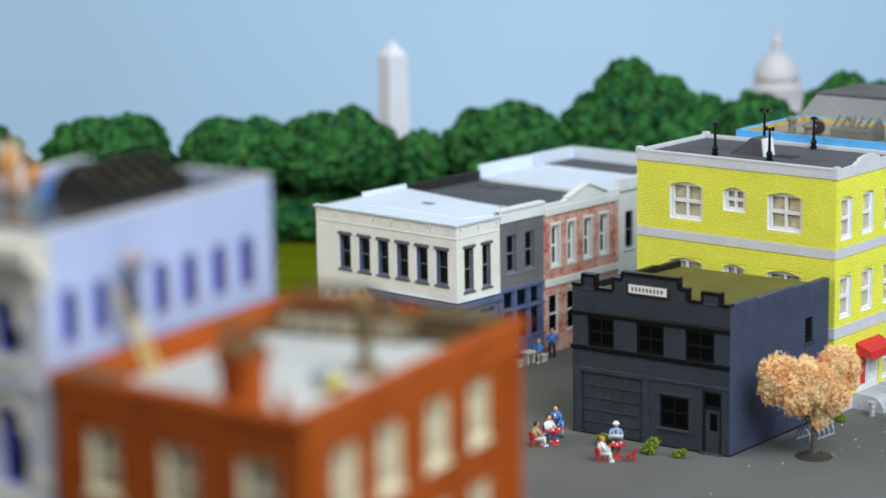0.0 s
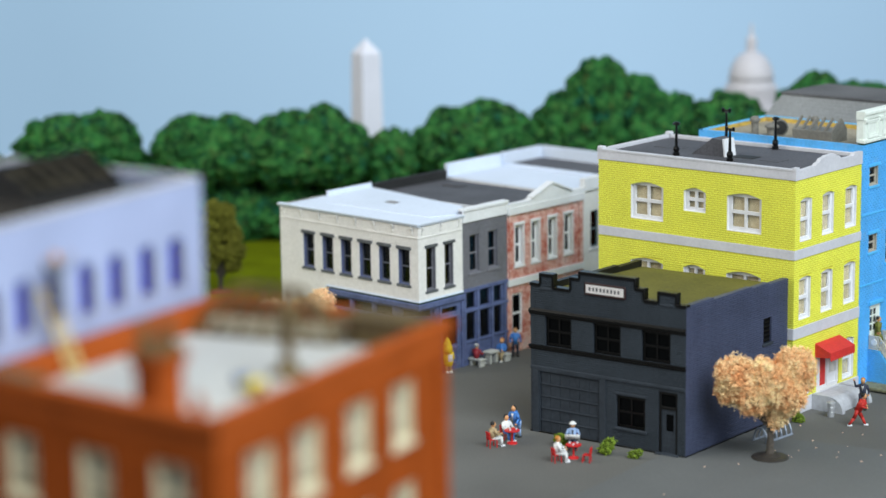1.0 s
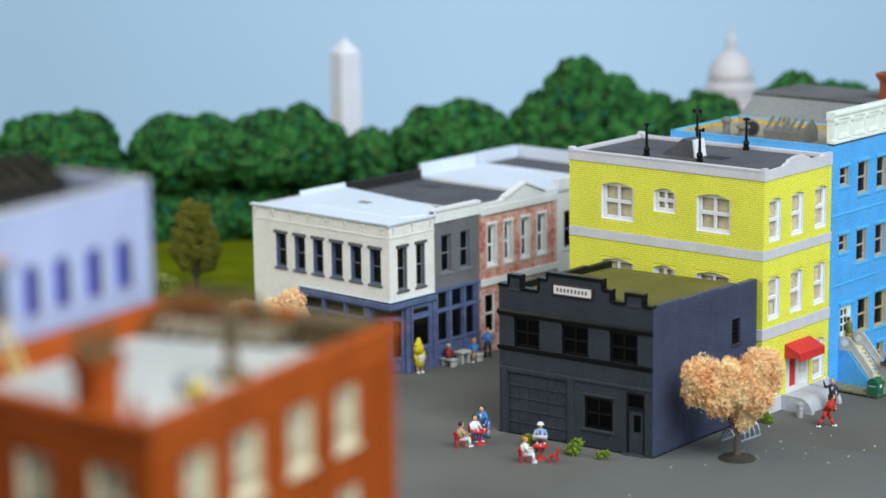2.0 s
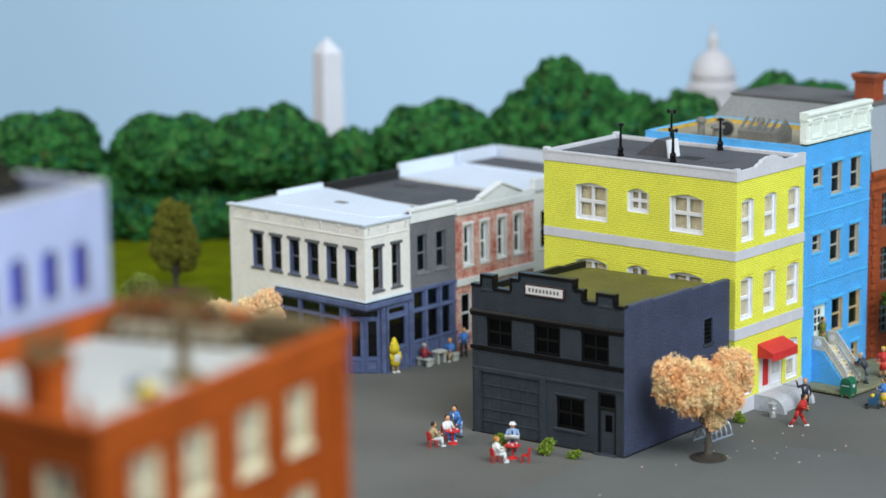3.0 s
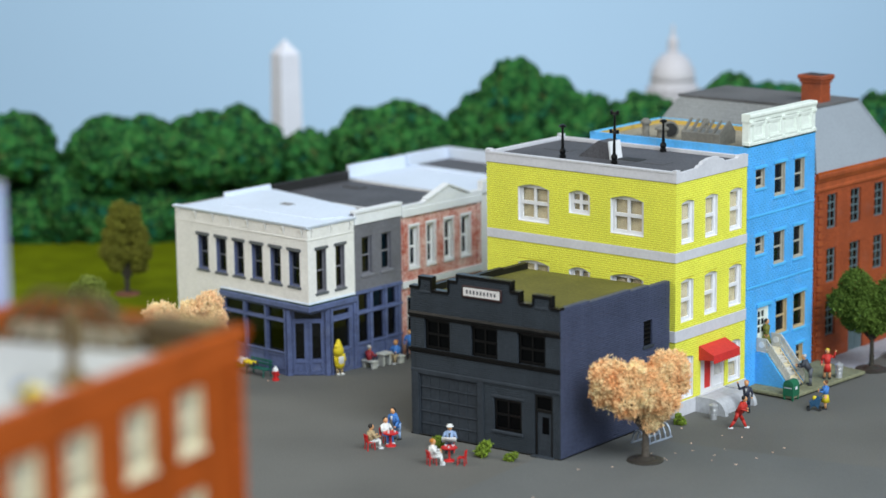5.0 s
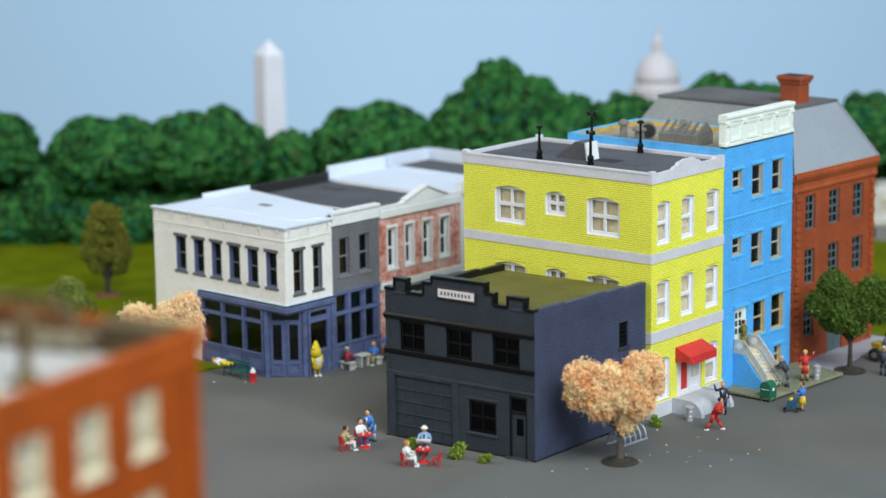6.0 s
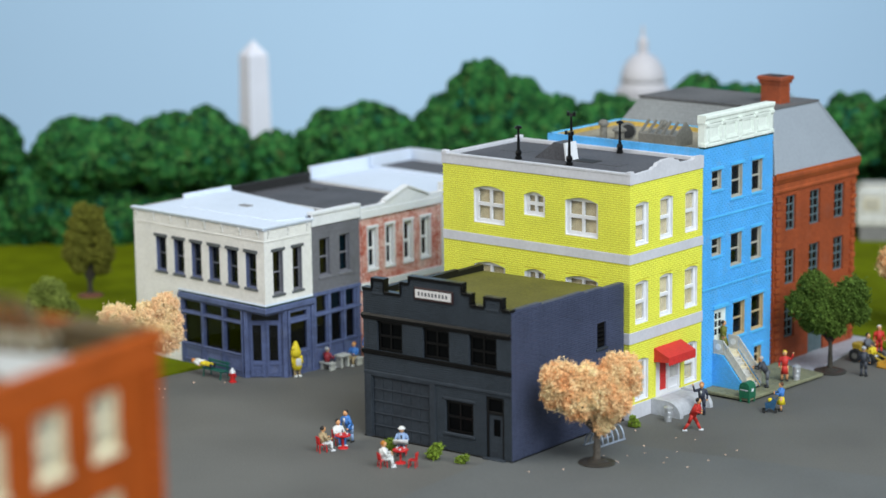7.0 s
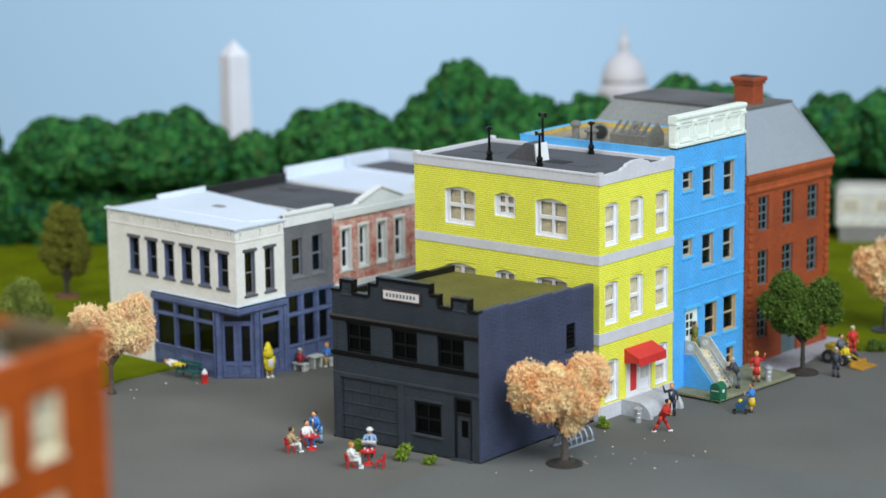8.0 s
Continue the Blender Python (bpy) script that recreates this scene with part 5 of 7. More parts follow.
box(bm, -1.3, 1.3, -0.65, 0.36, 0.0, 0.9, 0, 0.03)
part("deck_frame", bm, M["brown"], deck)
for k in range(6):
    bm = bmesh.new()
    box(bm, -1.5, 1.5, -0.85 + k * 0.26, -0.61 + k * 0.26, 0.9, 1.05, 0, 0.02)
    part("plank", bm, M["brown"], deck)
bm = bmesh.new()
lathe(bm, [(0.66, 0.0), (0.64, 0.1), (0.42, 0.2), (0.28, 0.34), (0.21, 0.5), (0.2, 1.35), (0.27, 1.45), (0.27, 1.6), (0.2, 1.66), (0.32, 1.85), (0.34, 2.2), (0.2, 2.35)], n=16)
single("stand_pipe", bm, M["brown"], at(15.95, -53.15, 18.62), "brown turned stand pipe on the roof", "pipe", smooth=True)

# ---- lavender building beside it ----
LC = [(1.4, -61.46), (9.3, -60.72), (8.24, -48.52), (-0.72, -48.95)]
house = thing("lavender_building", at(0, 0), "lavender painted building with blue arched windows", "building")
lt = 23.7
h_r = [(a, b, 20.05, 21.84) for a, b in ((0.77, 1.56), (2.32, 3.11), (3.85, 4.66), (5.45, 6.25), (7.0, 7.82), (8.66, 9.5), (10.28, 11.12))]
wr = Wall(house, LC[1], LC[2], 0, lt, h_r, M["lavender"], 0.55)
for a, b, z0, z1 in h_r:
    wr.window(a, b, z0, z1, M["royal"], 0.34, 0.11, rail=0.5, arch=0.4, wall_mat=M["lavender"], glaze=M["royal"], jamb=M["taupe"])
    wr.strip("window_sill", a - 0.06, b + 0.1, z0 - 0.12, z0, 0.06, M["lavender"], bevel=0.015)
h_f = [(5.7, 6.9, 19.7, 21.7), (3.1, 4.3, 19.7, 21.7), (5.7, 6.9, 15.4, 18.2), (3.1, 4.3, 15.4, 18.2)]
wf = Wall(house, LC[0], LC[1], 0, lt - 0.5, h_f, M["stone"], 0.55)
for a, b, z0, z1 in h_f:
    win = wf.window(a, b, z0, z1, M["royal"], 0.3, 0.14, arch=0.6, wall_mat=M["stone"])
    # a cream hood over the arch, on two corbels, and a heavy sill
    bm = bmesh.new()
    wide, tall = b - a, z1 - z0
    arcs = [[(wide / 2 + r * math.cos(t), tall - 0.6 + r * math.sin(t)) for t in [math.pi * k / 10 for k in range(11)]] for r in (wide / 2 + 0.02, wide / 2 + 0.3)]
    for k in range(10):
        prism(bm, [arcs[0][k], arcs[0][k + 1], arcs[1][k + 1], arcs[1][k]], -0.24, 0.0)
    part("hood", bm, M["stone_cream"], win, "cream arched window hood")
    for x in (-0.3, wide):
        bm = bmesh.new()
        box(bm, x, x + 0.3, -0.3, 0.0, tall - 0.95, tall - 0.6, 0, 0.05)
        part("corbel", bm, M["stone_cream"], win)
    bm = bmesh.new()
    box(bm, -0.35, wide + 0.35, -0.3, 0.1, -0.35, 0.0, 0, 0.05)
    part("sill", bm, M["stone_cream"], win)
wf.moulding("cornice", -0.1, wf.length + 0.05, [(0.0, 22.1), (0.2, 22.2), (0.3, 22.55), (0.7, 22.8), (0.85, 23.0), (0.85, 23.45), (0.6, 23.6), (-0.3, 23.6), (-0.3, 22.1)], M["stone_cream"], "heavy cream moulded cornice")
for z0, z1, o in ((18.75, 19.1, 0.3), (14.6, 15.0, 0.3)):
    wf.strip("string_course", 0, wf.length + 0.05, z0, z1, o, M["stone"], bevel=0.06)
wf.strip("pilaster", wf.length - 0.75, wf.length - 0.02, 0.0, 22.1, 0.12, M["stone"], bevel=0.03)
for k in range(3):
    wf.strip("pilaster_block", wf.length - 0.85, wf.length + 0.06, 21.6 - k * 3.0, 22.05 - k * 3.0, 0.22, M["stone_cream"], bevel=0.05)
wb = Wall(house, LC[2], LC[3], 0, lt, [], M["lavender"], 0.3)
Wall(house, LC[3], LC[0], 0, lt, [], M["lavender"], 0.3)
ring_moulding("coping", house, LC, [(-0.3, 23.68), (0.02, 23.68), (0.02, 23.76), (-0.3, 23.76)], M["stone"], "pale worn coping")
flat_roof(house, [(1.65, -61.2), (9.0, -60.5), (7.95, -48.8), (-0.45, -49.2)], 23.45, M["wet_roof"], "glossy dark flat roof")
# the skylight: a steep back, a long glazed front slope
sky_l = thing("skylight", at(6.0, -54.62, 23.45, 90), "black lean-to skylight with two rows of panes", "skylight")
run, ridge, eave, rise, deep = 4.35, 1.55, 0.38, 1.25, 2.65
bm = bmesh.new()
prism(bm, [(0, 0), (0, eave), (ridge, rise - 0.06), (ridge + 0.12, rise - 0.06), (deep, 0.1), (deep, 0)], 0.0, 0.14, "x")
prism(bm, [(0, 0), (0, eave), (ridge, rise - 0.06), (ridge + 0.12, rise - 0.06), (deep, 0.1), (deep, 0)], run - 0.14, run, "x")
box(bm, 0.14, run - 0.14, 0.0, 0.12, 0.0, eave, 0, 0.02)
prism(bm, [(ridge + 0.05, rise - 0.1), (ridge + 0.12, rise - 0.06), (deep, 0.1), (deep - 0.05, 0.04)], 0.14, run - 0.14, "x")
part("skylight_base", bm, M["rubber"], sky_l)
for k in range(7):
    bm = bmesh.new()
    x = 0.02 + k * (run - 0.16) / 6
    prism(bm, [(0.0, eave), (ridge, rise), (ridge, rise - 0.2), (0.12, eave - 0.1)], x, x + 0.12, "x")
    part("glazing_bar", bm, M["gloss_black"], sky_l)
for u in (0.02, 0.5, 0.98):
    bm = bmesh.new()
    y, z = ridge * u, eave + (rise - eave) * u
    box(bm, 0.0, run, y - 0.08, y + 0.08, z - 0.14, z + 0.02, 0, 0.02)
    part("glazing_rail", bm, M["gloss_black"], sky_l)
for k in range(6):
    for u0, u1 in ((0.06, 0.48), (0.52, 0.95)):
        bm = bmesh.new()
        x = 0.14 + k * (run - 0.16) / 6
        prism(bm, [(ridge * u0, eave + (rise - eave) * u0 - 0.16), (ridge * u1, eave + (rise - eave) * u1 - 0.16), (ridge * u1, eave + (rise - eave) * u1 - 0.2), (ridge * u0, eave + (rise - eave) * u0 - 0.2)], x, x + (run - 0.16) / 6 - 0.12, "x")
        part("pane", bm, M["dusty_pane"], sky_l)
# white trestle of crossed bars on that roof
tr = thing("trestle", at(1.6, -54.6, 23.45, -35), "white crossed-bar trestle on the dark roof", "trestle")
for y in (-0.3, 0.3):
    for sgn in (-1, 1):
        bm = bmesh.new()
        rod(bm, (-0.7 * sgn, y + 0.03 * sgn, 0.0), (0.75 * sgn, y + 0.03 * sgn, 1.7), 0.07, n=6)
        part("bar", bm, M["white"], tr)
bm = bmesh.new()
rod(bm, (0.0, -0.4, 0.83), (0.0, 0.4, 0.83), 0.07, n=6)
part("cross_rod", bm, M["white"], tr)

ladder = thing("ladder", at(0, 0), "yellow wooden ladder leaning on the lavender wall", "ladder")
foot, head = Vector((10.24, -56.95, 18.64)), Vector((9.08, -57.08, 21.42))
for d in (-0.26, 0.26):
    bm = bmesh.new()
    rod(bm, foot + Vector((0, d, 0)), head + Vector((0, d, 0)), 0.07, n=6)
    part("rail", bm, M["ladder"], ladder)
for k in range(9):
    bm = bmesh.new()
    p = foot.lerp(head, 0.06 + k * 0.11)
    rod(bm, p + Vector((0, -0.26, 0)), p + Vector((0, 0.26, 0)), 0.055, n=6)
    part("rung", bm, M["ladder"], ladder)

# ---- hedge trees along the backdrop ----
rng = random.Random(4)


def mound(bm, c, r, seed, sub=5):
    """A soft foam foliage mass: a sphere swelled in broad lobes, folded and roughened."""
    vs = bmesh.ops.create_icosphere(bm, subdivisions=sub, radius=1.0)["verts"]
    off = Vector((seed * 7.3, seed * 3.1, seed * 5.7))
    for v in vs:
        p = v.co.normalized()
        broad = noise.noise(p * 1.3 + off)
        mid = noise.noise(Vector((p.x * 3.0, p.y * 3.0, p.z * 4.0)) + off)
        fold = abs(noise.noise(p * 2.2 + off * 1.7))
        crumb = noise.noise(p * 8 + off) * 0.8 + noise.noise(p * 19 + off) * 0.7
        s = 1.05 + 0.15 * broad + 0.15 * mid - 0.32 * max(0.0, 0.12 - fold) / 0.12 + 0.055 * crumb
        v.co = Vector((c[0] + p.x * r[0] * s, c[1] + p.y * r[1] * s, c[2] + p.z * r[2] * s))


def hedge_tree(across, ahead, lobes, label="dark green clumped foliage tree before the sky board"):
    """Lobes: across, ahead, height, half width, half height, about the tree's foot."""
    x, y = far(across, ahead)
    ob = thing("hedge_tree", at(x, y, 0, 36.1), label, "tree", "trees along the backdrop")
    bm = bmesh.new()
    for k in range(3):
        rod(bm, ((k - 1) * 0.9, 0.6, 0), ((k - 1) * 1.1, 0.6, 2.5), 0.3, 0.25, 8)
    part("trunk", bm, M["dark_bark"], ob)
    bm = bmesh.new()
    for dx, dy, z, rx_, rz_ in lobes:
        if dy < -1.0:
            mound(bm, (dx, dy - 0.5, 2.3), (rx_, 1.7, 2.4), rng.random() * 10, 5)
            mound(bm, (dx, 1.6, 4.6), (rx_, 0.9, 3.0), rng.random() * 10, 4)
        else:
            mound(bm, (dx, dy - 3.2, z + 0.48), (rx_, min(rx_, 2.6), rz_), rng.random() * 10, 5)
    part("crown", bm, M["hedge"], ob, smooth=True)
    return ob


HEDGE = [
    (-54.0, 191, [(0, 0, 7.4, 5.0, 3.3), (-2.5, -1.6, 2.6, 3.6, 2.9), (3, -1.8, 2.7, 3.4, 3.0)]),
    (-41.3, 191, [(4.9, 0.4, 3.4, 2.0, 3.4), (-1.8, 0, 7.5, 3.8, 2.9), (1.6, 0.2, 7.7, 3.2, 3.0), (-2.6, -1.7, 2.9, 3.6, 3.1), (2.4, -1.8, 2.9, 3.4, 3.1)]),
    (-30.8, 191, [(-1.4, 0, 7.2, 3.4, 3.1), (1.8, 0, 7.3, 2.7, 2.9), (-2.2, -1.8, 2.9, 3.1, 3.1), (1.8, -1.9, 2.8, 3.0, 3.1)]),
    (-23.1, 191, [(-1.4, 0, 7.2, 3.5, 3.2), (0.9, 0, 7.5, 3.5, 3.2), (3.0, 0, 7.0, 2.7, 2.9), (-1.6, -1.8, 2.9, 3.2, 3.1), (2.8, -1.8, 3.0, 3.2, 3.2)]),
    (-15.6, 191, [(-0.2, 0, 6.4, 2.4, 2.6), (0.2, -1.6, 2.9, 2.6, 3.1)]),
    (-9.0, 191, [(-1.6, 0, 7.4, 3.4, 3.2), (1.0, 0, 7.8, 3.4, 3.4), (3.2, 0.2, 7.3, 2.5, 2.8), (-1.8, -1.7, 3.1, 3.0, 3.3), (2.4, -1.7, 3.1, 3.0, 3.3)]),
    (1.6, 191, [(-0.5, 0, 9.4, 3.0, 5.5), (-2.8, 0.2, 7.6, 3.3, 4.2), (2.2, 0.2, 8.6, 3.8, 4.0), (5.0, 0.2, 7.5, 3.1, 4.0), (-2.6, -1.7, 3.2, 3.6, 3.5), (3.4, -1.7, 3.2, 3.6, 3.5)]),
    (11.6, 191, [(0.2, 0, 8.1, 3.6, 3.4), (0.4, -1.6, 3.2, 3.8, 3.5)]),
    (20.4, 191, [(-0.9, 0, 9.0, 4.4, 3.7), (2.2, 0, 8.9, 4.2, 3.5), (0.4, -1.6, 3.4, 4.6, 3.7)]),
    (31.6, 191, [(0.1, 0, 8.3, 2.9, 3.1), (0.2, -1.5, 3.2, 2.8, 3.4)]),
    (37.0, 191, [(-0.2, 0, 8.4, 3.4, 3.3), (2.4, 0, 7.9, 2.8, 3.2), (0.6, -1.5, 3.2, 3.9, 3.4)]),
    (46.5, 191, [(0, 0, 7.9, 3.8, 3.3), (0, -1.8, 3.2, 4.6, 3.2)]),
]
for across, ahead, lobes in HEDGE:
    hedge_tree(across, ahead, lobes)

# ---- obelisk and dome ----
OB = at(*far(-18.25, 199), 0, 68) @ Matrix.Diagonal((1, 1, 0.987, 1))
ob = thing("obelisk", OB, "white plaster obelisk with a pyramid tip", "monument")
bm = bmesh.new()
lo, hi = 1.12, 0.92
v0 = [bm.verts.new((sx * lo, sy * lo, 0)) for sx, sy in ((-1, -1), (1, -1), (1, 1), (-1, 1))]
v1 = [bm.verts.new((sx * hi, sy * hi, 14.75)) for sx, sy in ((-1, -1), (1, -1), (1, 1), (-1, 1))]
for k in range(4):
    bm.faces.new((v0[k], v0[(k + 1) % 4], v1[(k + 1) % 4], v1[k]))
bm.faces.new(v0)
bm.faces.new(v1)
part("shaft", bm, M["marble"], ob)
bm = bmesh.new()
v1 = [bm.verts.new((sx * hi, sy * hi, 14.75)) for sx, sy in ((-1, -1), (1, -1), (1, 1), (-1, 1))]
tip = bm.verts.new((0, 0, 16.05))
for k in range(4):
    bm.faces.new((v1[k], v1[(k + 1) % 4], tip))
bm.faces.new(v1)
part("tip", bm, M["marble"], ob)
DM = at(*far(16.05, 205)) @ Matrix.Diagonal((1, 1, 0.985, 1))
ob = thing("domed_hall", DM, "white plaster model of a domed hall", "monument")
bm = bmesh.new()
lathe(bm, [(2.6, 0), (2.6, 8.6), (2.35, 8.7), (2.35, 9.2), (2.2, 9.3), (2.2, 10.4), (2.3, 10.5), (2.1, 10.7), (2.02, 11.2)], n=32)
part("drum", bm, M["beige"], ob)
bm = bmesh.new()
lathe(bm, [(2.02 * math.cos(a), 11.2 + 2.6 * math.sin(a)) for a in [k * math.pi / 2 / 9 for k in range(9)]] + [(0.45, 13.78)], n=32)
part("dome", bm, M["beige"], ob, smooth=True)
bm = bmesh.new()
lathe(bm, [(0.46, 13.7), (0.46, 14.7), (0.5, 14.75), (0.3, 15.1), (0.16, 15.4), (0.14, 16.0), (0.05, 16.3)], n=12)
part("lantern", bm, M["beige"], ob)
for k in range(20):
    a = 2 * math.pi * k / 20
    bm = bmesh.new()
    rod(bm, (2.32 * math.cos(a), 2.32 * math.sin(a), 9.2), (2.32 * math.cos(a), 2.32 * math.sin(a), 10.5), 0.1, n=6)
    part("column", bm, M["beige"], ob)

# ---- white caravan on the far lawn ----
cv = thing("caravan", at(*far(36.5, 186), 0.15, 30), "white caravan with small curtained windows on a grey skirt", "caravan")
bm = bmesh.new()
prism(bm, [(-4.5, 1.2), (7.5, 1.2), (7.5, 4.2), (7.1, 4.6), (-4.1, 4.6), (-4.5, 4.2)], -1.5, 1.5)
bmesh.ops.bevel(bm, geom=bm.edges[:], offset=0.12, segments=2, affect="EDGES")
part("body", bm, M["caravan_white"], cv)
bm = bmesh.new()
box(bm, -4.35, 7.35, -1.53, -1.5, 1.9, 2.0)
box(bm, -4.35, 7.35, -1.54, -1.5, 4.1, 4.25)
part("trim_strip", bm, M["white"], cv)
bm = bmesh.new()
box(bm, -4.2, 7.2, -1.35, 1.35, 0.0, 1.2)
part("skirt", bm, M["roof_grey"], cv)
for x in (-4.0, -1.3, 1.5, 4.3):
    bm = bmesh.new()
    box(bm, x, x + 1.3, -1.56, -1.5, 2.6, 3.6, 0, 0.02)
    w = part("window", bm, M["cream"], cv)
    bm = bmesh.new()
    box(bm, x + 0.12, x + 1.18, -1.58, -1.55, 3.1, 3.5)
    part("curtain", bm, M["curtain"], w)
    bm = bmesh.new()
    box(bm, x + 0.12, x + 1.18, -1.58, -1.55, 2.7, 3.05)
    part("pane", bm, M["curtain"], w)


# ---- trees and bushes of flock ----
def flock(name, parent, lobes, count, size, mat, seed, m=None, shell=0.55):
    """A crown of many small clumps spread over lobes (x, y, z, radius), with gaps between them."""
    r = np.random.RandomState(seed)
    bm = bmesh.new()
    tips = [bm.verts.new(p) for p in ((1, 0, 0), (0, 1, 0), (-1, 0, 0), (0, -1, 0), (0, 0, 1), (0, 0, -0.8))]
    for k in range(4):
        for pole in (4, 5):
            bm.faces.new((tips[k], tips[(k + 1) % 4], tips[pole]))
    bm.verts.index_update()
    bmesh.ops.triangulate(bm, faces=bm.faces[:])
    base = np.array([v.co[:] for v in bm.verts])
    tri = np.array([[v.index for v in f.verts] for f in bm.faces])
    bm.free()
    weight = np.array([l[3] ** 2 for l in lobes])
    pick = r.choice(len(lobes), count, p=weight / weight.sum())
    verts, faces = [], []
    for k in range(count):
        lx, ly, lz, lr = lobes[pick[k]]
        d = r.normal(size=3)
        d /= np.linalg.norm(d)
        lump = 1 + 0.32 * noise.noise(Vector(d * 3.2) + Vector((seed, pick[k], 0))) + 0.2 * noise.noise(Vector(d * 9.0) + Vector((pick[k], seed, 0)))
        rad = lr * lump * (shell + (1 - shell) * r.rand() ** 0.4) * (1.14 if k % 13 == 0 else 1.0)
        s = size * (0.5 + r.rand() * 0.9) * np.array([1.2, 0.6, 0.35]) * (0.75 + 0.5 * r.rand(3))
        q = r.normal(size=(3, 3))
        blob = (base * s * (0.6 + 0.8 * r.rand(len(base), 1))) @ np.linalg.qr(q)[0]
        verts.append(blob + np.array([lx, ly, lz]) + d * rad)
        faces.append(tri + k * len(base))
    data = bpy.data.meshes.new(name)
    data.from_pydata((np.concatenate(verts) * CM).tolist(), [], np.concatenate(faces).tolist())
    data.materials.append(mat)
    ob = new(name, data)
    ob.parent = parent
    ob.matrix_basis = m or Matrix()
    return ob


def flock_tree(x, y, label, lobes, count, size, mat, seed, trunk=0.22, base="disc", fork=1.9, z0=0.0, shell=0.55, bark="bark", strands=0):
    ob = thing("model_tree", at(x, y, z0), label, "tree")
    bm = bmesh.new()
    lathe(bm, [(trunk * 1.9, 0.0), (trunk * 1.2, 0.25), (trunk, 0.7), (trunk * 1.12, 0.95), (trunk * 0.9, 1.1), (trunk * 0.85, fork)], n=12)
    part("trunk", bm, M[bark], ob, smooth=True)
    for lx, ly, lz, lr in lobes:
        bm = bmesh.new()
        mid = Vector((lx * 0.45, ly * 0.45, fork + (lz - fork) * 0.45))
        rod(bm, (0, 0, fork - 0.15), mid, trunk * 0.7, trunk * 0.5, 8)
        rod(bm, mid, (lx, ly, lz), trunk * 0.5, trunk * 0.22, 8)
        for k in range(3):
            tip_ = Vector((lx, ly, lz)) + Vector((rng.uniform(-1, 1), rng.uniform(-1, 1), rng.uniform(-0.3, 1))) * lr * 0.7
            rod(bm, mid.lerp(Vector((lx, ly, lz)), 0.6), tip_, trunk * 0.25, trunk * 0.1, 6)
        part("limb", bm, M[bark], ob)
    if base == "disc":
        bm = bmesh.new()
        lathe(bm, [(1.04, 0.0), (1.04, 0.09), (0.92, 0.14), (0.6, 0.16), (0.34, 0.3)], n=28)
        part("base_plate", bm, M["disc"], ob, "round dark base plate")
    elif base:
        bm = bmesh.new()
        lathe(bm, [(1.0, 0.0), (0.9, 0.1), (0.4, 0.2)], n=18)
        part("mulch_ring", bm, M[base], ob)
    flock("crown", ob, lobes, count, size, mat, seed, shell=shell)
    if strands:
        fibres(ob, lobes, strands, seed, mat)
    return ob


def fibres(parent, lobes, count, seed, mat):
    """Thin stray flock fibres that stand out of a crown."""
    r = np.random.RandomState(seed)
    bm = bmesh.new()
    for _ in range(count):
        lx, ly, lz, lr = lobes[r.randint(len(lobes))]
        d = Vector(r.normal(size=3)).normalized()
        p = Vector((lx, ly, lz)) + d * lr * 0.95
        side = d.cross(Vector(r.normal(size=3))).normalized()
        q = p + d * (0.1 + 0.16 * r.rand()) + side * 0.12
        e = q + side * (0.1 + 0.2 * r.rand()) - d * 0.06 * r.rand() + Vector((0, 0, -0.08))
        rod(bm, p, q, 0.012, 0.009, 3)
        rod(bm, q, e, 0.009, 0.005, 3)
    return tagged(part("fibres", bm, mat, parent), kind="stuff")


def along(u, v):
    """Across and ahead, as seen from the near side of the table."""
    d = RIGHT * u + AHEAD * v
    return d.x, d.y


def lobes_of(rows):
    return [(*along(u, v), z, r) for u, v, z, r in rows]


flock_tree(3.93, 2.65, "peach blossom model tree on a round base plate", lobes_of([(-1.9, 0, 4.75, 1.1), (-1.0, -0.3, 3.7, 1.1), (0.2, -0.4, 4.3, 1.3), (1.3, 0, 5.2, 1.1), (1.55, 0.3, 4.4, 0.85), (0.5, 0.2, 3.1, 0.95), (-2.3, 0.3, 3.9, 0.8), (0.3, 0, 2.3, 0.6), (1.0, -0.5, 3.6, 0.85), (-0.7, 0, 4.7, 0.95), (-2.4, -0.2, 5.1, 0.75), (1.8, 0, 5.3, 0.65), (0.9, 0, 5.6, 0.65), (-0.5, 0, 5.1, 0.7)]), 80000, 0.054, M["blossom"], 3, 0.2, shell=0.66, strands=140)
flock_tree(-28.2, -0.2, "peach blossom model tree at the lawn's edge", lobes_of([(-1.3, 0, 4.6, 1.1), (0.2, 0, 3.9, 1.3), (1.75, 0, 5.5, 0.85), (1.7, -0.2, 3.8, 1.1), (-0.8, 0, 3.0, 0.9), (-1.9, 0, 4.0, 0.7), (0.7, 0, 4.9, 0.9), (2.0, 0, 4.6, 0.85)]), 54000, 0.056, M["blossom_pale"], 5, 0.17, base="", shell=0.7)
flock_tree(5.25, 41.0, "peach blossom model tree on the far lawn", lobes_of([(-1.2, 0, 4.6, 1.2), (0.4, 0, 5.2, 1.4), (1.6, 0, 4.2, 1.3), (-0.2, 0, 3.6, 1.3)]), 18000, 0.08, M["blossom"], 7, 0.22, base="disc", z0=0.15)
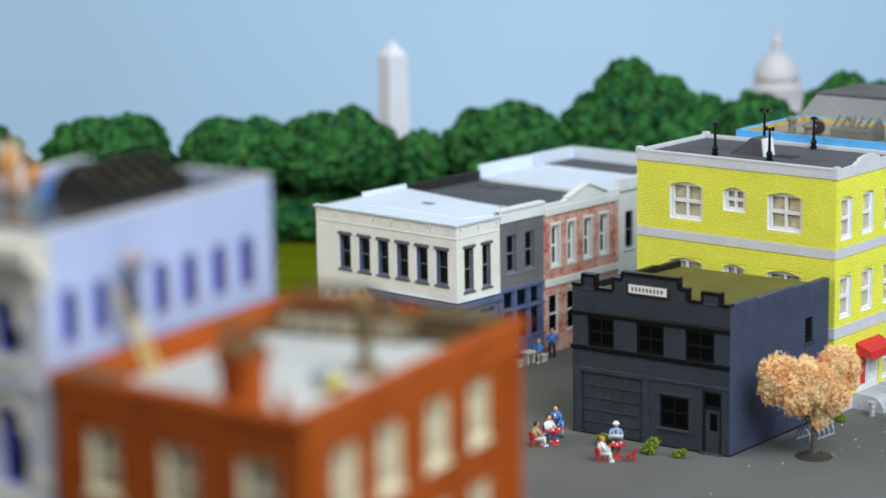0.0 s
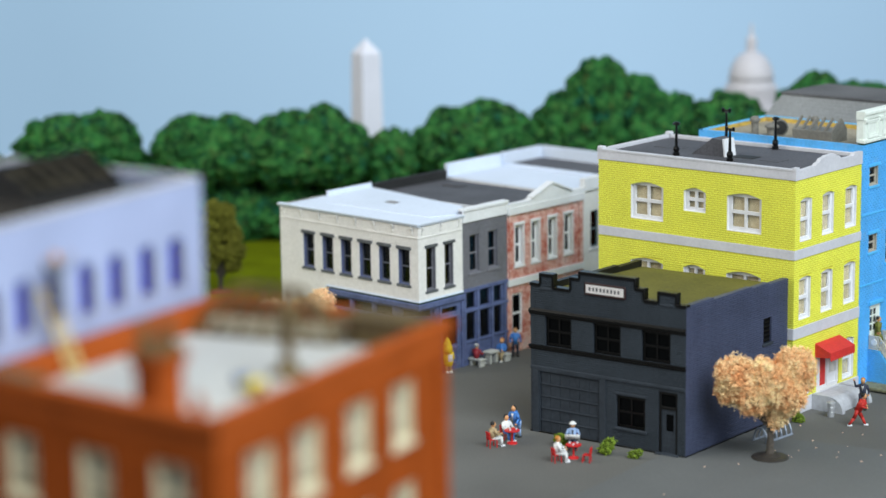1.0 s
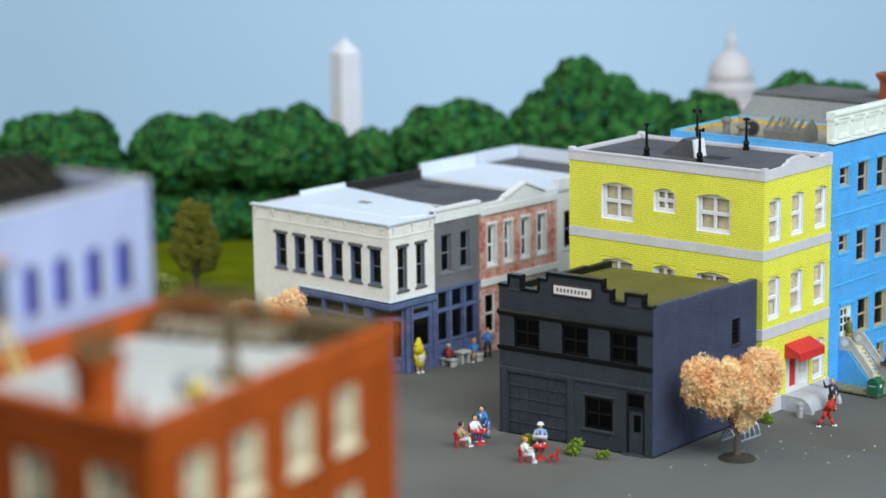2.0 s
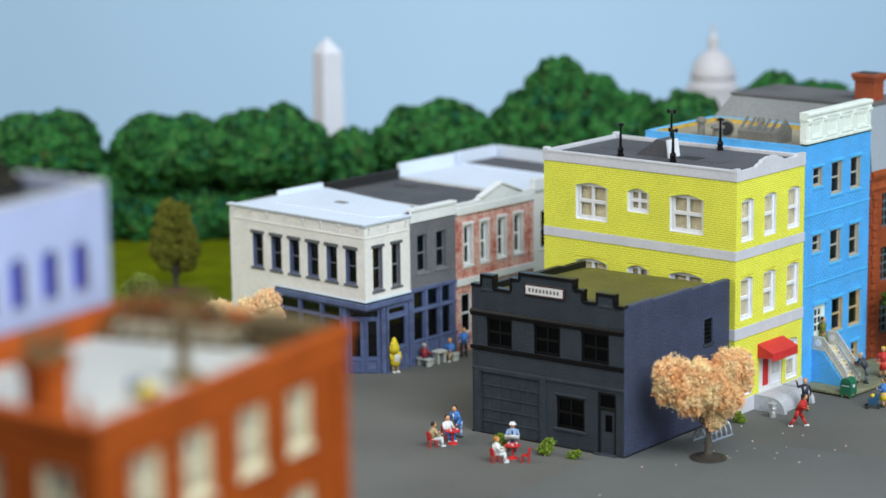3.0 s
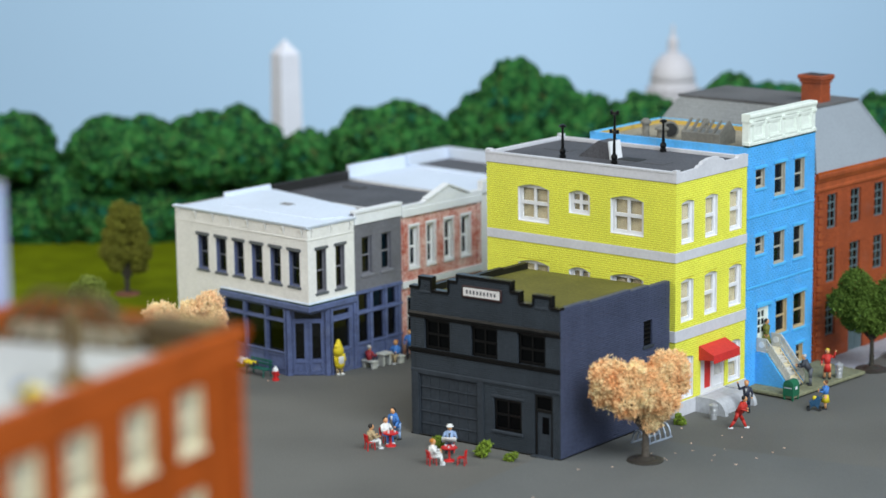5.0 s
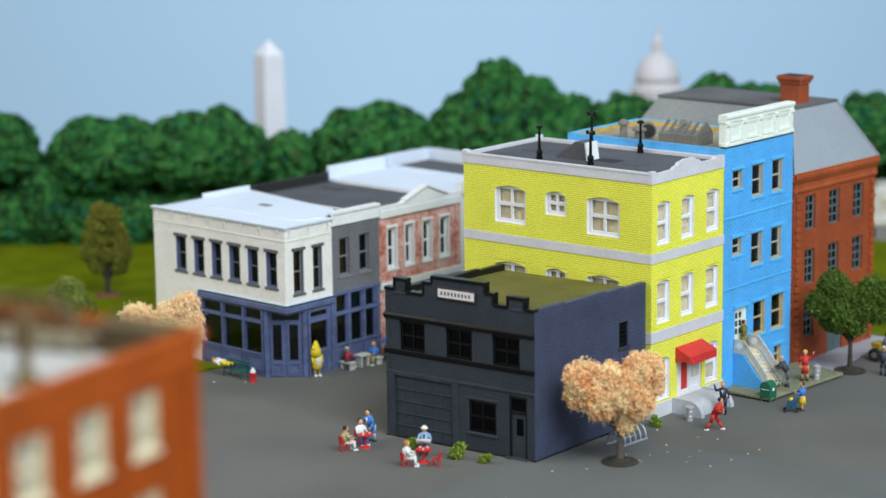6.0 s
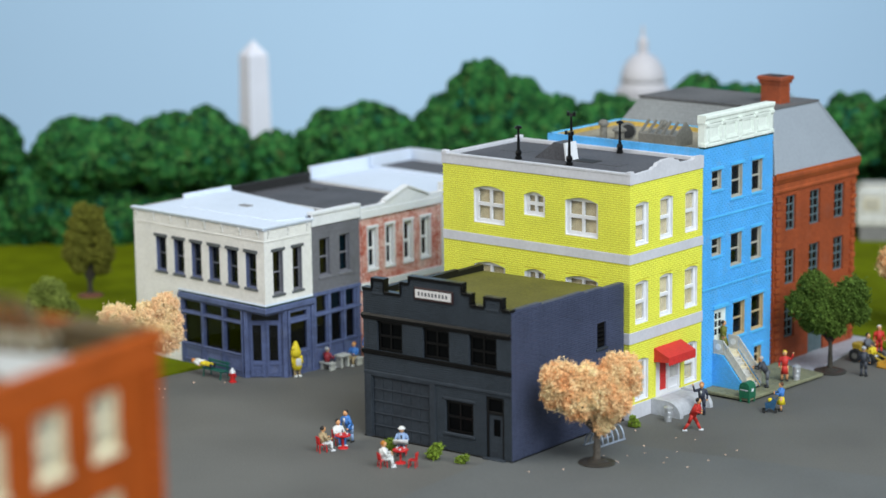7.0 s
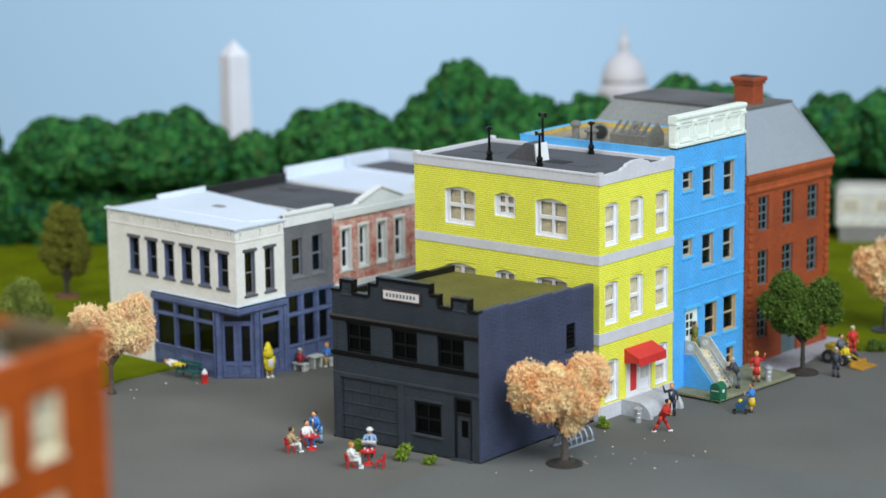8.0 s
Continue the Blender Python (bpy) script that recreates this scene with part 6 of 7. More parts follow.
flock_tree(5.57, 28.05, "leafy green model tree beside the sidewalk", lobes_of([(-1.9, 0, 4.5, 0.95), (-1.1, 0.2, 5.6, 1.0), (-0.3, 0, 4.8, 1.0), (1.35, 0, 5.15, 1.05), (0.7, -0.3, 4.3, 1.0), (-0.7, -0.4, 3.8, 1.1), (1.7, 0, 3.9, 0.75), (0.2, -0.2, 3.2, 0.8), (-1.4, 0, 3.3, 0.6)]), 36000, 0.075, M["leaf"], 9, 0.15, base="disc", fork=2.1, shell=0.4, bark="dark_bark")
flock_tree(-50.4, 18.0, "olive green upright model tree on the lawn", lobes_of([(-0.35, 0, 6.35, 0.7), (0.5, 0, 6.15, 0.68), (-0.75, 0, 5.5, 0.62), (0.65, 0, 5.3, 0.62), (0.0, 0.1, 5.2, 0.55), (-1.0, 0, 4.4, 0.7), (1.0, 0, 4.3, 0.72), (-0.1, 0.2, 4.1, 0.6), (-1.2, 0, 3.3, 0.75), (1.1, 0, 3.2, 0.78), (0.1, -0.2, 3.1, 0.55), (-0.75, 0, 2.35, 0.62), (0.95, 0, 2.2, 0.6)]), 16000, 0.1, M["leaf_dark"], 11, 0.18, base="mulch", fork=1.2, z0=0.15, shell=0.7, bark="dark_bark")


def flock_bush(x, y, label, lobes, count, size, mat, seed, z0=0.0):
    ob = thing("bush", at(x, y, z0), label, "bush")
    bm = bmesh.new()
    for k in range(4):
        rod(bm, (0, 0, 0), (0.25 * math.cos(k * 1.6), 0.25 * math.sin(k * 1.6), 0.35), 0.05, 0.03, 6)
    part("stems", bm, M["bark"], ob)
    flock("leaves", ob, lobes, count, size, mat, seed, shell=0.3)
    return ob


flock_bush(-44.2, 7.9, "grey-green ragged bush on the lawn", lobes_of([(-0.9, 0, 2.2, 0.85), (-0.1, 0, 3.1, 0.85), (0.3, 0, 2.2, 1.0), (-0.9, 0, 3.0, 0.5), (1.1, 0, 1.6, 0.8), (-0.8, 0, 1.0, 1.0), (0.4, 0, 1.0, 1.0), (0.6, 0, 3.2, 0.45)]), 26000, 0.075, M["sage"], 21, 0.15)
flock_bush(-4.02, -1.8, "yellow-green bush by the storefront", [(0, 0, 0.42, 0.4), (0.15, 0.1, 0.75, 0.28), (-0.25, 0, 0.3, 0.3)], 800, 0.075, M["bush"], 22)
flock_bush(-2.3, -1.6, "small yellow-green bush by the storefront", [(0, 0, 0.25, 0.26), (0.25, 0.05, 0.38, 0.2), (-0.25, 0, 0.18, 0.2)], 500, 0.065, M["bush"], 23)
flock_bush(1.75, 10.1, "small yellow-green bush by the plinth", [(0, 0, 0.3, 0.32), (0.22, 0, 0.22, 0.25), (-0.1, 0.1, 0.5, 0.2)], 600, 0.07, M["bush"], 24)
flock_bush(-7.25, -1.75, "yellow-green bush behind the cafe table", [(0, 0, 0.4, 0.34), (0.3, 0, 0.3, 0.3)], 600, 0.075, M["bush"], 25)
flock_bush(6.9, 35.6, "low green bush on the far lawn", [(0, 0, 0.3, 0.4), (0.5, 0.3, 0.25, 0.35)], 900, 0.09, M["leaf"], 27, 0.15)

# ---- street furniture ----
def cafe_table(x, y):
    ob = thing("cafe_table", at(x, y) @ Matrix.Scale(0.88, 4), "small round red cafe table with white cups", "table", "red cafe tables")
    bm = bmesh.new()
    lathe(bm, [(0.5, 0.84), (0.52, 0.87), (0.52, 0.9), (0.48, 0.92)], n=24)
    part("tabletop", bm, M["red"], ob)
    bm = bmesh.new()
    lathe(bm, [(0.36, 0.0), (0.34, 0.06), (0.1, 0.12), (0.07, 0.2), (0.07, 0.86)], n=14)
    part("pedestal", bm, M["red"], ob)
    for k in range(3):
        bm = bmesh.new()
        a = k * 2.1 + x
        lathe(bm, [(0.05, 0.92), (0.08, 1.02), (0.07, 1.02)], (0.28 * math.cos(a), 0.28 * math.sin(a), 0), 10)
        part("cup", bm, M["white"], ob)
    return ob


def cafe_chair(m):
    ob = thing("cafe_chair", m @ Matrix.Scale(0.92, 4), "red slat-back cafe chair", "chair", "red cafe chairs")
    bm = bmesh.new()
    box(bm, -0.25, 0.25, -0.25, 0.25, 0.48, 0.54, 0, 0.02)
    part("seat", bm, M["red"], ob)
    for x, y in ((-0.22, -0.22), (0.22, -0.22), (-0.22, 0.22), (0.22, 0.22)):
        bm = bmesh.new()
        rod(bm, (x * 1.1, y * 1.1, 0), (x, y, 0.5), 0.04, n=6)
        part("leg", bm, M["red"], ob)
    bm = bmesh.new()
    for x in (-0.22, 0.22):
        rod(bm, (x, 0.23, 0.5), (x, 0.29, 1.0), 0.042, n=6)
    for z in (0.72, 0.95):
        box(bm, -0.24, 0.24, 0.24, 0.29, z - 0.05, z + 0.05)
    for k in range(3):
        rod(bm, (-0.12 + 0.12 * k, 0.24, 0.52), (-0.12 + 0.12 * k, 0.28, 0.95), 0.032, n=6)
    part("backrest", bm, M["red"], ob)
    return ob


cafe_table(-9.8, -2.85)
cafe_table(-5.25, -3.4)
chair = cafe_chair(at(-10.33, -4.12, 0, 150))
for x, y, turn in ((-10.6, -2.4, 70), (-5.6, -4.6, 150), (-4.2, -3.65, -70), (-6.2, -1.95, 30)):
    copy_thing(chair, at(x, y, 0, turn) @ Matrix.Scale(0.92, 4))


def park_bench(x, y, turn):
    ob = thing("park_bench", at(x, y, 0, turn), "teal green slatted park bench", "bench")
    for k in range(3):
        bm = bmesh.new()
        box(bm, -1.0, 1.0, -0.3 + k * 0.2, -0.14 + k * 0.2, 0.5, 0.56, 0, 0.015)
        part("slat", bm, M["bench"], ob)
    for k in range(2):
        bm = bmesh.new()
        box(bm, -1.0, 1.0, 0.3, 0.35, 0.7 + k * 0.22, 0.85 + k * 0.22, 0, 0.015)
        part("back_slat", bm, M["bench"], ob)
    for x_ in (-0.8, 0.8):
        bm = bmesh.new()
        rod(bm, (x_, -0.32, 0), (x_, -0.25, 0.5), 0.05, n=6)
        rod(bm, (x_, 0.36, 0), (x_, 0.3, 1.1), 0.05, n=6)
        rod(bm, (x_, -0.3, 0.48), (x_, 0.32, 0.48), 0.05, n=6)
        part("bench_end", bm, M["bench"], ob)
    return ob


park_bench(-26.75, 5.3, -6)
bm = bmesh.new()
lathe(bm, [(0.3, 0), (0.3, 0.1), (0.2, 0.12), (0.2, 0.55), (0.26, 0.57), (0.26, 0.64)], n=14)
hyd = thing("fire_hydrant", at(-25.0, 4.97) @ Matrix.Diagonal((0.8, 0.8, 0.95, 1)), "red fire hydrant with a white bonnet", "hydrant")
part("barrel", bm, M["red"], hyd)
bm = bmesh.new()
lathe(bm, [(0.24, 0.64), (0.22, 0.78), (0.1, 0.9), (0.06, 0.98)], n=14)
part("bonnet", bm, M["white"], hyd)
bm = bmesh.new()
rod(bm, (-0.36, 0, 0.45), (0.36, 0, 0.45), 0.09, n=8)
part("outlet", bm, M["red"], hyd)

st = thing("stone_table", at(-21.55, 11.95, 0, 84), "pale stone street table on two slab legs", "table")
bm = bmesh.new()
box(bm, -0.46, 0.46, -0.36, 0.36, 0.72, 0.84, 0, 0.03)
part("tabletop", bm, M["pale_stone"], st)
for x in (-0.3, 0.3):
    bm = bmesh.new()
    box(bm, x - 0.08, x + 0.08, -0.26, 0.26, 0, 0.72, 0, 0.02)
    part("leg", bm, M["pale_stone"], st)
for x, y in ((-21.9, 10.85), (-21.35, 13.0)):
    st = thing("stone_bench", at(x, y, 0, -6), "pale stone block bench", "bench", "stone benches")
    bm = bmesh.new()
    box(bm, -0.55, 0.55, -0.28, 0.28, 0.4, 0.52, 0, 0.02)
    part("seat", bm, M["pale_stone"], st)
    for dx in (-0.38, 0.38):
        bm = bmesh.new()
        box(bm, dx - 0.1, dx + 0.1, -0.24, 0.24, 0, 0.4, 0, 0.02)
        part("leg", bm, M["pale_stone"], st)

# bicycle rack of bent hoops on two rails
rk = thing("bike_rack", at(2.15, 6.3, 0, 82) @ Matrix.Scale(1.12, 4), "pale blue-grey bicycle rack of bent hoops", "rack")
for y in (-0.42, 0.42):
    bm = bmesh.new()
    rod(bm, (-1.15, y, 0.06), (1.15, y, 0.06), 0.06, n=8)
    part("rail", bm, M["rack"], rk)
for k in range(6):
    bm = bmesh.new()
    x = -1.05 + k * 0.42
    pts = [Vector((x, 0.42 * math.cos(a), 0.06 + 0.7 * math.sin(a))) for a in [j * math.pi / 8 for j in range(9)]]
    for p, q in zip(pts, pts[1:]):
        rod(bm, p, q, 0.055, n=6)
    part("hoop", bm, M["rack"], rk)


def trash_can(x, y, z=0.0):
    ob = thing("trash_can", at(x, y, z) @ Matrix.Diagonal((0.78, 0.78, 0.94, 1)), "ribbed steel trash can with a domed lid", "trash can")
    bm = bmesh.new()
    lathe(bm, [(0.27, 0.0), (0.28, 0.3), (0.31, 0.32), (0.29, 0.36), (0.3, 0.6), (0.33, 0.62), (0.31, 0.66), (0.32, 0.85)], n=18)
    part("body", bm, M["steel"], ob, smooth=False)
    bm = bmesh.new()
    lathe(bm, [(0.35, 0.85), (0.34, 0.92), (0.2, 1.0), (0.07, 1.02), (0.06, 1.07)], n=18)
    part("lid", bm, M["steel"], ob)
    return ob


trash_can(2.85, 12.3)
trash_can(5.2, 24.15, 0.3)

mb = thing("mailbox", at(4.62, 18.8, 0.0, -4) @ Matrix.Scale(0.73, 4), "dark green mailbox with a rounded top on four legs", "mailbox")
bm = bmesh.new()
arc = [(0.5 * math.cos(a), 1.25 + 0.5 * math.sin(a)) for a in [j * math.pi / 10 for j in range(11)]]
prism(bm, [(-0.5, 0.4), (0.5, 0.4)] + arc, -0.5, 0.5)
part("box", bm, M["green"], mb)
for x, y in ((-0.4, -0.4), (0.4, -0.4), (-0.4, 0.4), (0.4, 0.4)):
    bm = bmesh.new()
    box(bm, x - 0.08, x + 0.08, y - 0.08, y + 0.08, 0, 0.4, 0, 0.02)
    part("leg", bm, M["green"], mb)
bm = bmesh.new()
box(bm, -0.36, 0.36, -0.53, -0.5, 1.05, 1.12)
part("label_bar", bm, M["band"], mb)
bm = bmesh.new()
box(bm, -0.3, 0.3, -0.54, -0.5, 1.3, 1.45, 0, 0.01)
part("flap", bm, M["green"], mb)
bm = bmesh.new()
box(bm, 0.5, 0.53, -0.15, 0.15, 0.95, 1.2)
part("plate", bm, M["white"], mb)

# baby stroller
bs = thing("stroller", at(6.95, 17.35, 0, 30) @ Matrix.Scale(0.9, 4), "dark blue folding stroller on small black wheels", "stroller")
bm = bmesh.new()
prism(bm, [(-0.3, 0.35), (0.3, 0.3), (0.42, 0.8), (0.2, 1.0), (-0.1, 0.7), (-0.35, 0.62)], -0.22, 0.22)
part("seat", bm, M["stroller"], bs)
bm = bmesh.new()
for y in (-0.24, 0.24):
    rod(bm, (-0.4, y, 0.12), (0.35, y, 0.8), 0.03, n=6)
    rod(bm, (0.35, y, 0.12), (-0.2, y, 0.6), 0.03, n=6)
    rod(bm, (0.35, y, 0.8), (0.6, y, 1.05), 0.03, n=6)
part("chassis", bm, M["stroller"], bs)
for x in (-0.4, 0.35):
    for y in (-0.24, 0.24):
        bm = bmesh.new()
        rod(bm, (x, y - 0.04, 0.12), (x, y + 0.04, 0.12), 0.12, n=12)
        part("wheel", bm, M["rubber"], bs)
bm = bmesh.new()
ball(bm, (0.0, 0, 0.85), 0.16, 2)
part("bundle", bm, M["yellow_cloth"], bs)

# yellow loader with a bucket
ld = thing("loader", at(6.6, 31.7, 0, -8) @ Matrix.Scale(0.9, 4), "yellow loader with a front bucket and black tyres", "loader")
bm = bmesh.new()
box(bm, -1.2, 0.2, -0.5, 0.5, 0.45, 1.0, 0, 0.05)
box(bm, -1.3, -0.5, -0.45, 0.45, 1.0, 1.35, 0, 0.06)
part("body", bm, M["tractor"], ld)
bm = bmesh.new()
box(bm, -0.45, 0.1, -0.3, 0.3, 1.0, 1.15, 0, 0.03)
part("seat", bm, M["rubber"], ld)
for x, r in ((-0.8, 0.5), (0.45, 0.4)):
    for y in (-0.62, 0.62):
        bm = bmesh.new()
        rod(bm, (x, y - 0.15, r), (x, y + 0.15, r), r, n=18)
        tyre = part("wheel", bm, M["rubber"], ld)
        bm = bmesh.new()
        rod(bm, (x, y - 0.17, r), (x, y + 0.17, r), r * 0.45, n=14)
        part("rim", bm, M["roof_metal"], tyre)
for y in (-0.4, 0.4):
    bm = bmesh.new()
    rod(bm, (-0.3, y, 0.9), (1.3, y, 0.35), 0.08, n=6)
    part("arm", bm, M["tractor"], ld)
bm = bmesh.new()
prism(bm, [(1.25, 0.05), (2.3, 0.0), (2.3, 0.07), (1.4, 0.14), (1.36, 0.4), (1.25, 0.42)], -1.0, 1.0)
part("bucket", bm, M["bucket"], ld, "ochre bucket")

# vents on the yellow roof: turned stacks with a cap
def stack(x, y, h, arms=False):
    bm = bmesh.new()
    lathe(bm, [(0.21, 0), (0.21, 0.2), (0.15, 0.24), (0.19, 0.34), (0.2, 0.44), (0.17, 0.56), (0.1, 0.62), (0.065, h * 0.86), (0.12, h * 0.87), (0.07, h * 0.9)], n=10)
    if arms:
        rod(bm, (-0.24, 0, h * 0.92), (0.24, 0, h * 0.92), 0.06, n=8)
        for u in (-0.24, 0.24):
            rod(bm, (u, 0, h * 0.87), (u, 0, h * 0.98), 0.09, n=8)
    else:
        lathe(bm, [(0.07, h * 0.9), (0.24, h * 0.915), (0.22, h * 0.97), (0.08, h)], n=10)
    return single("vent_pipe", bm, M["gloss_black"], YE @ at(x, y, 14.68), "slim black turned vent pipe on the roof", "vent", "vent pipes on the yellow house")


stack(-9.44, 1.54, 2.1)
stack(-5.51, 1.48, 2.15, True)
stack(-8.5, 5.7, 2.6, True)
stack(-5.75, 7.05, 2.05)

# fallen petals
r = np.random.RandomState(8)
bm = bmesh.new()
for k in range(26):
    px_, py_ = (r.normal(4.8, 2.6), r.normal(5.5, 3.6)) if k < 20 else (r.normal(-27, 1.6), r.normal(0.5, 2.0))
    if px_ < 0.8 and k < 20 and py_ > -1:
        px_ = 1.0 + r.rand() * 4
    s = 0.04 + 0.045 * r.rand()
    prism(bm, [(px_ - s, py_), (px_, py_ - s * 0.7), (px_ + s, py_ + 0.02), (px_, py_ + s * 0.8)], 0.0, 0.04 + 0.02 * r.rand(), "z")
single("fallen_petals", bm, M["petal"], Matrix(), "scattered peach petals lying on grey ground", "petals", kind="stuff")


# ---- small painted figurines, one plain mesh each ----
def figurine(x, y, turn, top, legs, hair="black_hair", act="stand", z=0.0, size=1.0, feet="rubber", label=""):
    """act: stand, climb, stoop, walk, wave, hail, lean, bend, sit, lie, push, gown, coat, read. It looks to -y before it is turned."""
    bm = bmesh.new()
    T, L, S, H, F = 0, 1, 2, 3, 4
    hip = 0.52 if act in ("sit", "read") else 1.0
    skirt = act in ("push", "gown", "coat")
    tilt = {"lean": -0.42, "stoop": -0.4, "walk": -0.36, "bend": -0.55}.get(act, 0.0)
    neck = Vector((0, tilt, hip + (0.22 if act == "bend" else 0.58)))
    for sgn in (-1, 1):
        h0 = Vector((0.13 * sgn, 0, hip))
        if act in ("sit", "read"):
            knee, foot = Vector((0.16 * sgn, -0.46, hip + 0.02)), Vector((0.17 * sgn, -0.5, 0.08))
        elif act == "walk":
            knee, foot = Vector((0.13 * sgn, -0.24 * sgn - 0.05, 0.5)), Vector((0.14 * sgn, -0.48 * sgn, 0.08))
        else:
            knee, foot = Vector((0.15 * sgn, -0.02, 0.52)), Vector((0.17 * sgn, 0, 0.08))
        bare = S if skirt else L
        rod(bm, h0, knee, 0.13, 0.105, 8, bare)
        ball(bm, knee, 0.105, 1, bare)
        rod(bm, knee, foot, 0.1, 0.075, 8, bare)
        box(bm, foot.x - 0.08, foot.x + 0.08, foot.y - 0.2, foot.y + 0.1, 0.0, 0.1, F, 0.02)
        sh = neck + Vector((0.25 * sgn, 0, -0.06))
        if (act in ("wave", "gown") and sgn > 0) or (act == "hail" and sgn < 0) or act == "climb":
            elbow, wrist = sh + Vector((0.18 * sgn, -0.06, -0.05)), sh + Vector((0.28 * sgn, -0.12, 0.36))
        elif act == "bend":
            elbow, wrist = sh + Vector((0.05 * sgn, -0.1, -0.3)), sh + Vector((0, -0.15, -0.7))
        elif act in ("sit", "lean", "push"):
            elbow, wrist = sh + Vector((0.08 * sgn, -0.16, -0.26)), sh + Vector((-0.04 * sgn, -0.46, -0.24))
        elif act == "stoop":
            elbow, wrist = sh + Vector((0.1 * sgn, -0.02, -0.3)), sh + Vector((0.06 * sgn, -0.16 - 0.12 * sgn, -0.56))
        elif act == "walk":
            elbow, wrist = sh + Vector((0.14 * sgn, 0.18, -0.22)), sh + Vector((0.02 * sgn, -0.2, -0.34))
        elif act == "read":
            elbow, wrist = sh + Vector((0.12 * sgn, -0.12, -0.26)), sh + Vector((0.02 * sgn, -0.5, -0.2))
        else:
            elbow, wrist = sh + Vector((0.1 * sgn, 0.03, -0.3)), sh + Vector((0.1 * sgn, -0.12 - 0.1 * sgn * (act == "walk"), -0.55))
        rod(bm, sh, elbow, 0.09, 0.075, 8, T)
        ball(bm, elbow, 0.075, 1, T)
        rod(bm, elbow, wrist, 0.07, 0.055, 8, T)
        ball(bm, wrist, 0.075, 1, S)
        ball(bm, sh, 0.1, 1, T)
    rod(bm, (0, 0, hip - 0.08), neck + Vector((0, 0, -0.02)), 0.22 if act in ("walk", "stoop") else 0.18, 0.25, 10, T)
    if act == "stoop":
        rod(bm, (0, 0, hip - 0.22), (0, -0.02, hip + 0.05), 0.25, 0.22, 10, T)
        prism(bm, [(-0.07, neck.z - 0.02), (0.07, neck.z - 0.02), (0.03, neck.z - 0.4)], neck.y - 0.2, neck.y - 0.16, "y", 5)
    ball(bm, neck + Vector((0, 0, -0.03)), 0.2, 2, T, (1.25, 0.8, 0.7))
    ball(bm, (0, 0, hip), 0.2, 2, L, (1.05, 0.9, 0.8))
    if skirt:
        low_, wide = {"push": (0.5, 0.31), "gown": (0.5, 0.26), "coat": (0.34, 0.37)}[act]
        rod(bm, (0, 0, low_), (0, 0, 1.05), wide, 0.19, 12, L)
    if act == "hail":
        prism(bm, [(-0.07, neck.z - 0.02), (0.07, neck.z - 0.02), (0, neck.z - 0.32)], -0.24, -0.2, "y", 5)
    rod(bm, neck, neck + Vector((0, -0.01, 0.14)), 0.08, n=8, mi=S)
    head = neck + Vector((0, -0.03, 0.26))
    ball(bm, head, 0.158, 2, S, (0.9, 1, 1.12))
    ball(bm, head + Vector((0, 0.055, 0.06)), 0.155, 2, H, (1.0, 0.95, 0.95))
    if act == "read":
        prism(bm, [(-0.46, hip + 0.08), (-0.62, hip + 0.4), (-0.595, hip + 0.42), (-0.435, hip + 0.1)], -0.42, 0.42, "x", 5)
        prism(bm, [(-0.06, neck.z - 0.01), (0.06, neck.z - 0.01), (0, neck.z - 0.4)], -0.25, -0.21, "y", 4)
        lathe(bm, [(0.02, head.z + 0.06), (0.215, head.z + 0.05), (0.215, head.z + 0.08), (0.16, head.z + 0.1), (0.14, head.z + 0.19), (0.04, head.z + 0.21)], (0, head.y, 0), 14, 3)
    m = at(x, y, z, turn)
    if act == "lie":
        m = m @ Matrix.Translation((0, 0, 0.3 * CM)) @ Matrix.Rotation(radians(90), 4, "X")
    mats = [M[top], M[legs], M["skin"], M[hair], M[feet], M["white_cloth"]]
    ob = single("figurine", bm, mats, m @ Matrix.Scale(size, 4), label or "small painted plastic figurine", "figurine", "figurines", smooth=True)
    return ob


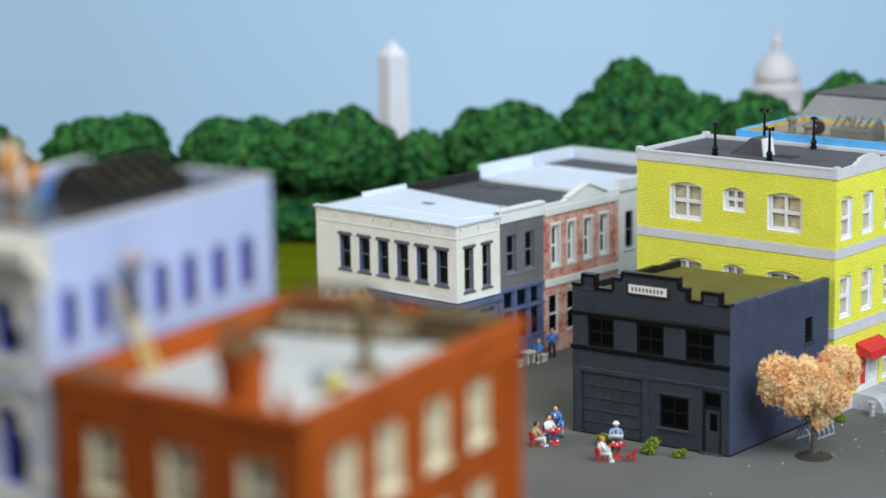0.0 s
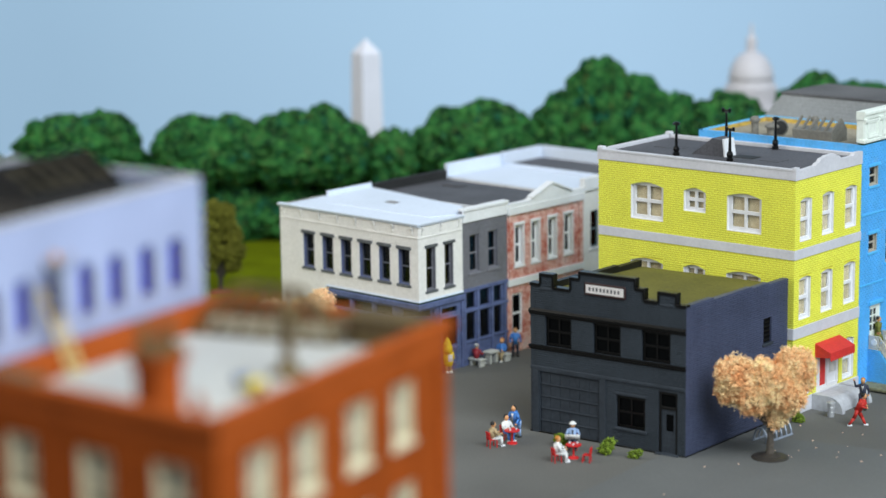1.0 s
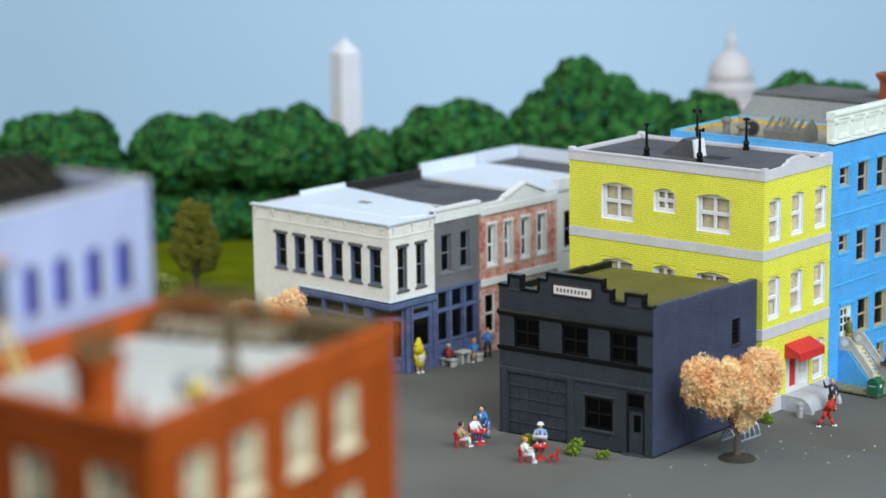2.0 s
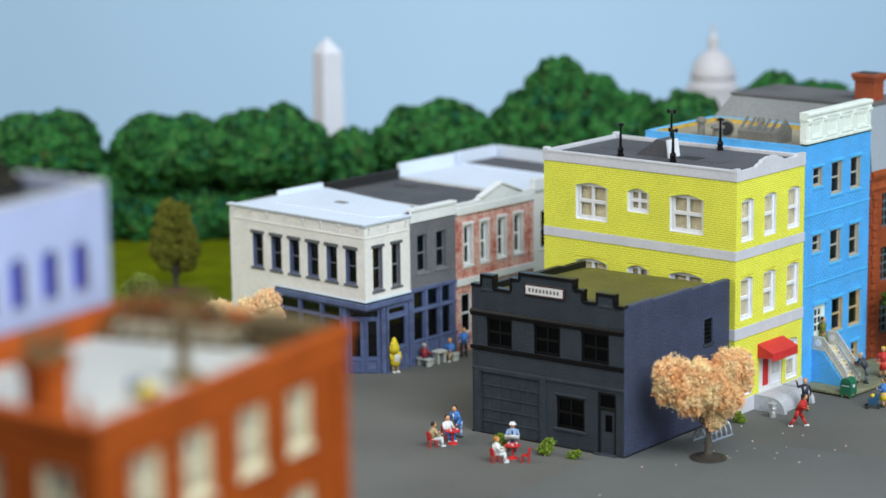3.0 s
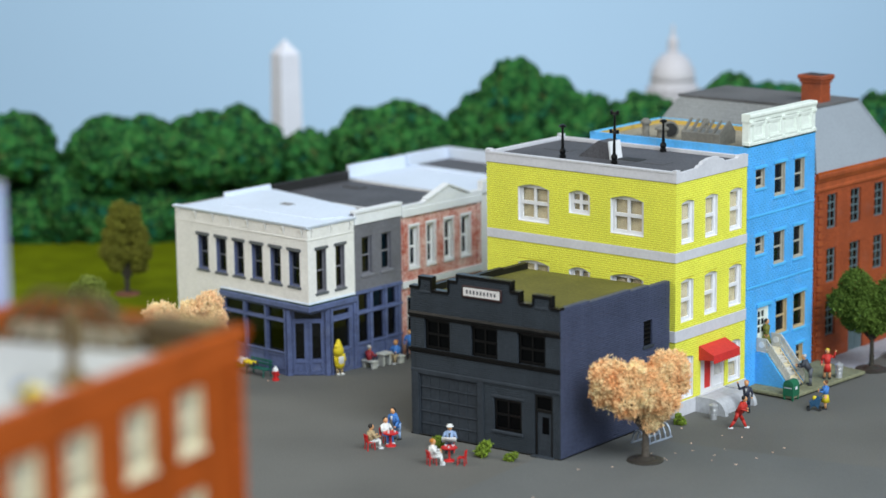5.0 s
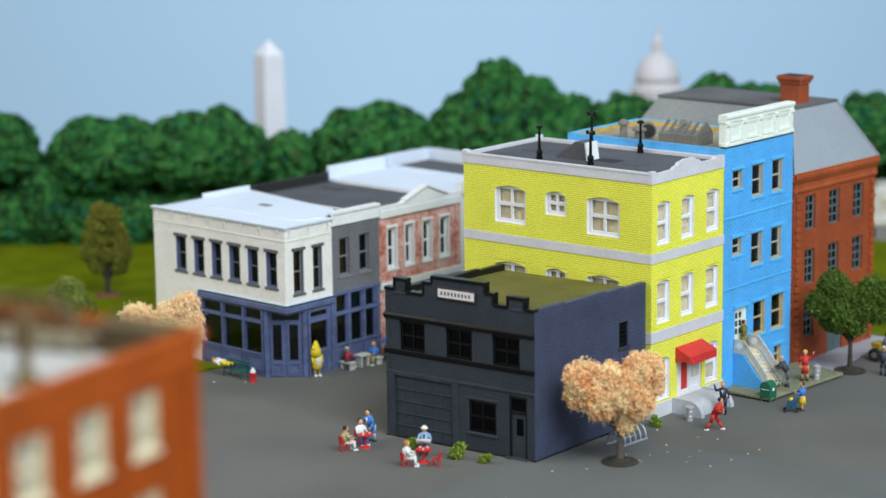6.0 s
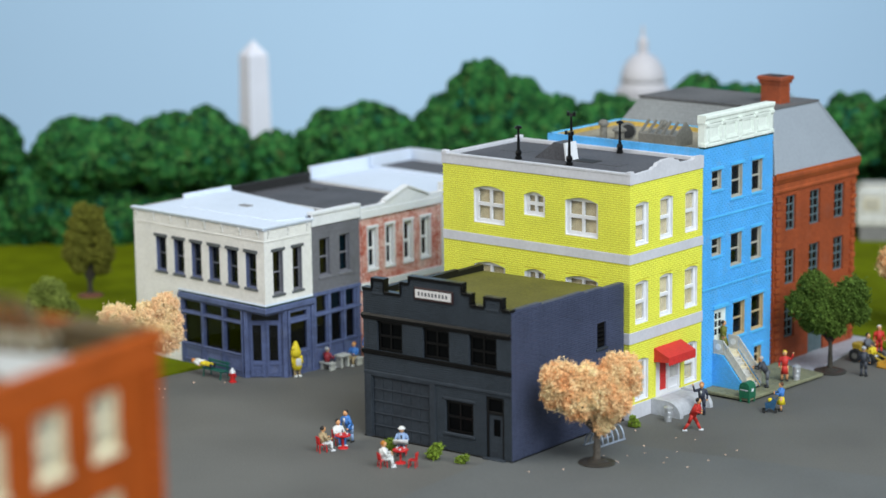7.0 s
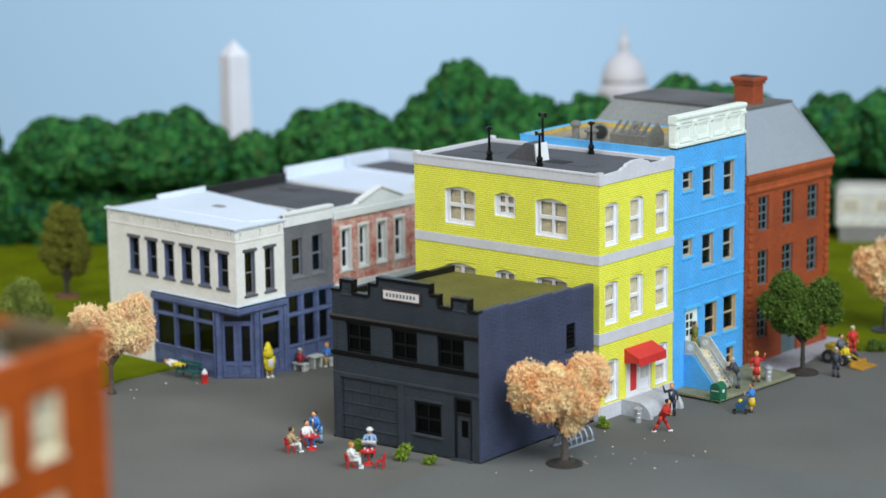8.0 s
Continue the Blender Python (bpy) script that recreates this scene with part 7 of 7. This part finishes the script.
FIG = [
    # x, y, turn, top, legs, hair, act, z
    (-10.3, -4.05, 150, "tan_cloth", "white_cloth", "black_hair", "sit", 0, "seated figurine in a beige shirt at a cafe table"),
    (-10.5, -2.42, 70, "white_cloth", "blue_cloth", "black_hair", "sit", 0, "seated figurine in white top and blue trousers"),
    (-10.3, -1.55, 2, "blue_cloth", "pale_blue_cloth", "black_hair", "stoop", 0, "standing figurine in a blue suit bending forward"),
    (-5.57, -4.53, 130, "white_cloth", "white_cloth", "ginger_hair", "sit", 0, "seated figurine dressed in white with ginger hair"),
    (-6.18, -2.02, 30, "pale_blue_cloth", "navy_cloth", "white_cloth", "read", 0.12, "seated figurine in pale blue reading a newspaper"),
    (5.05, 11.3, 118, "red_cloth", "red_cloth", "black_hair", "walk", 0, "walking figurine in a red tracksuit with white shoes"),
    (3.75, 14.7, 20, "navy_cloth", "navy_cloth", "ginger_hair", "hail", 0, "figurine in a dark suit with one arm raised"),
    (7.35, 18.0, 300, "blue_cloth", "yellow_cloth", "brown_hair", "push", 0, "figurine in blue blouse and yellow skirt pushing a stroller"),
    (4.55, 21.5, -60, "charcoal_cloth", "grey_cloth", "grey_hair", "lean", 0.3, "stooping figurine in grey at the foot of stairs"),
    (4.72, 23.45, 30, "red_cloth", "red_cloth", "yellow_cloth", "gown", 0.3, "figurine in a red dress with one arm raised"),
    (7.85, 28.2, 180, "charcoal_cloth", "charcoal_cloth", "grey_hair", "stand", 0, "standing figurine in dark grey work clothes"),
    (6.42, 31.72, 82, "grey_cloth", "yellow_cloth", "black_hair", "sit", 0.42, "figurine seated on the yellow loader"),
    (6.17, 33.96, 40, "red_cloth", "red_cloth", "white_cloth", "stand", 0.0, "figurine in red with a white cap behind the loader"),
    (-21.95, 10.85, 180, "maroon_cloth", "navy_cloth", "grey_hair", "sit", 0, "seated figurine in maroon on a stone bench"),
    (-21.35, 12.92, 10, "blue_cloth", "tan_cloth", "ginger_hair", "sit", 0, "seated figurine in blue on a stone bench"),
    (-21.2, 14.25, 40, "blue_cloth", "navy_cloth", "brown_hair", "stand", 0, "standing figurine in a blue jacket"),
    (-26.75, 5.1, 264, "white_cloth", "yellow_cloth", "ginger_hair", "lie", 0.56, "figurine lying asleep on the park bench"),
    (1.72, 20.95, 115, "olive_cloth", "olive_cloth", "black_hair", "coat", 2.4, "figurine in an olive coat on the landing"),
    (9.55, -57.0, 90, "grey_cloth", "grey_cloth", "ginger_hair", "climb", 20.6, "figurine in grey climbing the ladder"),
    (15.55, -55.0, 60, "yellow_cloth", "blue_cloth", "brown_hair", "lie", 18.62, "figurine in yellow lying on the roof"),
    (4.75, -56.0, -62, "orange_cloth", "blue_cloth", "ginger_hair", "bend", 23.45, "figurine in orange and blue work clothes on a roof"),
    (2.3, -55.3, 30, "orange_cloth", "orange_cloth", "ginger_hair", "wave", 23.45, "figurine in orange work clothes with one arm raised"),
]
for x, y, turn, top_, legs, hair, act, z, text in FIG:
    figurine(x, y, turn, top_, legs, hair, act, z, {"push": 0.88, "gown": 0.97, "coat": 0.94, "read": 1.0}.get(act, 0.98), feet="white" if act in ("walk", "sit") else "rubber", label=text)

# the large yellow costumed doll by the shop door
bm = bmesh.new()
lathe(bm, [(0.32, 0.5), (0.42, 0.7), (0.4, 1.2), (0.3, 1.5)], n=14, mi=0)
lathe(bm, [(0.3, 1.4), (0.44, 1.6), (0.42, 1.85), (0.3, 2.1), (0.2, 2.35), (0.1, 2.5)], (-0.12, -0.1, 0), 14, 0)
ball(bm, (-0.34, -0.22, 2.05), 0.2, 2, 0, (1, 1, 0.8))
for sx in (-0.18, 0.18):
    rod(bm, (sx, 0, 0.1), (sx, 0, 0.6), 0.13, 0.15, 8, 2)
    box(bm, sx - 0.13, sx + 0.13, -0.3, 0.12, 0.0, 0.14, 1, 0.03)
    rod(bm, (sx * 2, 0, 1.45), (sx * 2.4, -0.15, 0.95), 0.12, 0.09, 8, 0)
box(bm, -0.22, 0.22, -0.44, -0.38, 0.85, 1.35, 1, 0.03)
single("figurine", bm, [M["yellow_cloth"], M["white_cloth"], M["tan_cloth"]], at(-22.42, 8.32, 0, 62) @ Matrix.Diagonal((0.8, 0.78, 0.95, 1)), "larger yellow hooded doll with a white apron by the shop", "figurine", "figurines", smooth=True)
